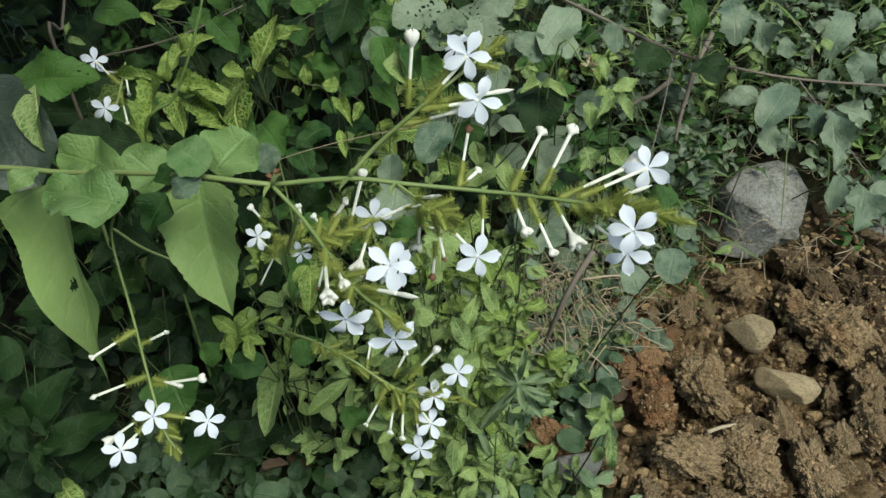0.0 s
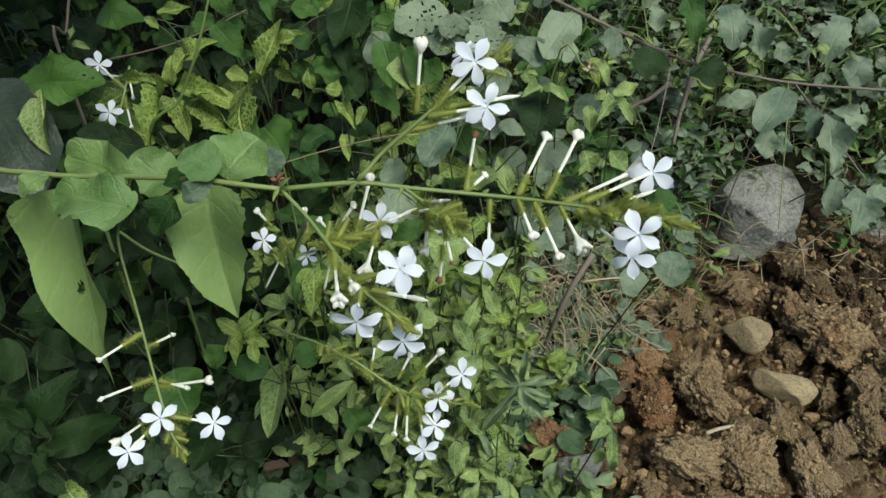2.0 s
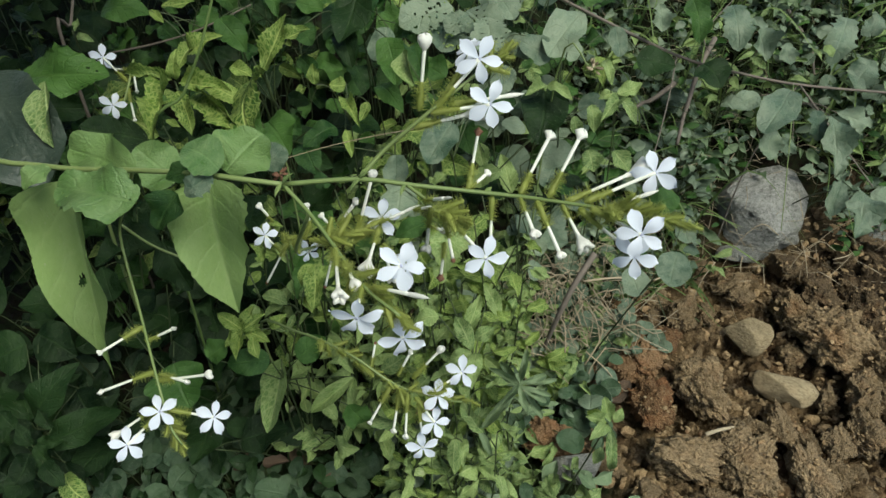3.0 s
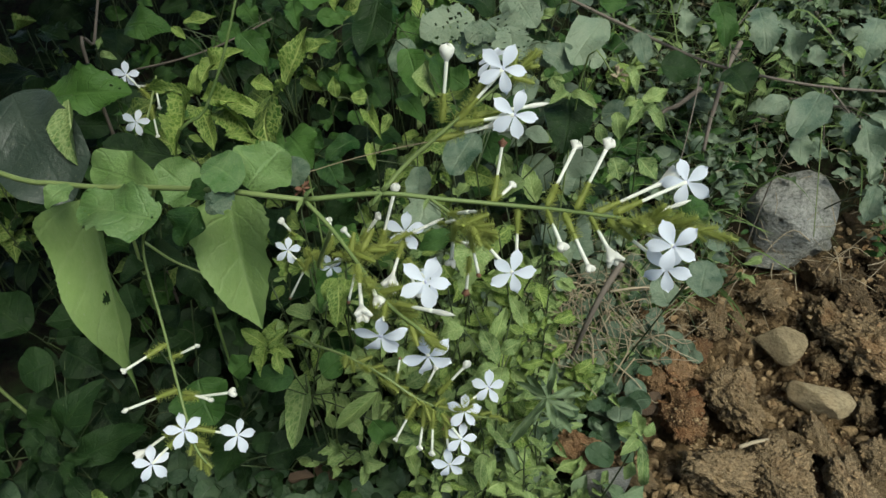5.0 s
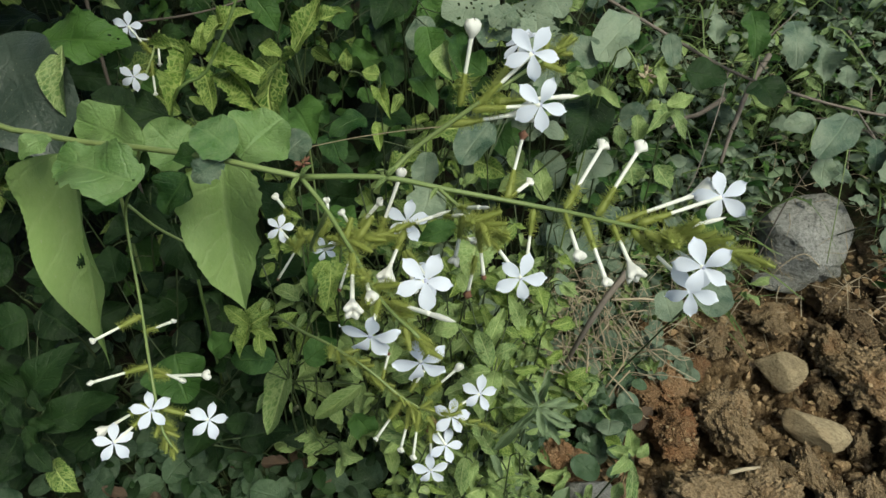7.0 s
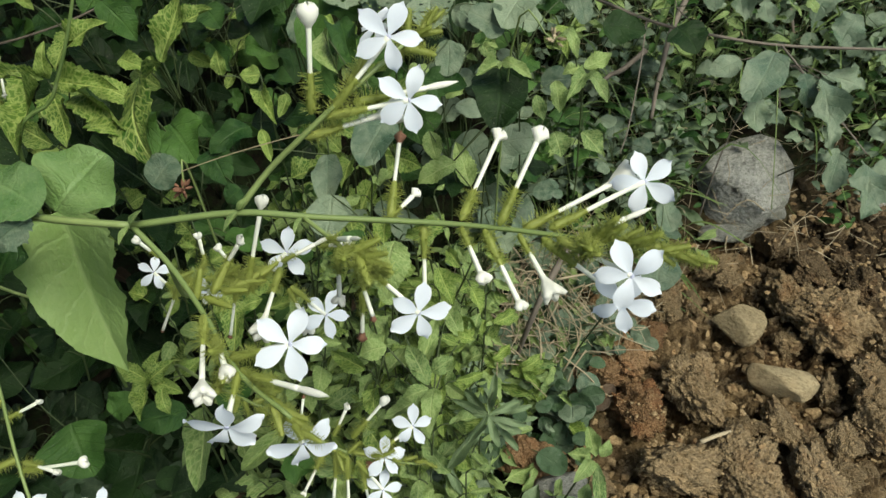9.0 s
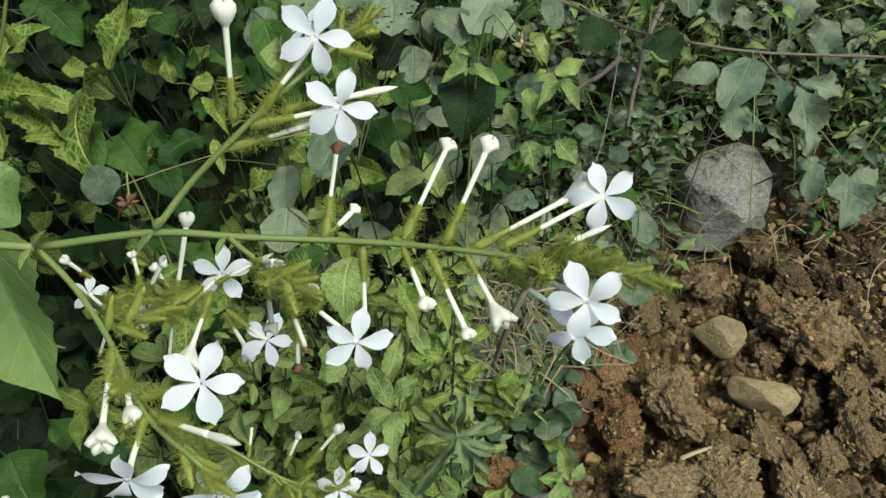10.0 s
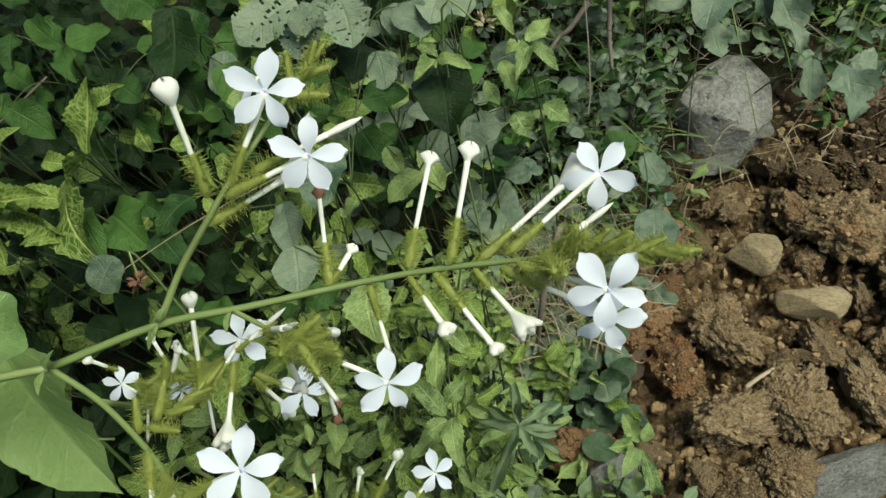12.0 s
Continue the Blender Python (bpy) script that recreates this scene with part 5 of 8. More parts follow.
plant = thing("grey_leaf_weed", (0.09, 0.15, -0.005), "weed with rounded dusty grey-green leaves", "weed", "grey-green weeds")
stems(plant, [
    ([(0.09, 0.15, -0.005), (0.0934, 0.1476, 0.1686), (0.0777, 0.1213, 0.3422)], 0.001, 0.0006),
], "stalk", "stem")
stems(plant, [
    ([(0.0808, 0.1266, 0.3075), (0.0846, 0.1365, 0.3519), (0.0916, 0.1517, 0.3696)], 0.00055, 0.0004),
    ([(0.0808, 0.1266, 0.3075), (0.0726, 0.1158, 0.3395), (0.0674, 0.1104, 0.3449)], 0.00055, 0.0004),
    ([(0.0808, 0.1266, 0.3075), (0.0556, 0.1319, 0.354), (0.0334, 0.1425, 0.3738)], 0.00055, 0.0004),
    ([(0.0808, 0.1266, 0.3075), (0.1022, 0.1459, 0.3415), (0.1268, 0.1705, 0.3489)], 0.00055, 0.0004),
], "stalk", "stalk")
leaf(plant, "disc", (0.0916, 0.1517, 0.3696), (0.0643, 0.1035, 0.3512), 0.0342)
leaf(plant, "disc", (0.0674, 0.1104, 0.3449), (0.0407, 0.1124, 0.3593), 0.0264)
leaf(plant, "disc", (0.0334, 0.1425, 0.3738), (0.0038, 0.147, 0.3779), 0.0285)
leaf(plant, "disc", (0.1268, 0.1705, 0.3489), (0.1333, 0.1493, 0.3298), 0.0182)

plant = thing("grey_leaf_weed", (0.07, 0.08, -0.005), "weed with rounded dusty grey-green leaves", "weed", "grey-green weeds")
stems(plant, [
    ([(0.07, 0.08, -0.005), (0.0569, 0.0863, 0.17), (0.0635, 0.0687, 0.3449)], 0.001, 0.0006),
], "stalk", "stem")
stems(plant, [
    ([(0.0621, 0.0722, 0.31), (0.0628, 0.0603, 0.3459), (0.0622, 0.0519, 0.3549)], 0.00055, 0.0004),
    ([(0.0621, 0.0722, 0.31), (0.0633, 0.0603, 0.3459), (0.0631, 0.052, 0.3549)], 0.00055, 0.0004),
], "stalk", "stalk")
leaf(plant, "dark", (0.0622, 0.0669, 0.3433), (0.0599, 0.0237, 0.3169), 0.0414)
leaf(plant, "fresh", (0.0622, 0.0519, 0.3549), (0.0455, 0.0363, 0.3533), 0.0109)
leaf(plant, "fresh", (0.0631, 0.052, 0.3549), (0.0827, 0.0354, 0.3526), 0.0102)

plant = thing("grey_leaf_weed", (0, 0.03, -0.005), "weed with rounded dusty grey-green leaves", "weed", "grey-green weeds")
stems(plant, [
    ([(0, 0.03, -0.005), (0.0052, 0.019, 0.1757), (-0.0096, -0.016, 0.3564)], 0.001, 0.0006),
], "stalk", "stem")
stems(plant, [
    ([(-0.0066, -0.009, 0.3203), (0.0004, 0.0168, 0.3444), (0.0103, 0.0496, 0.3403)], 0.00055, 0.0004),
    ([(-0.0066, -0.009, 0.3203), (0.0085, 0.0275, 0.354), (0.0266, 0.071, 0.3595)], 0.00055, 0.0004),
    ([(-0.0066, -0.009, 0.3203), (-0.0258, 0.0148, 0.3676), (-0.042, 0.0456, 0.3868)], 0.00055, 0.0004),
    ([(-0.0066, -0.009, 0.3203), (-0.0277, -0.005, 0.3748), (-0.0458, 0.0059, 0.4011)], 0.00055, 0.0004),
], "stalk", "stalk")
leaf(plant, "disc", (-0.0076, -0.0143, 0.3579), (-0.0223, -0.0526, 0.3485), 0.0261)
leaf(plant, "oval", (0.0103, 0.0496, 0.3403), (0.0399, 0.0474, 0.3383), 0.0223)
leaf(plant, "disc", (0.0266, 0.071, 0.3595), (0.026, 0.052, 0.3424), 0.0205)
leaf(plant, "oval", (-0.042, 0.0456, 0.3868), (-0.0302, 0.0065, 0.3767), 0.0189)
leaf(plant, "spear", (-0.0458, 0.0059, 0.4011), (-0.0281, -0.0283, 0.3955), 0.0076, 20)

plant = thing("broadleaf_weed", (0, -0.05, -0.005), "weed with one bright round green leaf", "weed", "broad-leaved weeds")
stems(plant, [
    ([(0, -0.05, -0.005), (-0.0099, -0.0616, 0.1642), (-0, -0.0971, 0.3335)], 0.001, 0.0006),
], "stalk", "stem")
stems(plant, [
    ([(-0.002, -0.09, 0.2996), (-0.02, -0.0778, 0.3281), (-0.04, -0.0585, 0.3307)], 0.00055, 0.0004),
    ([(-0.002, -0.09, 0.2996), (-0.0088, -0.0898, 0.3235), (-0.0175, -0.0825, 0.3216)], 0.00055, 0.0004),
], "stalk", "stalk")
leaf(plant, "fresh", (0.0001, -0.0979, 0.3327), (-0.0018, -0.1281, 0.3181), 0.0243)
leaf(plant, "disc", (-0.04, -0.0585, 0.3307), (-0.0411, -0.0836, 0.3206), 0.0275)
leaf(plant, "oval", (-0.0175, -0.0825, 0.3216), (-0.0402, -0.0923, 0.3127), 0.0155)

plant = thing("seedling", (0.14, 0.13, -0.005), "young plant with fresh light green leaves", "seedling", "fresh green seedlings")
stems(plant, [
    ([(0.14, 0.13, -0.005), (0.146, 0.1381, 0.1502), (0.1326, 0.1222, 0.3054)], 0.001, 0.0006),
], "stalk", "stem")
stems(plant, [
    ([(0.1353, 0.1254, 0.2744), (0.1318, 0.1133, 0.306), (0.131, 0.1045, 0.3145)], 0.00055, 0.0004),
    ([(0.1353, 0.1254, 0.2744), (0.1323, 0.113, 0.3057), (0.1321, 0.1038, 0.3139)], 0.00055, 0.0004),
    ([(0.1353, 0.1254, 0.2744), (0.131, 0.1148, 0.3073), (0.1294, 0.1074, 0.3172)], 0.00055, 0.0004),
    ([(0.1353, 0.1254, 0.2744), (0.1298, 0.1148, 0.3072), (0.1269, 0.1073, 0.3171)], 0.00055, 0.0004),
    ([(0.1353, 0.1254, 0.2744), (0.12, 0.0998, 0.3314), (0.1074, 0.0775, 0.3654)], 0.00055, 0.0004),
    ([(0.1353, 0.1254, 0.2744), (0.1251, 0.1268, 0.268), (0.1175, 0.1314, 0.2386)], 0.00055, 0.0004),
    ([(0.1353, 0.1254, 0.2744), (0.1405, 0.1425, 0.257), (0.1483, 0.1628, 0.2166)], 0.00055, 0.0004),
], "stalk", "stalk")
leaf(plant, "fresh", (0.131, 0.1045, 0.3145), (0.1134, 0.0714, 0.3098), 0.0120)
leaf(plant, "fresh", (0.1321, 0.1038, 0.3139), (0.1441, 0.0716, 0.31), 0.0128)
leaf(plant, "fresh", (0.1294, 0.1074, 0.3172), (0.1508, 0.1158, 0.3247), 0.0138)
leaf(plant, "fresh", (0.1269, 0.1073, 0.3171), (0.1135, 0.1031, 0.3132), 0.0099)
leaf(plant, "fresh", (0.1074, 0.0775, 0.3654), (0.1137, 0.054, 0.3567), 0.0097)
leaf(plant, "fresh", (0.1175, 0.1314, 0.2386), (0.1241, 0.1152, 0.2239), 0.0214)
leaf(plant, "fresh", (0.1483, 0.1628, 0.2166), (0.1665, 0.147, 0.2025), 0.0198)

plant = thing("seedling", (0.11, 0.12, -0.005), "young plant with fresh light green leaves", "seedling", "fresh green seedlings")
stems(plant, [
    ([(0.11, 0.12, -0.005), (0.0568, 0.1183, 0.1243), (0.022, 0.0926, 0.2537)], 0.001, 0.0006),
], "stalk", "stem")
stems(plant, [
    ([(0.029, 0.0977, 0.2278), (0.0341, 0.0939, 0.2258), (0.0463, 0.0952, 0.2059)], 0.00055, 0.0004),
    ([(0.029, 0.0977, 0.2278), (0.0162, 0.104, 0.2475), (0.0105, 0.1155, 0.2493)], 0.00055, 0.0004),
    ([(0.029, 0.0977, 0.2278), (0.0234, 0.0985, 0.2675), (0.0248, 0.1043, 0.2893)], 0.00055, 0.0004),
    ([(0.029, 0.0977, 0.2278), (0.0599, 0.108, 0.2636), (0.0979, 0.1234, 0.2814)], 0.00055, 0.0004),
    ([(0.029, 0.0977, 0.2278), (0.0687, 0.1205, 0.2623), (0.1154, 0.1484, 0.2789)], 0.00055, 0.0004),
    ([(0.029, 0.0977, 0.2278), (0.0277, 0.0869, 0.2446), (0.0334, 0.0812, 0.2435)], 0.00055, 0.0004),
], "stalk", "stalk")
leaf(plant, "fresh", (0.0463, 0.0952, 0.2059), (0.0329, 0.1237, 0.2316), 0.0192)
leaf(plant, "fresh", (0.0105, 0.1155, 0.2493), (0.0176, 0.0955, 0.2313), 0.0166)
leaf(plant, "fresh", (0.0248, 0.1043, 0.2893), (0.0392, 0.1165, 0.3003), 0.0157)
leaf(plant, "fresh", (0.0979, 0.1234, 0.2814), (0.1042, 0.1079, 0.2675), 0.0121)
leaf(plant, "fresh", (0.1154, 0.1484, 0.2789), (0.1195, 0.1282, 0.2607), 0.0166)
leaf(plant, "fresh", (0.0334, 0.0812, 0.2435), (0.0031, 0.0681, 0.2316), 0.0202)

plant = thing("seedling", (0.11, -0.12, -0.005), "young plant with fresh light green leaves", "seedling", "fresh green seedlings")
stems(plant, [
    ([(0.11, -0.12, -0.005), (0.1246, -0.1262, 0.1), (0.1221, -0.1564, 0.2049)], 0.001, 0.0006),
], "stalk", "stem")
stems(plant, [
    ([(0.1226, -0.1503, 0.1839), (0.1222, -0.1582, 0.1867), (0.1223, -0.1601, 0.1766)], 0.00055, 0.0004),
], "stalk", "stalk")
leaf(plant, "fresh", (0.12, -0.1556, 0.2056), (0.1043, -0.1595, 0.2146), 0.0110)
leaf(plant, "fresh", (0.1202, -0.1574, 0.204), (0.1065, -0.177, 0.2114), 0.0109)
leaf(plant, "fresh", (0.1233, -0.1563, 0.205), (0.12, -0.1376, 0.2093), 0.0099)
leaf(plant, "fresh", (0.125, -0.1572, 0.1992), (0.1286, -0.172, 0.1658), 0.0093)
leaf(plant, "fresh", (0.1261, -0.1562, 0.2051), (0.1317, -0.1484, 0.2122), 0.0078)
leaf(plant, "fresh", (0.1223, -0.1601, 0.1766), (0.1167, -0.1696, 0.1679), 0.0088)

plant = thing("narrow_leaf_weed", (0.07, -0.09, -0.005), "rosette of long narrow grey-green leaves", "weed", "narrow-leaved weeds")
stems(plant, [
    ([(0.07, -0.09, -0.005), (0.0565, -0.0895, 0.0882), (0.0585, -0.113, 0.1813)], 0.001, 0.0006),
], "stalk", "stem")
stems(plant, [
    ([(0.0581, -0.1083, 0.1627), (0.0582, -0.1154, 0.1814), (0.0579, -0.1179, 0.1895)], 0.00055, 0.0004),
    ([(0.0581, -0.1083, 0.1627), (0.0582, -0.1158, 0.1811), (0.0579, -0.1185, 0.1889)], 0.00055, 0.0004),
    ([(0.0581, -0.1083, 0.1627), (0.0589, -0.1161, 0.1809), (0.0593, -0.1191, 0.1884)], 0.00055, 0.0004),
    ([(0.0581, -0.1083, 0.1627), (0.0581, -0.115, 0.1818), (0.0578, -0.1169, 0.1904)], 0.00055, 0.0004),
    ([(0.0581, -0.1083, 0.1627), (0.0561, -0.1175, 0.1796), (0.0538, -0.122, 0.1858)], 0.00055, 0.0004),
    ([(0.0581, -0.1083, 0.1627), (0.0427, -0.1161, 0.1558), (0.0269, -0.1191, 0.1383)], 0.00055, 0.0004),
], "stalk", "stalk")
leaf(plant, "strap", (0.0579, -0.1179, 0.1895), (0.0334, -0.1158, 0.2036), 0.0054)
leaf(plant, "strap", (0.0579, -0.1185, 0.1889), (0.0435, -0.1428, 0.1916), 0.0054)
leaf(plant, "strap", (0.0593, -0.1191, 0.1884), (0.0839, -0.1234, 0.1845), 0.0048)
leaf(plant, "strap", (0.0578, -0.1169, 0.1904), (0.0633, -0.1055, 0.2006), 0.0031)
leaf(plant, "strap", (0.0632, -0.1161, 0.1786), (0.0804, -0.1262, 0.1573), 0.0056)
leaf(plant, "strap", (0.0538, -0.122, 0.1858), (0.0322, -0.1452, 0.1648), 0.0073)
leaf(plant, "strap", (0.0651, -0.1127, 0.1817), (0.0886, -0.1083, 0.1857), 0.0046)
leaf(plant, "strap", (0.0269, -0.1191, 0.1383), (0.0425, -0.1416, 0.1180), 0.0065)
for k in range(7):
    a = 0.5 + k * 0.9
    leaf(plant, "strap", (0.0585, -0.1185, 0.1885), (0.0585 + 0.024 * math.cos(a), -0.1185 + 0.021 * math.sin(a), 0.1885 + 0.013 * math.sin(a) + (0.006 if k % 2 else -0.004)), 0.0062)

plant = thing("seedling", (0.03, -0.09, -0.005), "young plant with fresh light green leaves", "seedling", "fresh green seedlings")
stems(plant, [
    ([(0.03, -0.09, -0.005), (0.0314, -0.1008, 0.1218), (0.0194, -0.1356, 0.2487)], 0.001, 0.0006),
], "stalk", "stem")
stems(plant, [
    ([(0.0218, -0.1287, 0.2233), (0.0201, -0.1326, 0.2474), (0.0209, -0.1296, 0.2541)], 0.00055, 0.0004),
    ([(0.0218, -0.1287, 0.2233), (0.0159, -0.127, 0.2399), (0.0125, -0.1183, 0.2392)], 0.00055, 0.0004),
    ([(0.0218, -0.1287, 0.2233), (0.0066, -0.1274, 0.2521), (-0.0062, -0.1191, 0.2635)], 0.00055, 0.0004),
    ([(0.0218, -0.1287, 0.2233), (0.0293, -0.108, 0.232), (0.0393, -0.0803, 0.2233)], 0.00055, 0.0004),
    ([(0.0218, -0.1287, 0.2233), (0.0073, -0.112, 0.2535), (-0.0048, -0.0883, 0.2662)], 0.00055, 0.0004),
    ([(0.0218, -0.1287, 0.2233), (0.0244, -0.1016, 0.2377), (0.0294, -0.0676, 0.2348)], 0.00055, 0.0004),
], "stalk", "stalk")
leaf(plant, "fresh", (0.0194, -0.1356, 0.2487), (0.0055, -0.1125, 0.257), 0.0127)
leaf(plant, "fresh", (0.0209, -0.1296, 0.2541), (0.0343, -0.123, 0.26), 0.0113)
leaf(plant, "fresh", (0.0195, -0.1371, 0.2473), (0.0039, -0.1424, 0.2426), 0.0107)
leaf(plant, "fresh", (0.0227, -0.1369, 0.2475), (0.0213, -0.167, 0.2455), 0.0124)
leaf(plant, "fresh", (0.0125, -0.1183, 0.2392), (0.0227, -0.0805, 0.2482), 0.0119)
leaf(plant, "fresh", (-0.0062, -0.1191, 0.2635), (-0.022, -0.1229, 0.2601), 0.0138)
leaf(plant, "fresh", (0.0393, -0.0803, 0.2233), (0.0244, -0.0612, 0.2405), 0.0118)
leaf(plant, "fresh", (-0.0048, -0.0883, 0.2662), (-0.0141, -0.0794, 0.2743), 0.0098)
leaf(plant, "fresh", (0.0294, -0.0676, 0.2348), (0.0388, -0.0737, 0.2293), 0.0125)

plant = thing("nettle_weed", (-0.1, -0.04, -0.005), "toothed weed beside the leadwort sprays", "weed", "toothed weeds")
stems(plant, [
    ([(-0.1, -0.04, -0.005), (-0.1056, -0.0579, 0.138), (-0.1001, -0.0997, 0.281)], 0.001, 0.0006),
], "stalk", "stem")
stems(plant, [
    ([(-0.1012, -0.0914, 0.2524), (-0.1038, -0.0976, 0.2914), (-0.1075, -0.0955, 0.3099)], 0.00055, 0.0004),
], "stalk", "stalk")
leaf(plant, "nettle", (-0.0989, -0.0991, 0.2816), (-0.0932, -0.1343, 0.2749), 0.0158)
leaf(plant, "nettle", (-0.1075, -0.0955, 0.3099), (-0.0922, -0.0889, 0.3158), 0.0093)
leaf(plant, "nettle", (-0.1004, -0.0967, 0.2837), (-0.1073, -0.1092, 0.2725), 0.0116)
leaf(plant, "nettle", (-0.0936, -0.1025, 0.2785), (-0.0816, -0.0988, 0.2818), 0.0097)

plant = thing("nettle_weed", (-0.15, -0.11, -0.005), "toothed weed with a bushy yellow-green tip", "weed", "toothed weeds")
stems(plant, [
    ([(-0.15, -0.11, -0.005), (-0.1415, -0.1158, 0.1299), (-0.1417, -0.1455, 0.2648)], 0.001, 0.0006),
], "stalk", "stem")
stems(plant, [
    ([(-0.1417, -0.1396, 0.2379), (-0.1332, -0.1421, 0.2577), (-0.1246, -0.1387, 0.2585)], 0.00055, 0.0004),
    ([(-0.1417, -0.1396, 0.2379), (-0.1375, -0.1475, 0.2591), (-0.1333, -0.1494, 0.2613)], 0.00055, 0.0004),
], "stalk", "stalk")
leaf(plant, "nettle", (-0.1416, -0.1464, 0.2641), (-0.1605, -0.1392, 0.2705), 0.0106)
leaf(plant, "nettle", (-0.1416, -0.1469, 0.2635), (-0.1267, -0.1375, 0.2721), 0.0112)
leaf(plant, "nettle", (-0.1415, -0.1475, 0.263), (-0.1374, -0.1739, 0.2643), 0.0104)
leaf(plant, "nettle", (-0.1396, -0.1468, 0.2636), (-0.1211, -0.1517, 0.2593), 0.0093)
leaf(plant, "nettle", (-0.1437, -0.1456, 0.2648), (-0.1524, -0.1562, 0.2552), 0.0081)
leaf(plant, "nettle", (-0.1399, -0.144, 0.2662), (-0.1351, -0.1335, 0.2756), 0.0093)
leaf(plant, "nettle", (-0.1246, -0.1387, 0.2585), (-0.1134, -0.1307, 0.2657), 0.0095)
leaf(plant, "nettle", (-0.1333, -0.1494, 0.2613), (-0.128, -0.1607, 0.2511), 0.0093)

plant = thing("broadleaf_weed", (-0.13, -0.1, -0.005), "weed with long narrow green leaves", "weed", "broad-leaved weeds")
stems(plant, [
    ([(-0.13, -0.1, -0.005), (-0.1276, -0.1127, 0.1094), (-0.1191, -0.1493, 0.2238)], 0.001, 0.0006),
], "stalk", "stem")
stems(plant, [
    ([(-0.1208, -0.142, 0.2009), (-0.1223, -0.1493, 0.2261), (-0.1254, -0.1492, 0.2364)], 0.00055, 0.0004),
    ([(-0.1208, -0.142, 0.2009), (-0.1203, -0.1435, 0.2188), (-0.1215, -0.1377, 0.2217)], 0.00055, 0.0004),
    ([(-0.1208, -0.142, 0.2009), (-0.1121, -0.1487, 0.2266), (-0.105, -0.1482, 0.2374)], 0.00055, 0.0004),
    ([(-0.1208, -0.142, 0.2009), (-0.0913, -0.1521, 0.2236), (-0.0635, -0.1549, 0.2314)], 0.00055, 0.0004),
    ([(-0.1208, -0.142, 0.2009), (-0.0942, -0.1544, 0.209), (-0.0692, -0.1595, 0.2021)], 0.00055, 0.0004),
    ([(-0.1208, -0.142, 0.2009), (-0.1449, -0.1505, 0.225), (-0.1706, -0.1517, 0.2343)], 0.00055, 0.0004),
], "stalk", "stalk")
leaf(plant, "oval", (-0.1254, -0.1492, 0.2364), (-0.1558, -0.1539, 0.2323), 0.0222)
leaf(plant, "spear", (-0.1215, -0.1377, 0.2217), (-0.1225, -0.1772, 0.1611), 0.0127, 20)
leaf(plant, "oval", (-0.105, -0.1482, 0.2374), (-0.0859, -0.1352, 0.2491), 0.0202)
leaf(plant, "spear", (-0.0635, -0.1549, 0.2314), (-0.0938, -0.1706, 0.2047), 0.0122)
leaf(plant, "oval", (-0.0692, -0.1595, 0.2021), (-0.0585, -0.1579, 0.1785), 0.0212)
leaf(plant, "oval", (-0.1706, -0.1517, 0.2343), (-0.1573, -0.1419, 0.243), 0.0202)

plant = thing("broadleaf_weed", (-0.33, -0.11, -0.005), "weed with pointed dark green leaves", "weed", "broad-leaved weeds")
stems(plant, [
    ([(-0.33, -0.11, -0.005), (-0.3281, -0.1253, 0.065), (-0.3295, -0.1646, 0.1349)], 0.001, 0.0006),
], "stalk", "stem")
stems(plant, [
    ([(-0.3292, -0.1567, 0.1209), (-0.3326, -0.1605, 0.1283), (-0.3356, -0.1565, 0.1296)], 0.00055, 0.0004),
    ([(-0.3292, -0.1567, 0.1209), (-0.3214, -0.1707, 0.1316), (-0.3134, -0.1769, 0.1363)], 0.00055, 0.0004),
    ([(-0.3292, -0.1567, 0.1209), (-0.3468, -0.1313, 0.142), (-0.3642, -0.0981, 0.1572)], 0.00055, 0.0004),
    ([(-0.3292, -0.1567, 0.1209), (-0.3292, -0.1654, 0.1364), (-0.329, -0.1662, 0.146)], 0.00055, 0.0004),
    ([(-0.3292, -0.1567, 0.1209), (-0.3259, -0.1718, 0.1306), (-0.3224, -0.1791, 0.1344)], 0.00055, 0.0004),
    ([(-0.3292, -0.1567, 0.1209), (-0.3275, -0.1769, 0.1261), (-0.3256, -0.1892, 0.1253)], 0.00055, 0.0004),
    ([(-0.3292, -0.1567, 0.1209), (-0.3163, -0.1739, 0.1225), (-0.3031, -0.1832, 0.1181)], 0.00055, 0.0004),
    ([(-0.3292, -0.1567, 0.1209), (-0.3224, -0.1443, 0.1304), (-0.3154, -0.1241, 0.1338)], 0.00055, 0.0004),
    ([(-0.3292, -0.1567, 0.1209), (-0.3424, -0.1275, 0.1455), (-0.3552, -0.0904, 0.1641)], 0.00055, 0.0004),
], "stalk", "stalk")
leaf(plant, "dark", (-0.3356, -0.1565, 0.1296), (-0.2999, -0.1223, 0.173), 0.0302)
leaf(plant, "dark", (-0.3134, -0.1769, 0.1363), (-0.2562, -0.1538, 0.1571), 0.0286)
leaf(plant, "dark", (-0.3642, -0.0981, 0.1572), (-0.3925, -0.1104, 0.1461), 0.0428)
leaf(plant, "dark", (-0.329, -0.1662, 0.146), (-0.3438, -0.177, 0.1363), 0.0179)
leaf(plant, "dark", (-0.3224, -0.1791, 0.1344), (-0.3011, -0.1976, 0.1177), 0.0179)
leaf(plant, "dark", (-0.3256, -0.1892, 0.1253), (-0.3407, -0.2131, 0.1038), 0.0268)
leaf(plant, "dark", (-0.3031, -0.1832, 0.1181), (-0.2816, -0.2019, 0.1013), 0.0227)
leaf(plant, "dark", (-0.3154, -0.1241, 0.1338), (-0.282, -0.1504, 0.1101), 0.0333)
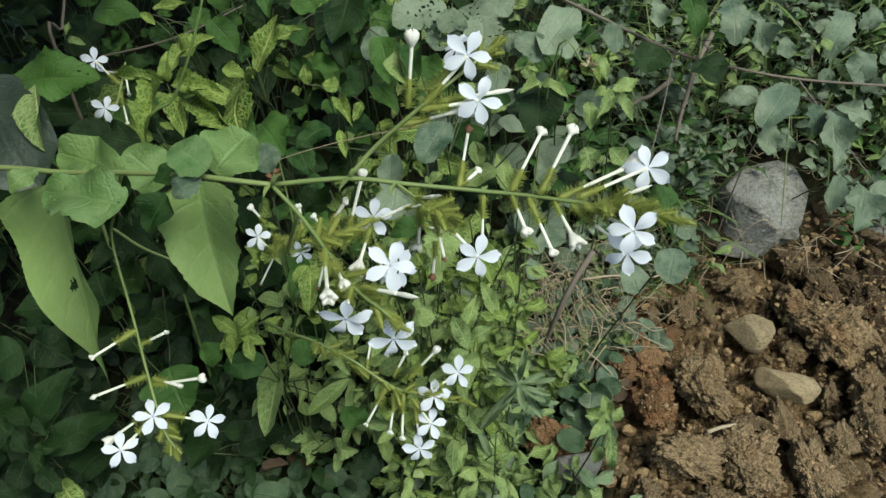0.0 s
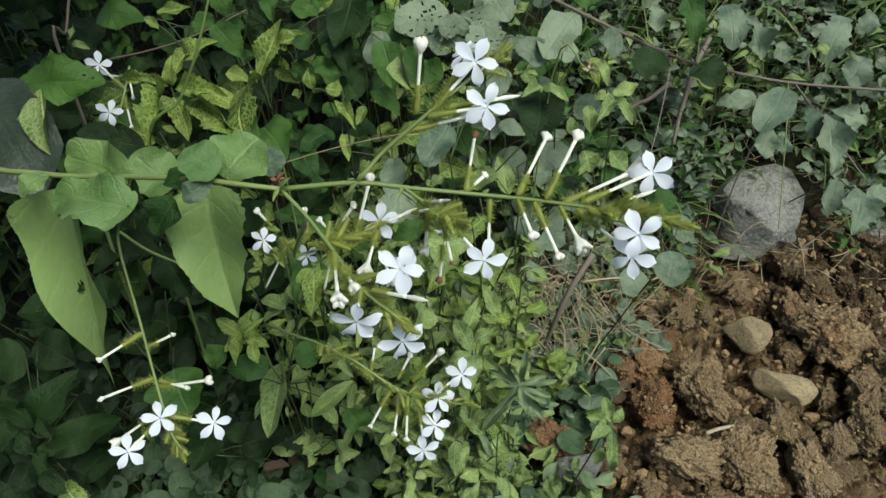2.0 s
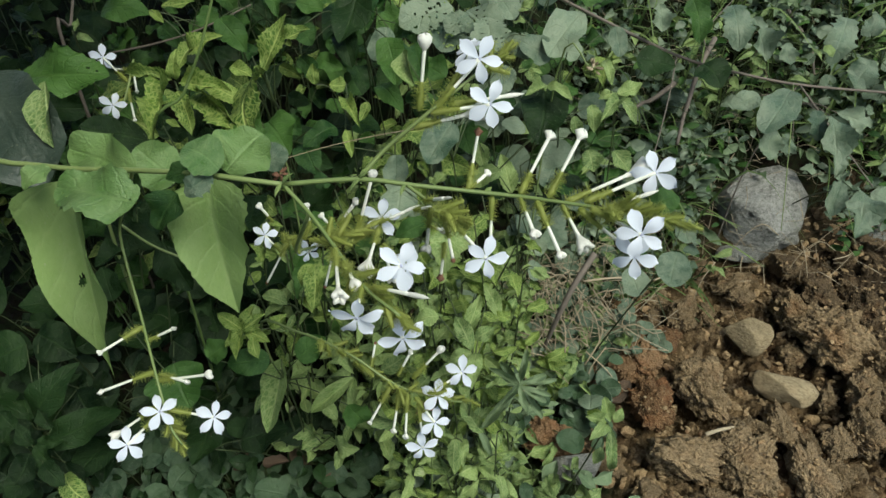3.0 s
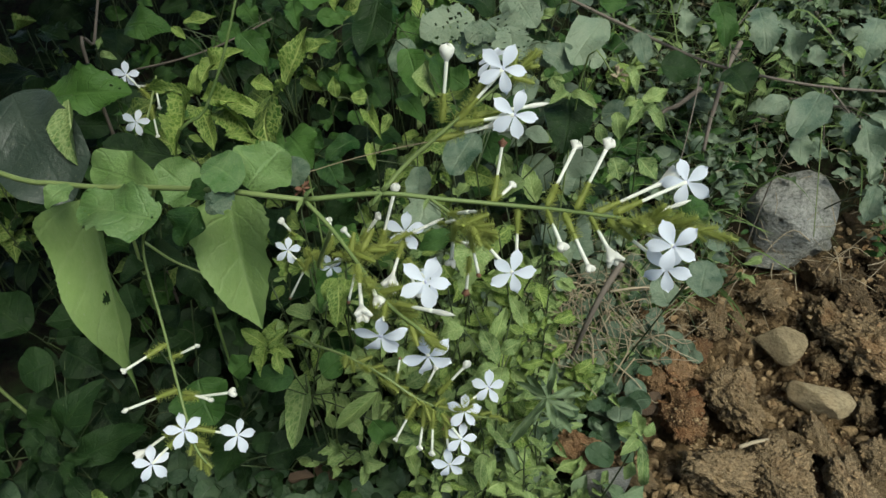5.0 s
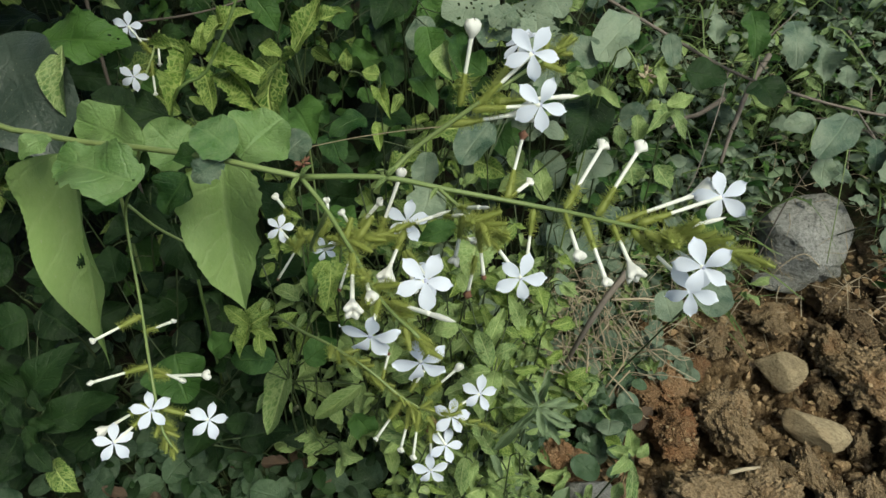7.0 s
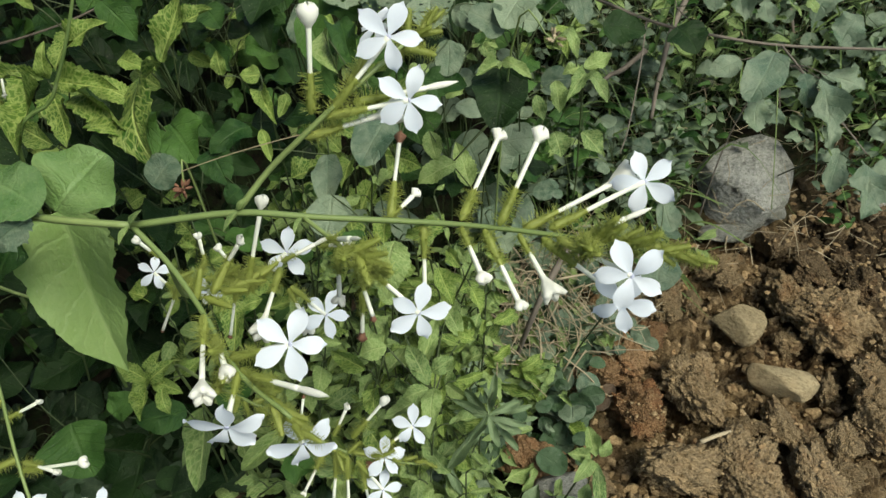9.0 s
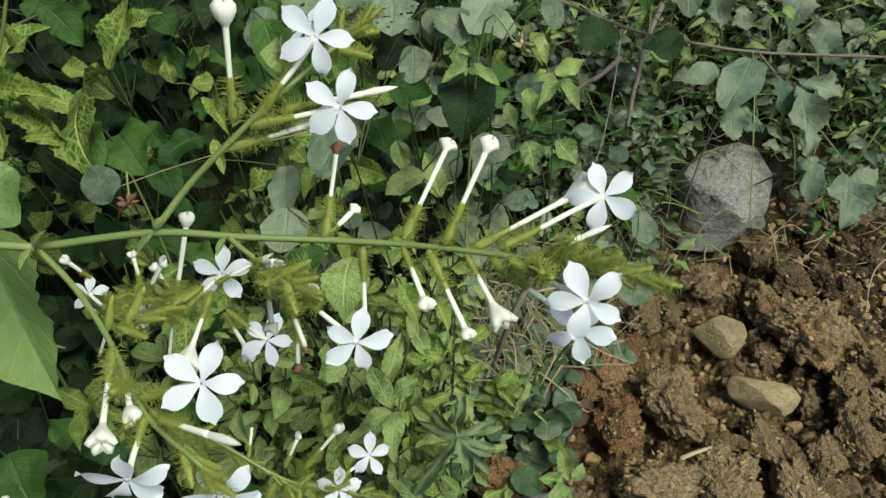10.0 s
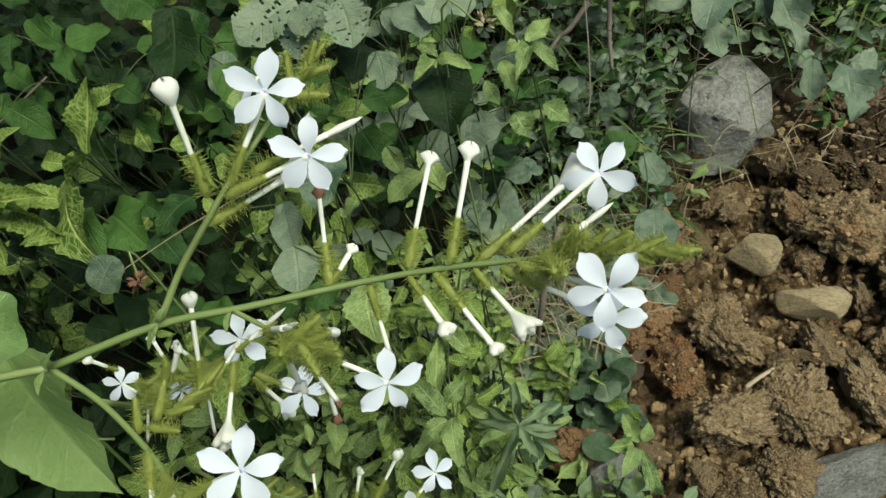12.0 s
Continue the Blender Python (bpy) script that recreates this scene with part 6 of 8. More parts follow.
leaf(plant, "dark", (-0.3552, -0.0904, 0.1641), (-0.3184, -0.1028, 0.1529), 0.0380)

plant = thing("broadleaf_weed", (-0.31, -0.17, -0.005), "small weed with pointed mid-green leaves", "weed", "broad-leaved weeds")
stems(plant, [
    ([(-0.31, -0.17, -0.005), (-0.3119, -0.1679, 0.0724), (-0.3132, -0.1898, 0.1498)], 0.001, 0.0006),
], "stalk", "stem")
stems(plant, [
    ([(-0.3129, -0.1854, 0.1343), (-0.3105, -0.1913, 0.1507), (-0.3078, -0.1927, 0.1597)], 0.00055, 0.0004),
    ([(-0.3129, -0.1854, 0.1343), (-0.3116, -0.1913, 0.1507), (-0.31, -0.1928, 0.1596)], 0.00055, 0.0004),
    ([(-0.3129, -0.1854, 0.1343), (-0.3095, -0.1959, 0.1528), (-0.3058, -0.2021, 0.1638)], 0.00055, 0.0004),
    ([(-0.3129, -0.1854, 0.1343), (-0.3038, -0.1979, 0.151), (-0.2943, -0.206, 0.1602)], 0.00055, 0.0004),
    ([(-0.3129, -0.1854, 0.1343), (-0.3219, -0.1847, 0.1504), (-0.3306, -0.1796, 0.159)], 0.00055, 0.0004),
    ([(-0.3129, -0.1854, 0.1343), (-0.3073, -0.1839, 0.1511), (-0.3014, -0.1779, 0.1605)], 0.00055, 0.0004),
    ([(-0.3129, -0.1854, 0.1343), (-0.2999, -0.1962, 0.14), (-0.2866, -0.2026, 0.1383)], 0.00055, 0.0004),
], "stalk", "stalk")
leaf(plant, "dark", (-0.3078, -0.1927, 0.1597), (-0.2882, -0.2057, 0.148), 0.0144)
leaf(plant, "dark", (-0.31, -0.1928, 0.1596), (-0.3229, -0.181, 0.1703), 0.0127)
leaf(plant, "dark", (-0.3114, -0.1865, 0.1528), (-0.2893, -0.1836, 0.1553), 0.0112)
leaf(plant, "dark", (-0.3058, -0.2021, 0.1638), (-0.3141, -0.2195, 0.1481), 0.0234)
leaf(plant, "dark", (-0.2943, -0.206, 0.1602), (-0.2753, -0.2172, 0.1502), 0.0167)
leaf(plant, "dark", (-0.3306, -0.1796, 0.159), (-0.3456, -0.1708, 0.1669), 0.0173)
leaf(plant, "dark", (-0.3014, -0.1779, 0.1605), (-0.3142, -0.1674, 0.17), 0.0104)
leaf(plant, "nettle", (-0.2866, -0.2026, 0.1383), (-0.2622, -0.217, 0.1253), 0.0207)

plant = thing("broadleaf_weed", (-0.2, -0.08, -0.005), "weed with a broad green leaf behind thin stems", "weed", "broad-leaved weeds")
stems(plant, [
    ([(-0.2, -0.08, -0.005), (-0.2018, -0.1067, 0.0995), (-0.2013, -0.1575, 0.2039)], 0.001, 0.0006),
], "stalk", "stem")
stems(plant, [
    ([(-0.2014, -0.1473, 0.183), (-0.1982, -0.1567, 0.2131), (-0.1951, -0.156, 0.2304)], 0.00055, 0.0004),
    ([(-0.2014, -0.1473, 0.183), (-0.2069, -0.1395, 0.2036), (-0.2124, -0.1215, 0.2113)], 0.00055, 0.0004),
    ([(-0.2014, -0.1473, 0.183), (-0.2282, -0.1354, 0.2198), (-0.255, -0.1133, 0.2437)], 0.00055, 0.0004),
], "stalk", "stalk")
leaf(plant, "oval", (-0.1951, -0.156, 0.2304), (-0.1796, -0.1791, 0.2096), 0.0443)
leaf(plant, "dark", (-0.2124, -0.1215, 0.2113), (-0.1934, -0.1302, 0.2034), 0.0259)
leaf(plant, "dark", (-0.255, -0.1133, 0.2437), (-0.2664, -0.0948, 0.2604), 0.0251)

plant = thing("grey_leaf_weed", (0.43, 0.33, 0.025), "weed with dusty grey-green lobed leaves above the soil", "weed", "grey-green weeds")
stems(plant, [
    ([(0.43, 0.33, 0.025), (0.3968, 0.2162, 0.1393), (0.3585, 0.0785, 0.2535)], 0.001, 0.0006),
], "stalk", "stem")
stems(plant, [
    ([(0.3661, 0.106, 0.2306), (0.3538, 0.07, 0.2544), (0.3491, 0.0615, 0.2633)], 0.00055, 0.0004),
    ([(0.3661, 0.106, 0.2306), (0.359, 0.0739, 0.2516), (0.3596, 0.0693, 0.2578)], 0.00055, 0.0004),
    ([(0.3661, 0.106, 0.2306), (0.3558, 0.0923, 0.2432), (0.353, 0.1062, 0.2409)], 0.00055, 0.0004),
], "stalk", "stalk")
leaf(plant, "lobed", (0.3491, 0.0615, 0.2633), (0.3333, 0.017, 0.2483), 0.0323)
leaf(plant, "lobed", (0.3596, 0.0693, 0.2578), (0.3766, 0.0626, 0.2518), 0.0252)
leaf(plant, "disc", (0.353, 0.1062, 0.2409), (0.3428, 0.0813, 0.2185), 0.0192)

plant = thing("grey_leaf_weed", (0.33, 0.27, 0.0019), "weed with dusty grey-green lobed leaves above the soil", "weed", "grey-green weeds")
stems(plant, [
    ([(0.33, 0.27, 0.0019), (0.3355, 0.2789, 0.1234), (0.3487, 0.2637, 0.2449)], 0.001, 0.0006),
], "twig", "stem")
stems(plant, [
    ([(0.346, 0.2667, 0.2206), (0.3382, 0.2455, 0.2495), (0.3277, 0.2272, 0.2622)], 0.00055, 0.0004),
    ([(0.346, 0.2667, 0.2206), (0.3286, 0.2268, 0.239), (0.3085, 0.1899, 0.2411)], 0.00055, 0.0004),
    ([(0.346, 0.2667, 0.2206), (0.3424, 0.2298, 0.2291), (0.3362, 0.1959, 0.2214)], 0.00055, 0.0004),
    ([(0.346, 0.2667, 0.2206), (0.3277, 0.2553, 0.2395), (0.3067, 0.2468, 0.2422)], 0.00055, 0.0004),
    ([(0.346, 0.2667, 0.2206), (0.3533, 0.2424, 0.2405), (0.358, 0.2212, 0.2442)], 0.00055, 0.0004),
    ([(0.346, 0.2667, 0.2206), (0.3614, 0.2405, 0.2388), (0.3742, 0.2174, 0.2408)], 0.00055, 0.0004),
    ([(0.346, 0.2667, 0.2206), (0.3692, 0.2501, 0.2349), (0.3897, 0.2365, 0.2329)], 0.00055, 0.0004),
], "twig", "stalk")
leaf(plant, "disc", (0.3277, 0.2272, 0.2622), (0.2933, 0.1691, 0.2474), 0.0378, 10)
leaf(plant, "lobed", (0.3085, 0.1899, 0.2411), (0.3069, 0.1639, 0.2177), 0.0254)
leaf(plant, "lobed", (0.3362, 0.1959, 0.2214), (0.3251, 0.1866, 0.213), 0.0236)
leaf(plant, "disc", (0.3067, 0.2468, 0.2422), (0.2776, 0.2365, 0.2329), 0.0242)
leaf(plant, "lobed", (0.358, 0.2212, 0.2442), (0.3619, 0.197, 0.2224), 0.0236)
leaf(plant, "lobed", (0.3742, 0.2174, 0.2408), (0.3764, 0.1615, 0.203), 0.0317)
leaf(plant, "lobed", (0.3897, 0.2365, 0.2329), (0.4252, 0.2266, 0.224), 0.0242)

plant = thing("grey_leaf_weed", (0.31, 0.36, 0.041), "weed with dusty grey-green lobed leaves above the soil", "weed", "grey-green weeds")
stems(plant, [
    ([(0.31, 0.36, 0.041), (0.311, 0.3654, 0.1553), (0.3017, 0.3467, 0.2695)], 0.001, 0.0006),
], "stalk", "stem")
stems(plant, [
    ([(0.3036, 0.3505, 0.2467), (0.2934, 0.3517, 0.2763), (0.285, 0.3567, 0.2911)], 0.00055, 0.0004),
    ([(0.3036, 0.3505, 0.2467), (0.3062, 0.3473, 0.2723), (0.3106, 0.3479, 0.2831)], 0.00055, 0.0004),
    ([(0.3036, 0.3505, 0.2467), (0.2791, 0.3256, 0.2528), (0.2565, 0.3045, 0.244)], 0.00055, 0.0004),
    ([(0.3036, 0.3505, 0.2467), (0.2712, 0.3534, 0.2778), (0.2406, 0.3601, 0.2941)], 0.00055, 0.0004),
    ([(0.3036, 0.3505, 0.2467), (0.2523, 0.3503, 0.275), (0.2029, 0.3539, 0.2885)], 0.00055, 0.0004),
    ([(0.3036, 0.3505, 0.2467), (0.2395, 0.3167, 0.2573), (0.1772, 0.2867, 0.2531)], 0.00055, 0.0004),
], "stalk", "stalk")
leaf(plant, "lobed", (0.285, 0.3567, 0.2911), (0.2916, 0.3083, 0.26), 0.0416)
leaf(plant, "lobed", (0.3106, 0.3479, 0.2831), (0.325, 0.3095, 0.2486), 0.0279)
leaf(plant, "dark", (0.2565, 0.3045, 0.244), (0.2748, 0.2761, 0.231), 0.0442)
leaf(plant, "oval", (0.2406, 0.3601, 0.2941), (0.2505, 0.3213, 0.2592), 0.0317)
leaf(plant, "lobed", (0.2029, 0.3539, 0.2885), (0.2076, 0.3295, 0.2665), 0.0254)
leaf(plant, "dark", (0.1772, 0.2867, 0.2531), (0.2206, 0.2836, 0.2503), 0.0372)

plant = thing("grey_leaf_weed", (0.44, 0.4, 0.0654), "weed with dusty grey-green lobed leaves above the soil", "weed", "grey-green weeds")
stems(plant, [
    ([(0.44, 0.4, 0.0654), (0.4324, 0.405, 0.1538), (0.4374, 0.386, 0.2423)], 0.001, 0.0006),
], "stalk", "stem")
stems(plant, [
    ([(0.4364, 0.3898, 0.2246), (0.4342, 0.3872, 0.2518), (0.431, 0.3884, 0.2694)], 0.00055, 0.0004),
    ([(0.4364, 0.3898, 0.2246), (0.4425, 0.3799, 0.2453), (0.4477, 0.3738, 0.2563)], 0.00055, 0.0004),
    ([(0.4364, 0.3898, 0.2246), (0.4044, 0.3835, 0.236), (0.3713, 0.381, 0.2377)], 0.00055, 0.0004),
    ([(0.4364, 0.3898, 0.2246), (0.4606, 0.3865, 0.2262), (0.4838, 0.387, 0.2181)], 0.00055, 0.0004),
    ([(0.4364, 0.3898, 0.2246), (0.4176, 0.3652, 0.2445), (0.3978, 0.3443, 0.2548)], 0.00055, 0.0004),
], "stalk", "stalk")
leaf(plant, "lobed", (0.431, 0.3884, 0.2694), (0.4091, 0.3361, 0.2349), 0.0396)
leaf(plant, "lobed", (0.4477, 0.3738, 0.2563), (0.4729, 0.3899, 0.2708), 0.0265)
leaf(plant, "lobed", (0.3713, 0.381, 0.2377), (0.3756, 0.3605, 0.2193), 0.0244)
leaf(plant, "lobed", (0.4838, 0.387, 0.2181), (0.4613, 0.36, 0.1938), 0.0415)
leaf(plant, "fresh", (0.3978, 0.3443, 0.2548), (0.4077, 0.3348, 0.2463), 0.0132)

plant = thing("creeper", (0.15, 0.06, -0.005), "creeper with a round grey-green leaf at the soil edge", "creeper", "round-leaved creepers")
stems(plant, [
    ([(0.15, 0.06, -0.005), (0.1707, 0.0292, 0.1275), (0.1768, -0.0256, 0.2601)], 0.001, 0.0006),
], "stalk", "stem")
stems(plant, [
    ([(0.1755, -0.0146, 0.2336), (0.1743, -0.0052, 0.2055), (0.1719, 0.0152, 0.1589)], 0.00055, 0.0004),
    ([(0.1755, -0.0146, 0.2336), (0.1775, 0.0265, 0.2341), (0.1783, 0.0786, 0.216)], 0.00055, 0.0004),
    ([(0.1755, -0.0146, 0.2336), (0.1943, 0.0314, 0.2259), (0.2118, 0.0884, 0.1998)], 0.00055, 0.0004),
], "stalk", "stalk")
leaf(plant, "disc", (0.1758, -0.0313, 0.2624), (0.1691, -0.0573, 0.2491), 0.0286)
leaf(plant, "disc", (0.1719, 0.0152, 0.1589), (0.1602, 0.0342, 0.1761), 0.0267)
leaf(plant, "oval", (0.1783, 0.0786, 0.216), (0.204, 0.0857, 0.2225), 0.0267)
leaf(plant, "disc", (0.2118, 0.0884, 0.1998), (0.2194, 0.0684, 0.1818), 0.0219)

plant = thing("broadleaf_weed", (-0.19, 0.2, -0.005), "broad-leaved weed with smooth dull green oval leaves", "weed", "broad-leaved weeds")
stems(plant, [
    ([(-0.19, 0.2, -0.005), (-0.1833, 0.1534, 0.2014), (-0.1602, 0.0828, 0.4078)], 0.001, 0.0006),
], "stalk", "stem")
stems(plant, [
    ([(-0.1648, 0.0969, 0.3665), (-0.1575, 0.0784, 0.406), (-0.1549, 0.0739, 0.4123)], 0.00055, 0.0004),
    ([(-0.1648, 0.0969, 0.3665), (-0.1564, 0.0784, 0.4061), (-0.1527, 0.0741, 0.4124)], 0.00055, 0.0004),
    ([(-0.1648, 0.0969, 0.3665), (-0.1584, 0.0777, 0.4055), (-0.1567, 0.0727, 0.4112)], 0.00055, 0.0004),
    ([(-0.1648, 0.0969, 0.3665), (-0.178, 0.068, 0.3967), (-0.1959, 0.0532, 0.3936)], 0.00055, 0.0004),
    ([(-0.1648, 0.0969, 0.3665), (-0.1722, 0.084, 0.4111), (-0.1842, 0.0853, 0.4225)], 0.00055, 0.0004),
], "stalk", "stalk")
leaf(plant, "oval", (-0.1549, 0.0739, 0.4123), (-0.1818, 0.1087, 0.4186), 0.0204)
leaf(plant, "oval", (-0.1527, 0.0741, 0.4124), (-0.1284, 0.0854, 0.4101), 0.0195)
leaf(plant, "oval", (-0.1567, 0.0727, 0.4112), (-0.1471, 0.0471, 0.4007), 0.0158)
leaf(plant, "oval", (-0.1959, 0.0532, 0.3936), (-0.1714, 0.0343, 0.3766), 0.0220)
leaf(plant, "oval", (-0.1842, 0.0853, 0.4225), (-0.1896, 0.0678, 0.4068), 0.0166)

plant = thing("broadleaf_weed", (-0.12, 0.2, -0.005), "broad-leaved weed with smooth dull green oval leaves", "weed", "broad-leaved weeds")
stems(plant, [
    ([(-0.12, 0.2, -0.005), (-0.1017, 0.1783, 0.1925), (-0.1012, 0.1326, 0.3899)], 0.001, 0.0006),
], "stalk", "stem")
stems(plant, [
    ([(-0.1013, 0.1417, 0.3504), (-0.099, 0.1241, 0.3908), (-0.0968, 0.1157, 0.3998)], 0.00055, 0.0004),
    ([(-0.1013, 0.1417, 0.3504), (-0.1059, 0.1145, 0.376), (-0.1106, 0.0965, 0.37)], 0.00055, 0.0004),
    ([(-0.1013, 0.1417, 0.3504), (-0.1219, 0.1092, 0.3774), (-0.1426, 0.0858, 0.3729)], 0.00055, 0.0004),
    ([(-0.1013, 0.1417, 0.3504), (-0.118, 0.1342, 0.3999), (-0.1348, 0.1358, 0.4179)], 0.00055, 0.0004),
    ([(-0.1013, 0.1417, 0.3504), (-0.1227, 0.1085, 0.3642), (-0.1443, 0.0844, 0.3466)], 0.00055, 0.0004),
    ([(-0.1013, 0.1417, 0.3504), (-0.085, 0.1108, 0.3789), (-0.0688, 0.089, 0.3758)], 0.00055, 0.0004),
], "stalk", "stalk")
leaf(plant, "dark", (-0.0968, 0.1157, 0.3998), (-0.1043, 0.0599, 0.3747), 0.0337)
leaf(plant, "dark", (-0.1106, 0.0965, 0.37), (-0.0961, 0.063, 0.3523), 0.0219)
leaf(plant, "oval", (-0.1426, 0.0858, 0.3729), (-0.1306, 0.0751, 0.3632), 0.0217)
leaf(plant, "oval", (-0.1348, 0.1358, 0.4179), (-0.1035, 0.1127, 0.3971), 0.0398)
leaf(plant, "oval", (-0.1443, 0.0844, 0.3466), (-0.1213, 0.0624, 0.3393), 0.0134, 20)
leaf(plant, "disc", (-0.0688, 0.089, 0.3758), (-0.0791, 0.0683, 0.3571), 0.0217)

plant = thing("broadleaf_weed", (-0.15, 0.05, -0.005), "broad-leaved weed with smooth dull green oval leaves", "weed", "broad-leaved weeds")
stems(plant, [
    ([(-0.15, 0.05, -0.005), (-0.1566, 0.0321, 0.166), (-0.1443, -0.0097, 0.337)], 0.001, 0.0006),
], "stalk", "stem")
stems(plant, [
    ([(-0.1468, -0.0014, 0.3028), (-0.1484, -0.0037, 0.3322), (-0.1525, 0.0024, 0.3353)], 0.00055, 0.0004),
    ([(-0.1468, -0.0014, 0.3028), (-0.1542, -0.0047, 0.3375), (-0.1642, 0.0004, 0.3461)], 0.00055, 0.0004),
    ([(-0.1468, -0.0014, 0.3028), (-0.1572, -0.0028, 0.3392), (-0.1701, 0.004, 0.3494)], 0.00055, 0.0004),
    ([(-0.1468, -0.0014, 0.3028), (-0.1794, 0.0026, 0.3315), (-0.2144, 0.0149, 0.3341)], 0.00055, 0.0004),
    ([(-0.1468, -0.0014, 0.3028), (-0.1464, 0.0103, 0.3259), (-0.1485, 0.0303, 0.3229)], 0.00055, 0.0004),
    ([(-0.1468, -0.0014, 0.3028), (-0.1185, -0.0155, 0.3403), (-0.0927, -0.0212, 0.3517)], 0.00055, 0.0004),
    ([(-0.1468, -0.0014, 0.3028), (-0.1303, -0.0208, 0.3356), (-0.1162, -0.0318, 0.3421)], 0.00055, 0.0004),
    ([(-0.1468, -0.0014, 0.3028), (-0.118, -0.0366, 0.3338), (-0.0916, -0.0635, 0.3387)], 0.00055, 0.0004),
    ([(-0.1468, -0.0014, 0.3028), (-0.0979, -0.0068, 0.3231), (-0.0514, -0.0039, 0.3172)], 0.00055, 0.0004),
], "stalk", "stalk")
leaf(plant, "oval", (-0.1525, 0.0024, 0.3353), (-0.1271, -0.0309, 0.3305), 0.0366)
leaf(plant, "oval", (-0.1642, 0.0004, 0.3461), (-0.1486, -0.0383, 0.3363), 0.0195)
leaf(plant, "nettle", (-0.1701, 0.004, 0.3494), (-0.203, 0.0126, 0.3571), 0.0160)
leaf(plant, "dark", (-0.2144, 0.0149, 0.3341), (-0.2122, -0.0018, 0.3191), 0.0208)
leaf(plant, "oval", (-0.1485, 0.0303, 0.3229), (-0.1329, 0.019, 0.3127), 0.0181)
leaf(plant, "oval", (-0.0927, -0.0212, 0.3517), (-0.1131, -0.0414, 0.3461), 0.0189, 10)
leaf(plant, "oval", (-0.1162, -0.0318, 0.3421), (-0.1012, -0.0556, 0.3333), 0.0220)
leaf(plant, "oval", (-0.0916, -0.0635, 0.3387), (-0.0998, -0.0691, 0.3336), 0.0152)
leaf(plant, "disc", (-0.0514, -0.0039, 0.3172), (-0.0476, -0.0414, 0.3085), 0.0204)

plant = thing("grey_leaf_weed", (0.03, 0.16, -0.005), "weed with pitted grey-green lobed leaves", "weed", "grey-green weeds")
stems(plant, [
    ([(0.03, 0.16, -0.005), (0.0293, 0.1391, 0.1877), (0.009, 0.0942, 0.3805)], 0.001, 0.0006),
], "stalk", "stem")
stems(plant, [
    ([(0.013, 0.1032, 0.3419), (0.0028, 0.0924, 0.3811), (-0.0034, 0.0906, 0.3897)], 0.00055, 0.0004),
    ([(0.013, 0.1032, 0.3419), (0.0102, 0.0924, 0.3811), (0.0115, 0.0906, 0.3897)], 0.00055, 0.0004),
    ([(0.013, 0.1032, 0.3419), (0.0308, 0.1091, 0.3648), (0.0527, 0.124, 0.3571)], 0.00055, 0.0004),
    ([(0.013, 0.1032, 0.3419), (0.0129, 0.0934, 0.3632), (0.0168, 0.0926, 0.354)], 0.00055, 0.0004),
    ([(0.013, 0.1032, 0.3419), (0.0217, 0.0903, 0.3604), (0.0344, 0.0864, 0.3483)], 0.00055, 0.0004),
], "stalk", "stalk")
leaf(plant, "pitted", (-0.0034, 0.0906, 0.3897), (-0.0216, 0.0802, 0.3803), 0.0213)
leaf(plant, "pitted", (0.0115, 0.0906, 0.3897), (0.0139, 0.0582, 0.3731), 0.0316)
leaf(plant, "pitted", (0.0527, 0.124, 0.3571), (0.0365, 0.1118, 0.3462), 0.0274)
leaf(plant, "dark", (0.0168, 0.0926, 0.354), (0.0059, 0.0661, 0.3426), 0.0298)
leaf(plant, "pitted", (0.0344, 0.0864, 0.3483), (0.0304, 0.074, 0.3372), 0.0128)


# ---- twigs, roots and seed heads ----

stick = thing("twig", (0.0208, 0.3775, 0.3097), "long thin brown dead twig caught in the weeds", "twig", "dead twigs")
stems(stick, [
    ([(0.0208, 0.3775, 0.3097), (0.1295, 0.3595, 0.2685), (0.2362, 0.3412, 0.232), (0.3067, 0.3332, 0.2197), (0.3817, 0.3327, 0.2093), (0.4902, 0.3409, 0.2016), (0.6398, 0.3732, 0.1806)], 0.0021, 0.0014),
    ([(0.2338, 0.3384, 0.2319), (0.2194, 0.2716, 0.2144), (0.2036, 0.2114, 0.1852), (0.1916, 0.1781, 0.1803)], 0.0008, 0.0005),
    ([(0.3815, 0.3288, 0.2108), (0.3939, 0.2877, 0.2038), (0.4253, 0.2449, 0.1778), (0.4588, 0.2252, 0.1475)], 0.0012, 0.0007),
    ([(0.3002, 0.3339, 0.2204), (0.2711, 0.3799, 0.2368), (0.3152, 0.4419, 0.2675)], 0.0008, 0.0006),
], "twig", "branch")

stick = thing("twig", (0.4053, 0.5624, 0.2256), "dry upright grey stick among weeds", "twig", "dead twigs")
stems(stick, [
    ([(0.4053, 0.5624, 0.2256), (0.426, 0.5211, 0.201), (0.4459, 0.4865, 0.1824), (0.4532, 0.4548, 0.1539)], 0.0028, 0.0018),
], "twig", "branch")

stick = thing("root", (0.3012, 0.434, 0.2103), "bare woody root on the ground", "root", "bare roots")
stems(stick, [
    ([(0.3012, 0.434, 0.2103), (0.2777, 0.3857, 0.1919), (0.2655, 0.348, 0.1654), (0.2598, 0.3313, 0.1554), (0.2514, 0.2967, 0.1368)], 0.0036, 0.0022),
], "twig", "branch")

stick = thing("root", (0.2399, 0.3372, 0.1983), "bare woody root on the ground", "root", "bare roots")
stems(stick, [
    ([(0.2399, 0.3372, 0.1983), (0.214, 0.3207, 0.1834), (0.2016, 0.3194, 0.1772), (0.1847, 0.3051, 0.1694)], 0.0032, 0.002),
], "twig", "branch")

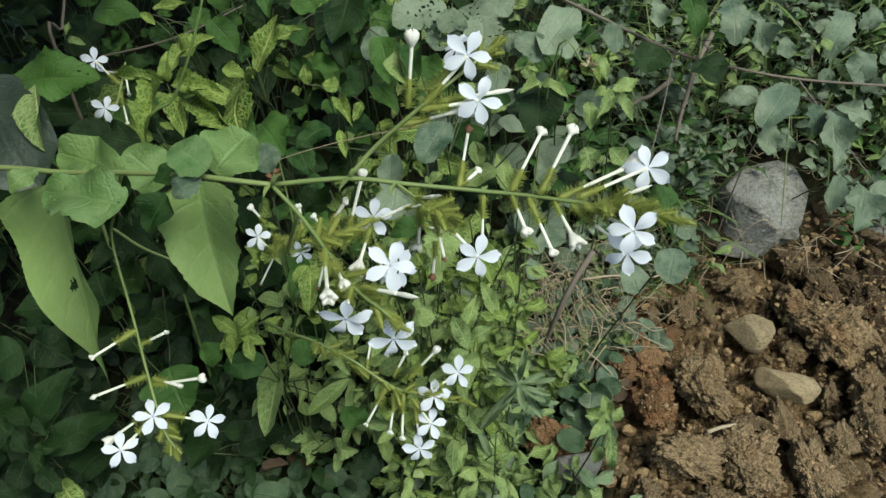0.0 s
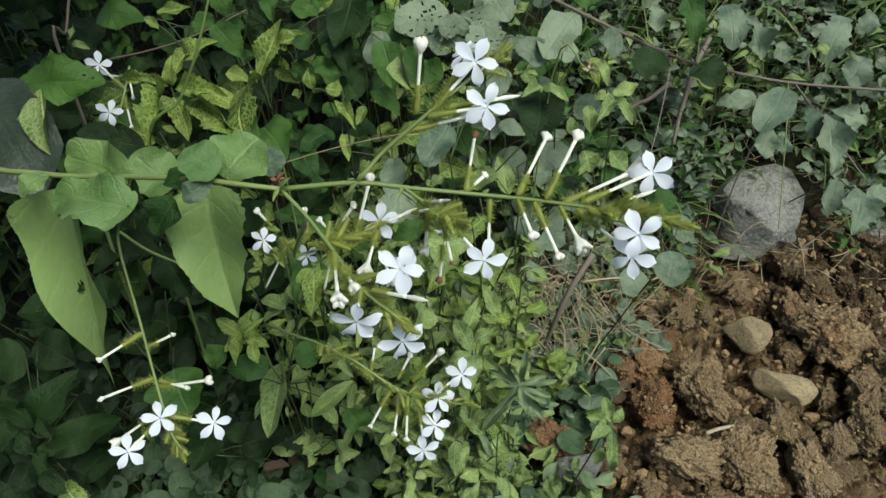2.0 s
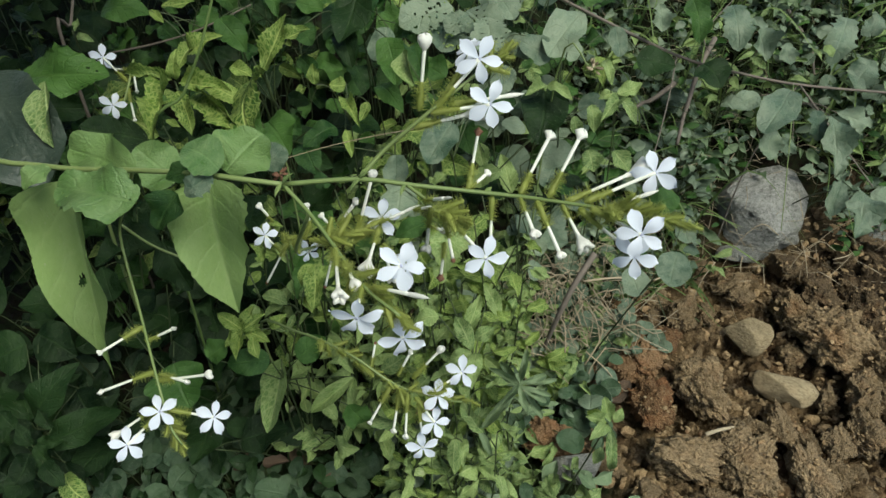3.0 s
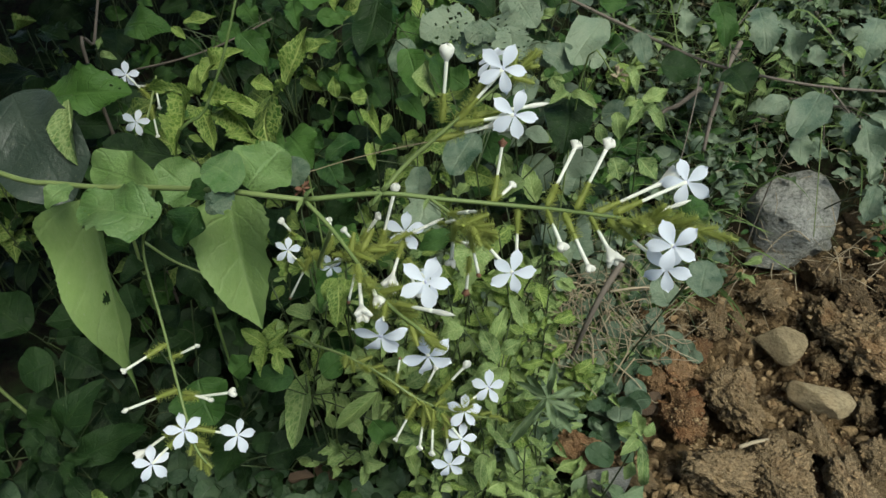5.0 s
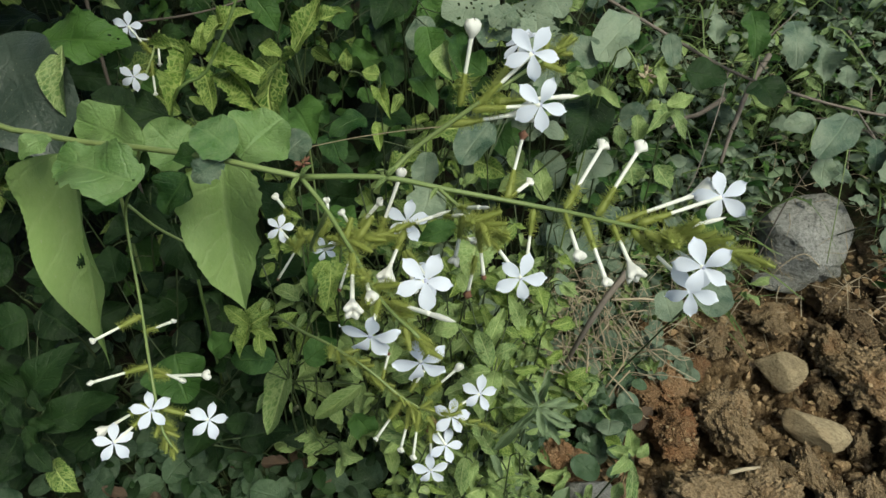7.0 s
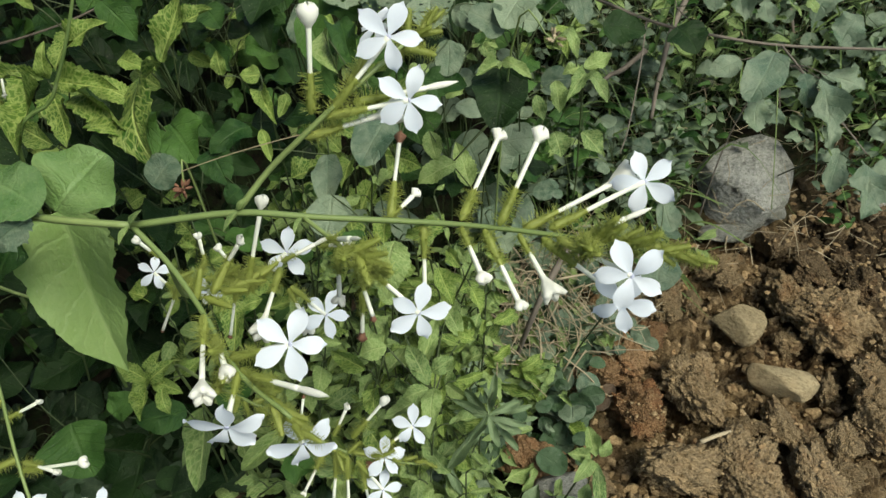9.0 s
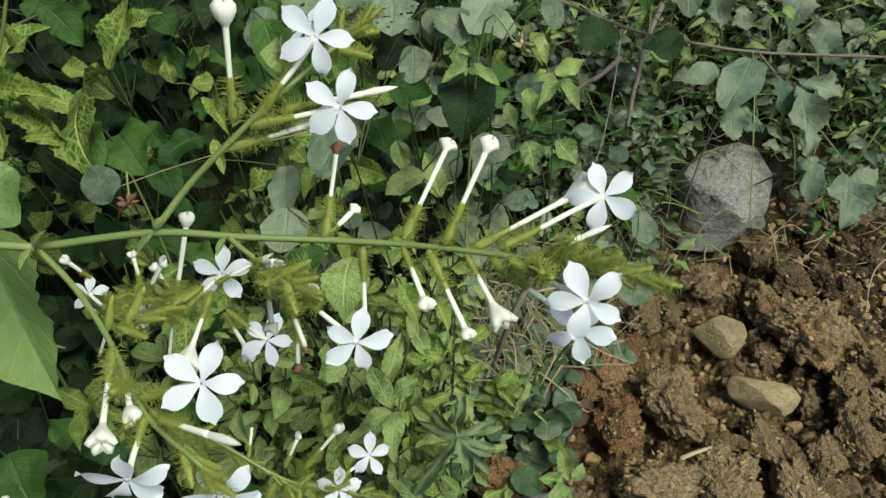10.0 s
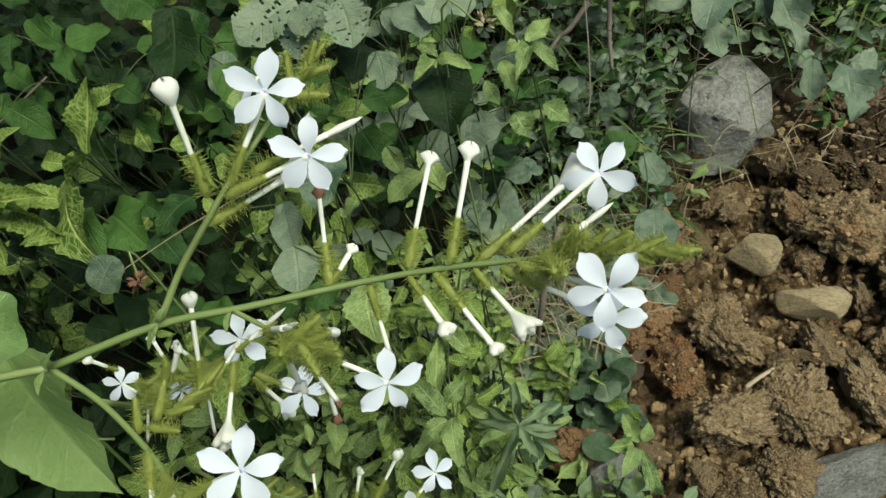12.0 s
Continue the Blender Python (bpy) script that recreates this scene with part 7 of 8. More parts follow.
stick = thing("root", (0.1339, 0.0697, 0.1579), "bare woody root on the ground", "root", "bare roots")
stems(stick, [
    ([(0.1339, 0.0697, 0.1579), (0.1162, 0.0459, 0.1365), (0.1035, 0.0326, 0.0995), (0.0964, 0.0416, 0.0324)], 0.0034, 0.0022),
], "twig", "branch")

stick = thing("grass_stalk", (-0.2287, -0.0596, 0), "long yellow-green bare grass stalk", "grass stalk", "bare stalks")
stems(stick, [
    ([(-0.2287, -0.0596, 0), (-0.2204, -0.0573, 0.3317), (-0.193, -0.0406, 0.3843), (-0.178, -0.0274, 0.4163), (-0.1668, -0.0054, 0.4536)], 0.0014, 0.0009),
], "grass", "branch")

stick = thing("twig", (-0.3349, 0.0572, 0), "thin grey stem rising behind the leaves", "twig", "dead twigs")
stems(stick, [
    ([(-0.3349, 0.0572, 0), (-0.3175, 0.0322, 0.3622), (-0.3128, 0.0439, 0.3853), (-0.3139, 0.0708, 0.4095)], 0.0016, 0.0011),
], "twig", "branch")

stick = thing("twig", (-0.2947, 0.0537, 0.3565), "thin brown twig behind toothed leaves", "twig", "dead twigs")
stems(stick, [
    ([(-0.2947, 0.0537, 0.3565), (-0.2533, 0.0528, 0.3682), (-0.2177, 0.0634, 0.3778), (-0.1783, 0.0803, 0.393)], 0.0009, 0.0007),
], "twig", "branch")

stick = thing("twig", (-0.1261, -0.0728, 0.3554), "thin straw-coloured stalk crossing the weeds", "twig", "dead twigs")
stems(stick, [
    ([(-0.1261, -0.0728, 0.3554), (-0.0899, -0.0709, 0.3696), (-0.055, -0.071, 0.382), (-0.0197, -0.0725, 0.3932)], 0.0003, 0.0003),
], "straw", "branch")

stick = thing("twig", (0.2574, -0.0447, 0.0305), "short dry stick lying on the soil", "twig", "dead twigs")
stems(stick, [
    ([(0.2574, -0.0447, 0.0305), (0.2710, -0.0401, 0.0336), (0.2875, -0.033, 0.0298)], 0.0022, 0.0016),
], "straw", "branch")

stick = thing("twig", (0.1295, 0.0744, 0.112), "thin dry stalk on the soil edge", "twig", "dead twigs")
stems(stick, [
    ([(0.1295, 0.0744, 0.112), (0.164, 0.0792, 0.1163), (0.2009, 0.0857, 0.1097), (0.2348, 0.1036, 0.1132)], 0.0012, 0.0008),
], "straw", "branch")

stick = thing("twig", (0.3494, 0.2744, 0.242), "thin green stem arching over the rock", "twig", "dead twigs")
stems(stick, [
    ([(0.3494, 0.2744, 0.242), (0.3342, 0.2135, 0.2373), (0.3324, 0.1781, 0.2054), (0.3366, 0.1396, 0.1457)], 0.0008, 0.0005),
], "stem", "branch")

seed = thing("seed_head", (0.0685, 0.0495, 0), "pale pinkish dry seed head on a thin stalk", "seed head", "seed heads")
stems(seed, [
    ([(0.0685, 0.0695, 0), (0.0685, 0.0495, 0.3652), (0.0935, 0.0343, 0.3816)], 0.0009, 0.0006),
], "stem", "stem")
seed_knobs(seed, (0.0935, 0.0343, 0.3816), "straw", 16, 0.008)

seed = thing("seed_head", (-0.1237, -0.0502, 0), "dark reddish-brown withered flower head", "seed head", "seed heads")
stems(seed, [
    ([(-0.1237, -0.0302, 0), (-0.1237, -0.0502, 0.3256), (-0.1253, -0.0638, 0.3384)], 0.0009, 0.0006),
], "stem", "stem")
seed_knobs(seed, (-0.1253, -0.0638, 0.3384), "wilt", 18, 0.007)

seed = thing("seed_head", (-0.0058, -0.1681, 0), "brown withered flower head among the weeds", "seed head", "seed heads")
stems(seed, [
    ([(-0.0058, -0.1481, 0), (-0.0058, -0.1681, 0.1944), (-0.0103, -0.18, 0.2338)], 0.0009, 0.0006),
], "stem", "stem")
seed_knobs(seed, (-0.0103, -0.18, 0.2338), "wilt", 12, 0.007)


# ---- undergrowth ----
def smooth(v):
    v = min(max(v, 0.0), 1.0)
    return v * v * (3 - 2 * v)


def canopy(x, y):
    """Height of the leaves above the level ground."""
    back = (0.355 - 0.10 * smooth((-0.28 - x) / 0.1) * smooth((0.0 - y) / 0.1)) * smooth((y + 0.12) / 0.10) * smooth((0.17 - x) / 0.09)
    front = 0.19 * smooth((y + 0.24) / 0.06) * smooth((0.12 - x) / 0.06) * smooth((x + 0.55) / 0.1)
    right = 0.16 * smooth((y - 0.12) / 0.15) * smooth((0.62 - x) / 0.1)
    return max(back, front * 0.75, right + ground_at(x, y) * 0.5, 0.03)


def undergrowth(kind, name, label, category, group, x, y, high, n, long, wide, spread, seed):
    """A plant with a bent main stem and leaves set round it, larger ones outside."""
    rnd = random.Random(seed)
    z0 = ground_at(x, y) - 0.006
    plant = thing(name, (x, y, z0), label, category, group)
    v, f = [], []
    shoots = 3 if n > 8 else 1
    for k in range(shoots):
        a = rnd.uniform(0, 6.3)
        lean = Vector((math.cos(a), math.sin(a), 0)) * spread * rnd.uniform(0.4, 1.1)
        tall = high * (1 if k == 0 else rnd.uniform(0.68, 0.95))
        spine = rail([(x, y, z0), Vector((x, y, z0 + tall * 0.5)) + lean * 0.4 + Vector((rnd.uniform(-1, 1), rnd.uniform(-1, 1), 0)) * spread * 0.7, Vector((x, y, z0 + tall)) + lean], 5)
        sv, sf = tube(spine, 0.0011, 0.0006, 5)
        part("stem", mesh_of("stem", sv, sf, "stalk"), plant)
        for i in range(n // shoots):
            s = 1 - (i * shoots / n) * 0.5
            p = spine[min(int(s * 10), 10)]
            a = i * 2.4 + rnd.uniform(-0.5, 0.5)
            out = Vector((math.cos(a), math.sin(a), rnd.uniform(-0.2, 0.4))).normalized()
            size = long * rnd.choice((0.55, 0.75, 0.9, 1.1, 1.45)) * (0.75 if i == 0 else 1)
            root = p + out * size * rnd.uniform(0.15, 0.6) + Vector((0, 0, 0.005))
            tip = root + (out + Vector((0, 0, rnd.uniform(-0.55, 0.2)))).normalized() * size
            tube(rail([p, p.lerp(root, 0.5) + Vector((0, 0, 0.003)), root], 2), 0.0006, 0.0004, 4, v, f)
            leaf(plant, kind, root, tip, size * wide * rnd.uniform(0.85, 1.15), rnd.uniform(-30, 30))
    tagged(part("petiole_tangle", mesh_of("petiole_tangle", v, f, "stalk"), plant), kind="stuff")
    return plant


rnd = random.Random(5)
MIX = (
    ("oval", "broadleaf_weed", "broad-leaved weed with smooth dull green oval leaves", "weed", "broad-leaved weeds", 0.033, 0.66),
    ("nettle", "nettle_weed", "leafy weed with toothed yellow-veined green leaves", "weed", "toothed weeds", 0.033, 0.5),
    ("dark", "broadleaf_weed", "shaded weed with dark green pointed leaves", "weed", "broad-leaved weeds", 0.042, 0.62),
    ("disc", "grey_leaf_weed", "weed with rounded dusty grey-green leaves", "weed", "grey-green weeds", 0.032, 0.85),
    ("fresh", "seedling", "young plant with fresh light green leaves", "seedling", "fresh green seedlings", 0.026, 0.5),
)
for i in range(138):
    x, y = rnd.uniform(-0.60, 0.15), rnd.uniform(-0.20, 0.50)
    h = canopy(x, y)
    if h < 0.10 or (-0.3 < x and y < -0.13) or (x < -0.18 and y < 0.0 and i % 2) or (x > 0.05 and y < 0.09):
        continue
    # more of the darkest leaves to the west, standing in for shade there
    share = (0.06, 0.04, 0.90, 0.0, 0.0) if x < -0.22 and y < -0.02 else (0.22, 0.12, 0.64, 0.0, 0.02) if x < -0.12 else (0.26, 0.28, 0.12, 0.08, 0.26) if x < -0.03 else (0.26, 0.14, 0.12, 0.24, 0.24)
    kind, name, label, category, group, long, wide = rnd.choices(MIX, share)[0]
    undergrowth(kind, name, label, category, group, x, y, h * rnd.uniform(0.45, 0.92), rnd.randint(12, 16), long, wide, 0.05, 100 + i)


def bare_patch(x, y):
    """The bare spot at the edge of the dug soil, where a clod and a stone lie open."""
    return math.hypot(x - 0.112, (y + 0.085) * 0.8) < 0.036


def creeper(kind, name, label, category, group, x, y, n, long, spread, high, seed):
    """A low plant: a runner on the ground with leaves on short stalks."""
    rnd = random.Random(seed)
    plant = thing(name, (x, y, ground_at(x, y)), label, category, group)
    a = rnd.uniform(0, 6.3)
    way = Vector((math.cos(a), math.sin(a), 0))
    spots = []
    for k in range(7):
        p = Vector((x, y, 0)) + way * spread * (k / 3 - 1) + Vector((rnd.uniform(-1, 1), rnd.uniform(-1, 1), 0)) * spread * 0.25
        spots.append(Vector((p.x, p.y, ground_at(p.x, p.y) + 0.003)))
    run = rail(spots, 3)
    v, f = tube(run, 0.0009, 0.0007, 4)
    part("stem", mesh_of("stem", v, f, "stalk"), plant)
    v, f = [], []
    for i in range(n):
        p = run[rnd.randrange(len(run))]
        a = rnd.uniform(0, 6.3)
        out = Vector((math.cos(a), math.sin(a), 0))
        root = p + out * rnd.uniform(0.1, 0.8) * spread * 0.6 + Vector((0, 0, high * rnd.uniform(0.3, 1.1)))
        size = long * rnd.uniform(0.7, 1.25)
        tip = root + (out + Vector((0, 0, rnd.uniform(-0.25, 0.35)))).normalized() * size
        tube(rail([p, p.lerp(root, 0.5) + Vector((0, 0, high * 0.2)), root], 2), 0.0006, 0.0004, 4, v, f)
        leaf(plant, kind, root, tip, size * SLENDER[kind] * rnd.uniform(0.85, 1.2), rnd.uniform(-28, 28))
    tagged(part("petiole_tangle", mesh_of("petiole_tangle", v, f, "stalk"), plant), kind="stuff")
    return plant


SLENDER = {"coin": 0.74, "disc": 0.9, "lobed": 0.55, "nettle": 0.36, "fresh": 0.30, "spear": 0.24, "sage": 0.34}
COIN = ("coin", "creeper", "low creeper with small round dark green leaves", "creeper", "round-leaved creepers")
GREY = ("lobed", "grey_leaf_weed", "low weed with dusty grey-green lobed leaves", "weed", "grey-green weeds")
ROUND = ("disc", "creeper", "low creeper with rounded grey-green leaves on soil", "creeper", "round-leaved creepers")
TOOTHED = ("nettle", "nettle_weed", "low weed with toothed yellow-veined leaves", "weed", "toothed weeds")
LIME = ("fresh", "seedling", "low seedling with fresh light green leaves", "seedling", "fresh green seedlings")
SAGE = ("sage", "grey_leaf_weed", "low weed with slender dusty grey-green leaves", "weed", "grey-green weeds")
NARROW = ("spear", "narrow_leaf_weed", "low weed with narrow pointed green leaves", "weed", "narrow-leaved weeds")
# under the sprays and in front of the shrubs
for i in range(32):
    x = rnd.uniform(-0.40, 0.06)
    creeper(*COIN, x, rnd.uniform(-0.22, -0.02), 9 if x < -0.2 else 14, 0.026, 0.05, 0.045, 400 + i)
# between the shrubs and the dug soil
for i in range(40):
    x, y = rnd.uniform(0.04, 0.22), rnd.uniform(-0.16, 0.20)
    if x > 0.13 + 0.7 * min(max(y, 0), 0.1) or bare_patch(x, y):
        continue
    kind = rnd.choice((COIN, ROUND, SAGE, LIME) if y > 0 else (SAGE, TOOTHED, LIME, COIN))
    creeper(*kind, x, y, 14, 0.018 if kind in (COIN, ROUND) else 0.027, 0.04, 0.04, 500 + i)
for i, (x, y) in enumerate(((0.15, 0.03), (0.165, 0.055), (0.14, 0.0), (0.18, 0.085), (0.15, 0.07), (0.13, -0.03))):
    creeper(*(COIN if i % 3 else ROUND), x, y, 11, 0.023, 0.03, 0.03, 560 + i)
# young plants at the edge of the dug soil
EDGE = (
    ("fresh", "seedling", "young plant with fresh light green leaves", "seedling", "fresh green seedlings", 0.32),
    ("nettle", "nettle_weed", "small weed with toothed yellow-veined leaves", "weed", "toothed weeds", 0.42),
    ("sage", "grey_leaf_weed", "small weed with slender dusty grey-green leaves", "weed", "grey-green weeds", 0.30),
    ("spear", "narrow_leaf_weed", "small weed with narrow pointed green leaves", "weed", "narrow-leaved weeds", 0.3),
    ("fresh", "seedling", "young plant with fresh light green leaves", "seedling", "fresh green seedlings", 0.36),
    ("sage", "grey_leaf_weed", "small weed with slender dusty grey-green leaves", "weed", "grey-green weeds", 0.36),
)
for i in range(20):
    x, y = rnd.uniform(-0.02, 0.125), rnd.uniform(-0.17, -0.02)
    if bare_patch(x, y):
        continue
    kind, name, label, category, group, wide = EDGE[(0, 1, 3, 4)[i % 4] if x < 0.06 else (2, 4, 1, 5)[i % 4]]
    undergrowth(kind, name, label, category, group, x, y, rnd.uniform(0.10, 0.20) * (1.25 - 2.5 * max(x, 0)) if x < 0.05 else rnd.uniform(0.025, 0.06), 24 if x < 0.05 else 15, 0.022 if x < 0.05 else 0.018, wide * 0.85, 0.03, 600 + i)
# bushy young plants under the sprays
for i in range(18):
    kind, name, label, category, group, wide = EDGE[(0, 1, 4, 3)[i % 4]]
    undergrowth(kind, name, label, category, group, rnd.uniform(-0.14, 0.05), rnd.uniform(-0.10, 0.06), rnd.uniform(0.20, 0.31), 33, 0.018, wide, 0.035, 660 + i)
# the rough ground behind the soil
ROCK = max(PLACED, key=lambda q: q[2] if q[4] == 0 and q[1] > 0.1 else 0)
for i in range(120):
    x, y = rnd.uniform(0.12, 0.78), rnd.uniform(0.17, 0.72)
    if y < 0.20 + 0.30 * max(x - 0.2, 0) + (0.10 if 0.30 < x < 0.46 else 0):
        continue
    if math.hypot(x - ROCK[0], y - ROCK[1]) < 0.082:
        continue
    kind = rnd.choices((GREY, ROUND, LIME, COIN, NARROW, SAGE), (0.20, 0.12, 0.12, 0.16, 0.16, 0.24))[0]
    creeper(*kind, x, y, 15, 0.021 if kind in (COIN, ROUND) else 0.026, 0.055, rnd.uniform(0.03, 0.11), 700 + i)


def carpet(name, label, category, material, n, spots, long, wide, high, seed):
    """Countless small leaves over the ground, as one mesh: spots gives the ground from west to east and south to north."""
    rnd = random.Random(seed)
    shapes = [leaf_mesh("small_leaf", material, rnd.uniform(0.5, 0.8), rnd.uniform(0.5, 1.0), 6, 0.2, 0.2, 0.1, 0.0, seed + k, 0.05, 0.0, None, 0.0, (-1, 0, 1)) for k in range(5)]
    v, f, uv = [], [], []
    for i in range(n):
        x, y = rnd.uniform(spots[0], spots[1]), rnd.uniform(spots[2], spots[3])
        if x > 0.13 and y < 0.16 + 0.32 * max(x - 0.2, 0) + (0.12 if 0.30 < x < 0.47 else 0) + rnd.uniform(-0.02, 0.03):
            continue
        if noise.noise(Vector((x * 14, y * 14, seed))) < -0.15 or bare_patch(x, y) or math.hypot(x - ROCK[0], y - ROCK[1]) < 0.058:
            continue
        a, s = rnd.uniform(0, 6.3), long * rnd.choice((0.5, 0.7, 1.0, 1.0, 1.4))
        root = Vector((x, y, ground_at(x, y) + high * (0.35 if x > 0.05 and y < 0.14 else 1.0) * rnd.random() ** 1.5))
        tip = root + Vector((math.cos(a), math.sin(a), rnd.uniform(-0.5, 0.5))).normalized()
        m = along(root, tip, SKYWARD + Vector((rnd.uniform(-0.4, 0.4), rnd.uniform(-0.4, 0.4), 0)), s * wide * rnd.uniform(0.7, 1.3), s, s)
        me, k = shapes[i % 5], len(v)
        v.extend([m @ q.co for q in me.vertices])
        f.extend([tuple(q + k for q in p.vertices) for p in me.polygons])
        uv.extend([(0.5 + 0.5 * (j % 3 - 1), j // 3 / 6) for j in range(len(me.vertices))])
    tagged(new(name, mesh_of(name, v, f, material, uv)), label, category, kind="stuff")


carpet("ground_cover", "low grey-green ground cover of small leaves", "ground cover", "blue", 2600, (0.10, 0.80, 0.16, 0.72), 0.016, 0.6, 0.10, 21)
carpet("ground_cover", "low green ground cover of small pointed leaves", "ground cover", "dull", 2200, (0.10, 0.80, 0.16, 0.72), 0.016, 0.42, 0.10, 22)
carpet("ground_cover", "low fresh green cover of small leaves", "ground cover", "fresh", 800, (-0.05, 0.12, -0.19, 0.14), 0.022, 0.30, 0.12, 23)
carpet("ground_cover", "low grey-green cover of small rounded leaves", "ground cover", "blue", 450, (-0.02, 0.13, -0.19, 0.14), 0.018, 0.40, 0.10, 25)
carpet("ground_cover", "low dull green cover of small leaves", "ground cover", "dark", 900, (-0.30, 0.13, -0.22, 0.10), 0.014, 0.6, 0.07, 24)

# ---- unseen tall shrubs beside the path, added to cast shade on the plants ----
for i, (x, y, high) in enumerate(((-0.66, -0.2, 1.1), (-0.68, 0.05, 1.3), (-0.66, 0.3, 1.3), (-0.6, 0.6, 1.3), (-0.3, 0.85, 1.2), (-0.9, 0.4, 1.4), (-0.95, -0.1, 1.3), (-0.78, -0.45, 1.2), (-0.7, -0.7, 1.2), (-0.95, -0.8, 1.3))):
    undergrowth("dark", "unseen_shade_shrub", "unseen tall shrub with dark green leaves, added for shade", "shrub", "tall shrubs", x, y, high * 1.2, 48, 0.23, 0.7, 0.25, 900 + i)


# ---- grass, straw and fallen leaves ----
def blade_mesh(seed):
    rnd = random.Random(seed)
    bow, verts, faces, uvs = rnd.uniform(0.1, 0.45), [], [], []
    for i in range(9):
        s = i / 8
        w = 0.5 * (1 - s) ** 0.6 if s < 1 else 0.0
        for c in (-1, 0, 1):
            verts.append((c * w, s, -bow * s * s + 0.12 * abs(c) * w * 0.1))
            uvs.append((0.5 + c / 2, s))
    for i in range(8):
        for j in range(2):
            q = i * 3 + j
            faces.append((q, q + 1, q + 4, q + 3))
    return mesh_of("blade", verts, faces, "grass", uvs)


BLADES = [blade_mesh(i) for i in range(4)]


def grass_tuft(x, y, n, long, seed, lift=0.8):
    rnd = random.Random(seed)
    z = ground_at(x, y) - 0.003
    tuft = thing("grass_tuft", (x, y, z), "thin tuft of light green grass blades", "grass", "grass tufts")
    for i in range(n):
        a = rnd.uniform(0, 6.3)
        out = Vector((math.cos(a), math.sin(a), lift * rnd.uniform(0.5, 1.6))).normalized()
        root = Vector((x + rnd.uniform(-0.012, 0.012), y + rnd.uniform(-0.012, 0.012), z))
        s = long * rnd.uniform(0.6, 1.2)
        part("blade", BLADES[i % 4], tuft, along(root, root + out, (0, 0, 1), rnd.uniform(0.0025, 0.0045), s, s))


for i in range(52):
    x, y = rnd.uniform(0.10, 0.72), rnd.uniform(0.20, 0.70)
    if y < 0.17 + 0.3 * max(x - 0.2, 0) or math.hypot(x - ROCK[0], y - ROCK[1] + 0.03) < 0.13:
        continue
    grass_tuft(x, y, 9, 0.10, 1000 + i)
grass_tuft(0.245, 0.20, 9, 0.09, 1101)
grass_tuft(0.47, 0.40, 12, 0.20, 1102)
grass_tuft(0.52, 0.44, 12, 0.20, 1103)

for i in range(150):
    x, y = rnd.uniform(0.06, 0.17), rnd.uniform(0.02, 0.17)
    if i > 100:
        x, y = rnd.uniform(0.2, 0.6), rnd.uniform(0.2, 0.5)
    a, long = rnd.uniform(0, 6.3), rnd.uniform(0.03, 0.08)
    pts = []
    for k in range(4):
        q = (x + math.cos(a + 0.25 * k) * long * k / 3, y + math.sin(a + 0.25 * k) * long * k / 3)
        pts.append(Vector((*q, earth_at(*q) + 0.030 + 0.026 * math.sin(k * 1.05 + i) + (0.02 if i <= 100 else 0))))
    v, f = tube(rail(pts, 3), rnd.uniform(0.0005, 0.001), 0.0004, 5)
    straw = new("dry_straw", mesh_of("dry_straw", v, f, "straw"))
    tagged(straw, "thin dry grass straw lying on the ground", "straw", "dry straws")

# grass and bare stalks running through the weeds behind the soil
for name, label, material, n, wide in (("grass", "thin green grass blades tangled through the weeds", "grass", 300, 0.0015), ("weed_stalks", "thin bare green stalks tangled through the weeds", "stalk", 260, 0.0)):
    v, f, uv = [], [], []
    for i in range(n):
        x, y = rnd.uniform(0.13, 0.80), rnd.uniform(0.17, 0.70)
        if y < 0.18 + 0.3 * max(x - 0.2, 0) or math.hypot(x - ROCK[0], y - ROCK[1] + 0.03) < 0.125:
            continue
        a, long = rnd.uniform(0, 6.3), rnd.uniform(0.06, 0.17)
        out = Vector((math.cos(a), math.sin(a), 0))
        p = Vector((x, y, ground_at(x, y) + 0.01))
        line = rail([p, p + out * long * 0.35 + Vector((0, 0, long * rnd.uniform(0.45, 0.9))), p + out * long + Vector((0, 0, long * rnd.uniform(0.2, 1.0)))], 5)
        if wide:
            side, k = Vector((-out.y, out.x, 0.3)), len(v)
            for j, q in enumerate(line):
                w = wide * rnd.uniform(0.9, 1.1) * (1 - j / (len(line) - 1)) ** 0.5 + 0.0002
                v += [q - side * w, q + Vector((0, 0, -0.4 * w)), q + side * w]
                uv += [(0.0, j / 10), (0.5, j / 10), (1.0, j / 10)]
            for j in range(len(line) - 1):
                f += [(k + 3 * j + c, k + 3 * j + c + 1, k + 3 * j + c + 4, k + 3 * j + c + 3) for c in (0, 1)]
        else:
            tube(line, rnd.uniform(0.0005, 0.0011), 0.0004, 4, v, f)
    tagged(new(name, mesh_of(name, v, f, material, uv or None)), label, "grass" if wide else "stalks", kind="stuff")

# litter of short dry stalks behind and beside the dug soil
v, f = [], []
for i in range(900):
    x, y = (rnd.uniform(0.05, 0.21), rnd.uniform(0.0, 0.2)) if i % 3 == 0 else (rnd.uniform(0.12, 0.75), rnd.uniform(0.18, 0.65))
    if y < 0.04 + 0.4 * max(x - 0.13, 0):
        continue
    a, long, up = rnd.uniform(0, 6.3), rnd.uniform(0.012, 0.06), rnd.uniform(0.0, 0.05) + (0.03 if i % 3 == 0 else 0)
    p = Vector((x, y, ground_at(x, y) + up))
    way = Vector((math.cos(a), math.sin(a), rnd.uniform(-0.25, 0.5))) * long
    tube([p, p + way * 0.5 + Vector((rnd.uniform(-1, 1), rnd.uniform(-1, 1), rnd.uniform(-1, 1))) * long * 0.07, p + way], rnd.uniform(0.0003, 0.0007), 0.0003, 3, v, f)
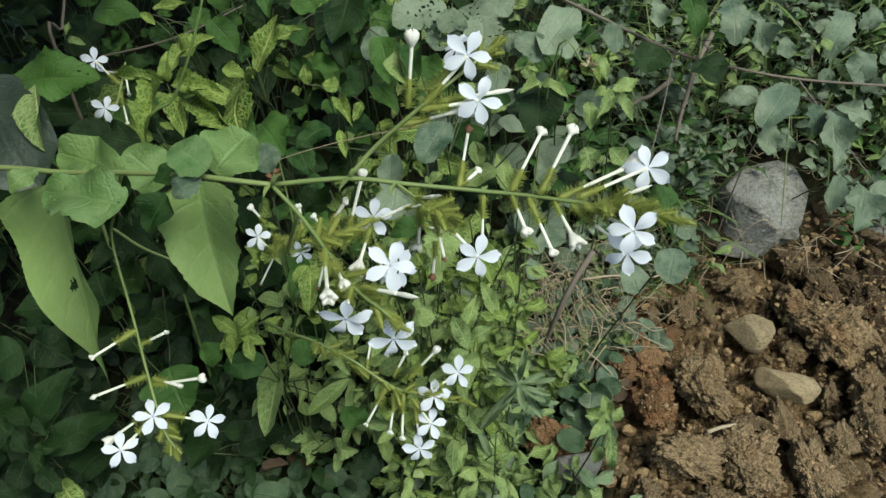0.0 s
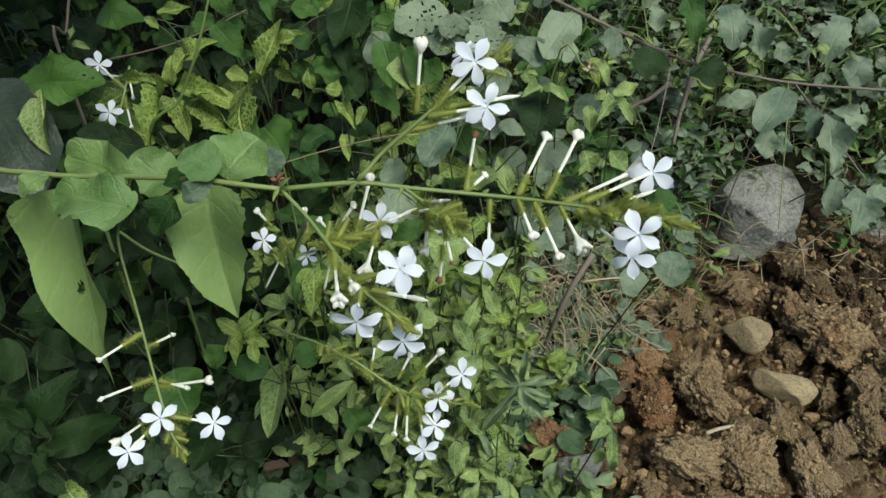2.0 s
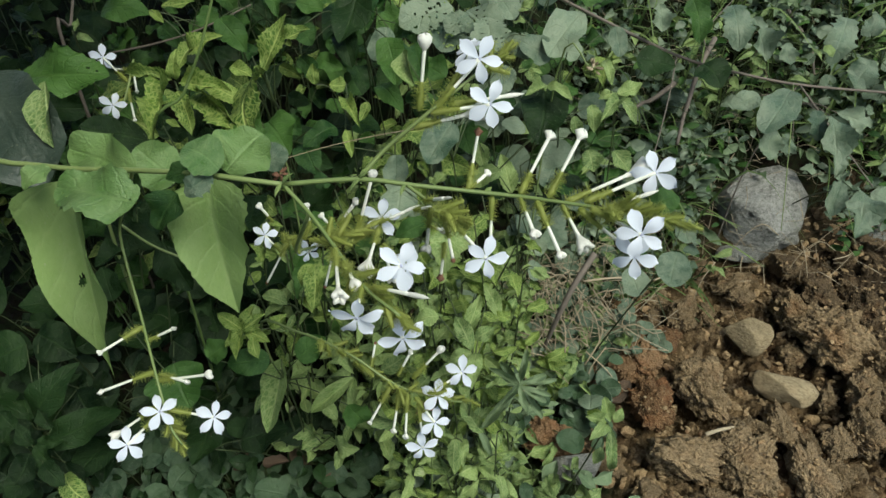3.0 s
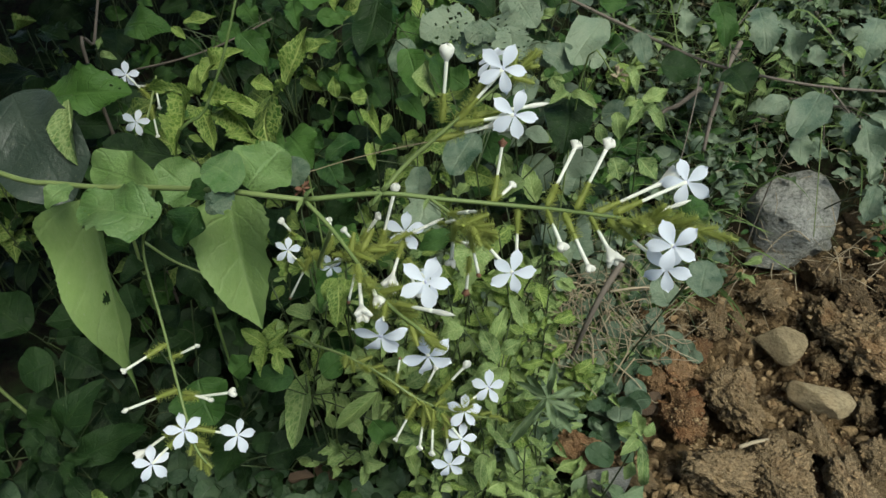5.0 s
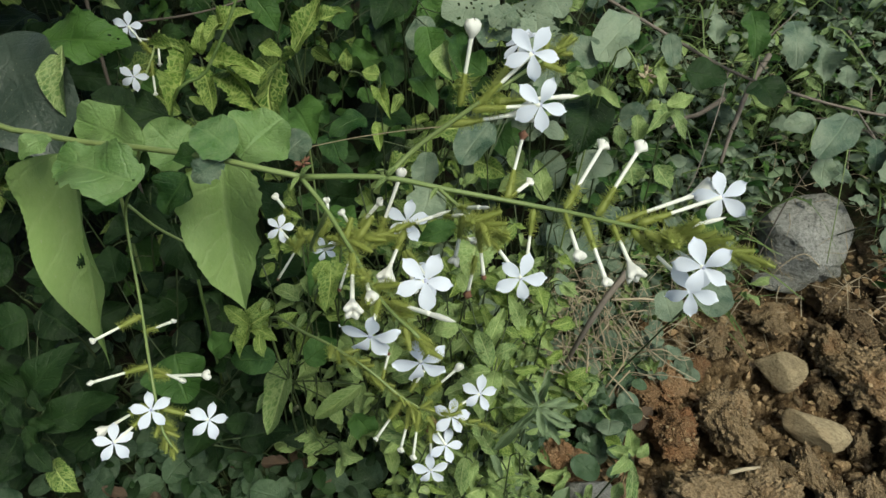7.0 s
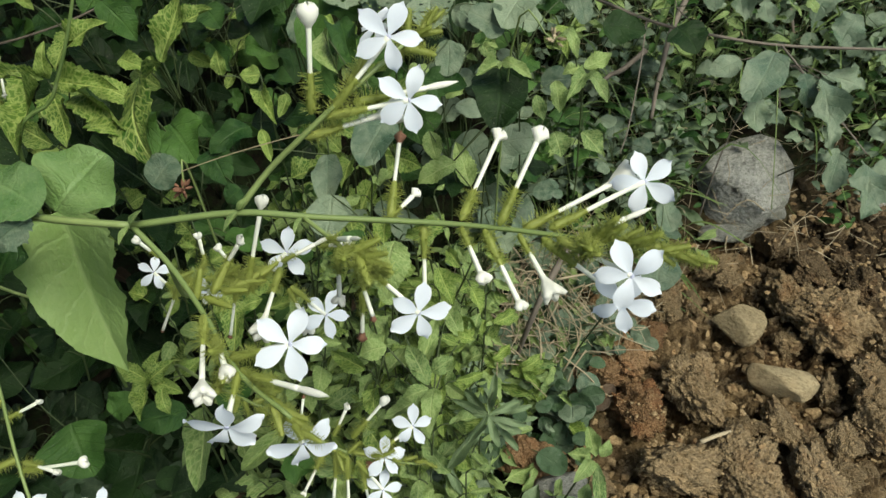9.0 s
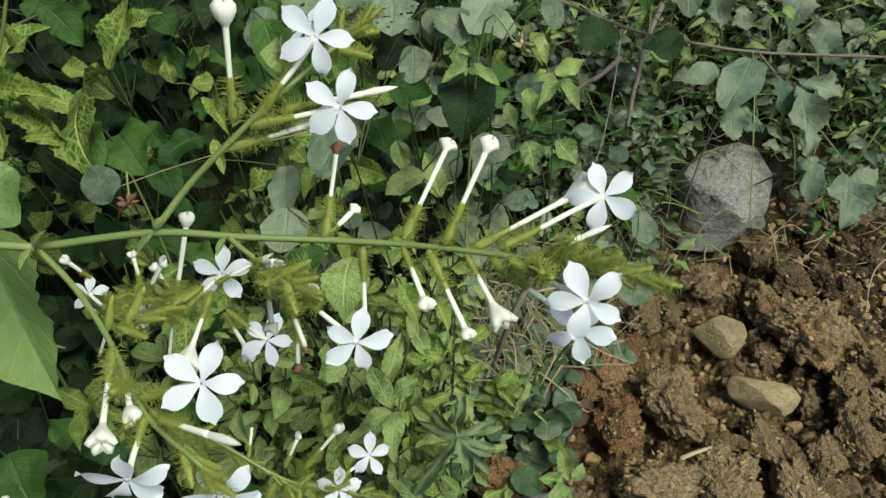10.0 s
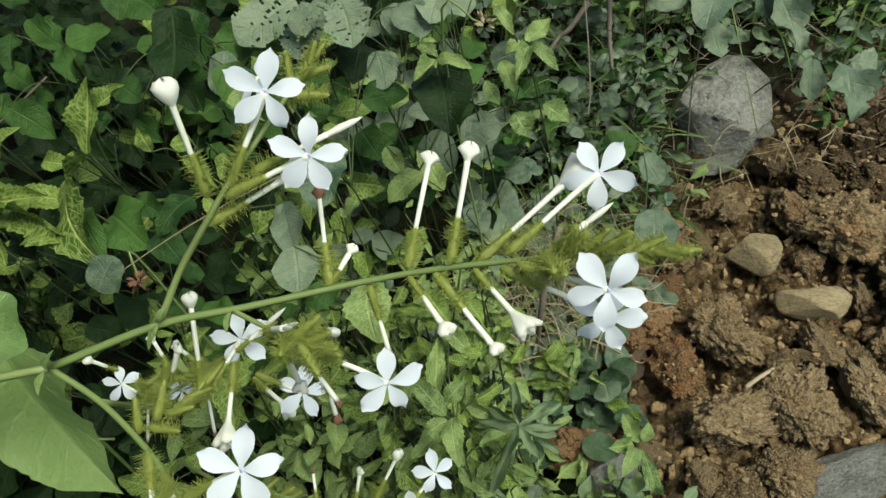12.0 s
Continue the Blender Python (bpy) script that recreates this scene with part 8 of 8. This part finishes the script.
tagged(new("dry_litter", mesh_of("dry_litter", v, f, "straw")), "litter of short dry grey-brown stalks on the ground", "litter", kind="stuff")

OPEN = ((-0.268, -0.177), (-0.178, -0.118), (-0.166, -0.128), (-0.109, -0.150), (-0.250, -0.168), (-0.42, -0.15))
for i in range(26):
    x, y = OPEN[i] if i < len(OPEN) else (rnd.uniform(-0.35, 0.2), rnd.uniform(-0.2, 0.2))
    a = rnd.uniform(0, 6.3)
    z = max(earth_at(x, y), ground_at(x, y)) + (0.042 if i < len(OPEN) else 0.006)
    ob = new("fallen_leaf", LEAVES["dry"][i % 4])
    s = rnd.uniform(0.016, 0.026) if i < len(OPEN) else rnd.uniform(0.025, 0.05)
    ob.matrix_basis = along((x, y, z), (x + math.cos(a), y + math.sin(a), z + 0.1), (0, -0.2, 1), s * 0.5, s, s)
    tagged(ob, "curled dry brown leaf lying under the plants", "fallen leaf", "fallen leaves")

# ---- loose clods and crumbs of soil ----
verts, faces, whole = [], [], 0
sizes = [0.018] * 60 + [0.013] * 120 + [0.010] * 260 + [0.008] * 900 + [0.0055] * 2000 + [0.004] * 1500
PLACED.sort(key=lambda q: -q[2])
for i, r in enumerate(sizes):
    x, y = 0.145 + 0.58 * rnd.random(), rnd.uniform(-0.32, 0.36)
    r *= rnd.uniform(0.75, 1.2)
    if y > 0.11 + 0.45 * x or any((x - a) ** 2 + (y - b) ** 2 < (0.7 * (r + c)) ** 2 for a, b, c, *_ in PLACED):
        continue
    if whole < 215 and r > 0.006:
        whole += 1
        lump("damp_shade" if math.hypot(x - 0.56, y - 0.24) < 0.17 and r > 0.007 else "clod" if r > 0.012 else "crumb", x, y, earth_at(x, y) + r * 0.15, r * rnd.uniform(0.9, 1.35), r * rnd.uniform(0.8, 1.2), r * rnd.uniform(0.6, 0.95), rnd.uniform(0, 360), rnd.randrange(6))
        continue
    PLACED.append((x, y, r, 0, 0))
    me = LUMPS["crumb"][i % 5]
    turn = pose(x, y, earth_at(x, y) + r * 0.35, 0, 0, i * 47) @ Matrix.Diagonal((r * rnd.uniform(0.9, 1.5), r * rnd.uniform(0.7, 1.0), r * rnd.uniform(0.6, 0.9), 1))
    n = len(verts)
    verts.extend([tuple(turn @ v.co) for v in me.vertices])
    faces.extend([tuple(k + n for k in p.vertices) for p in me.polygons])

STONES = [q[:3] for q in PLACED if q[4] == 0.0 and q[2] > 0.012]
HEAPS = np.array([q for q in PLACED if q[4] > 0])


def heap_at(x, y):
    """Height of the earth with the clods that lie on it."""
    near = 1 - ((HEAPS[:, 0] - x) ** 2 + (HEAPS[:, 1] - y) ** 2) / HEAPS[:, 2] ** 2
    tops = np.where(near > 0.4, HEAPS[:, 3] + HEAPS[:, 4] * np.sqrt(np.maximum(near, 0)) * 0.8, -1)
    return max(earth_at(x, y), float(tops.max()))


shapes = [mini_mesh(s) for s in range(6)]
for i in range(6500):
    x, y = 0.12 + 0.62 * rnd.random(), rnd.uniform(-0.32, 0.34)
    if y > 0.12 + 0.45 * x or (x < 0.17 and rnd.random() < 0.6):
        continue
    if any((x - a) ** 2 + (y - b) ** 2 < c * c for a, b, c in STONES):
        continue
    r = 0.0010 + 0.0030 * rnd.random() ** 3
    co, fs = shapes[i % len(shapes)]
    c, s = math.cos(i), math.sin(i)
    spun = co @ np.array(((c, s, 0), (-s, c, 0), (0, 0, 0.8))) * r + np.array((x, y, heap_at(x, y) + r * 0.2))
    n = len(verts)
    verts.extend(spun.tolist())
    faces.extend([tuple(k + n for k in q) for q in fs])
crumbs = new("soil_crumbs", mesh_of("soil_crumbs", verts, faces, "crumbs", smooth=False))
tagged(crumbs, "loose brown crumbs strewn over the dug soil", "soil", kind="stuff")
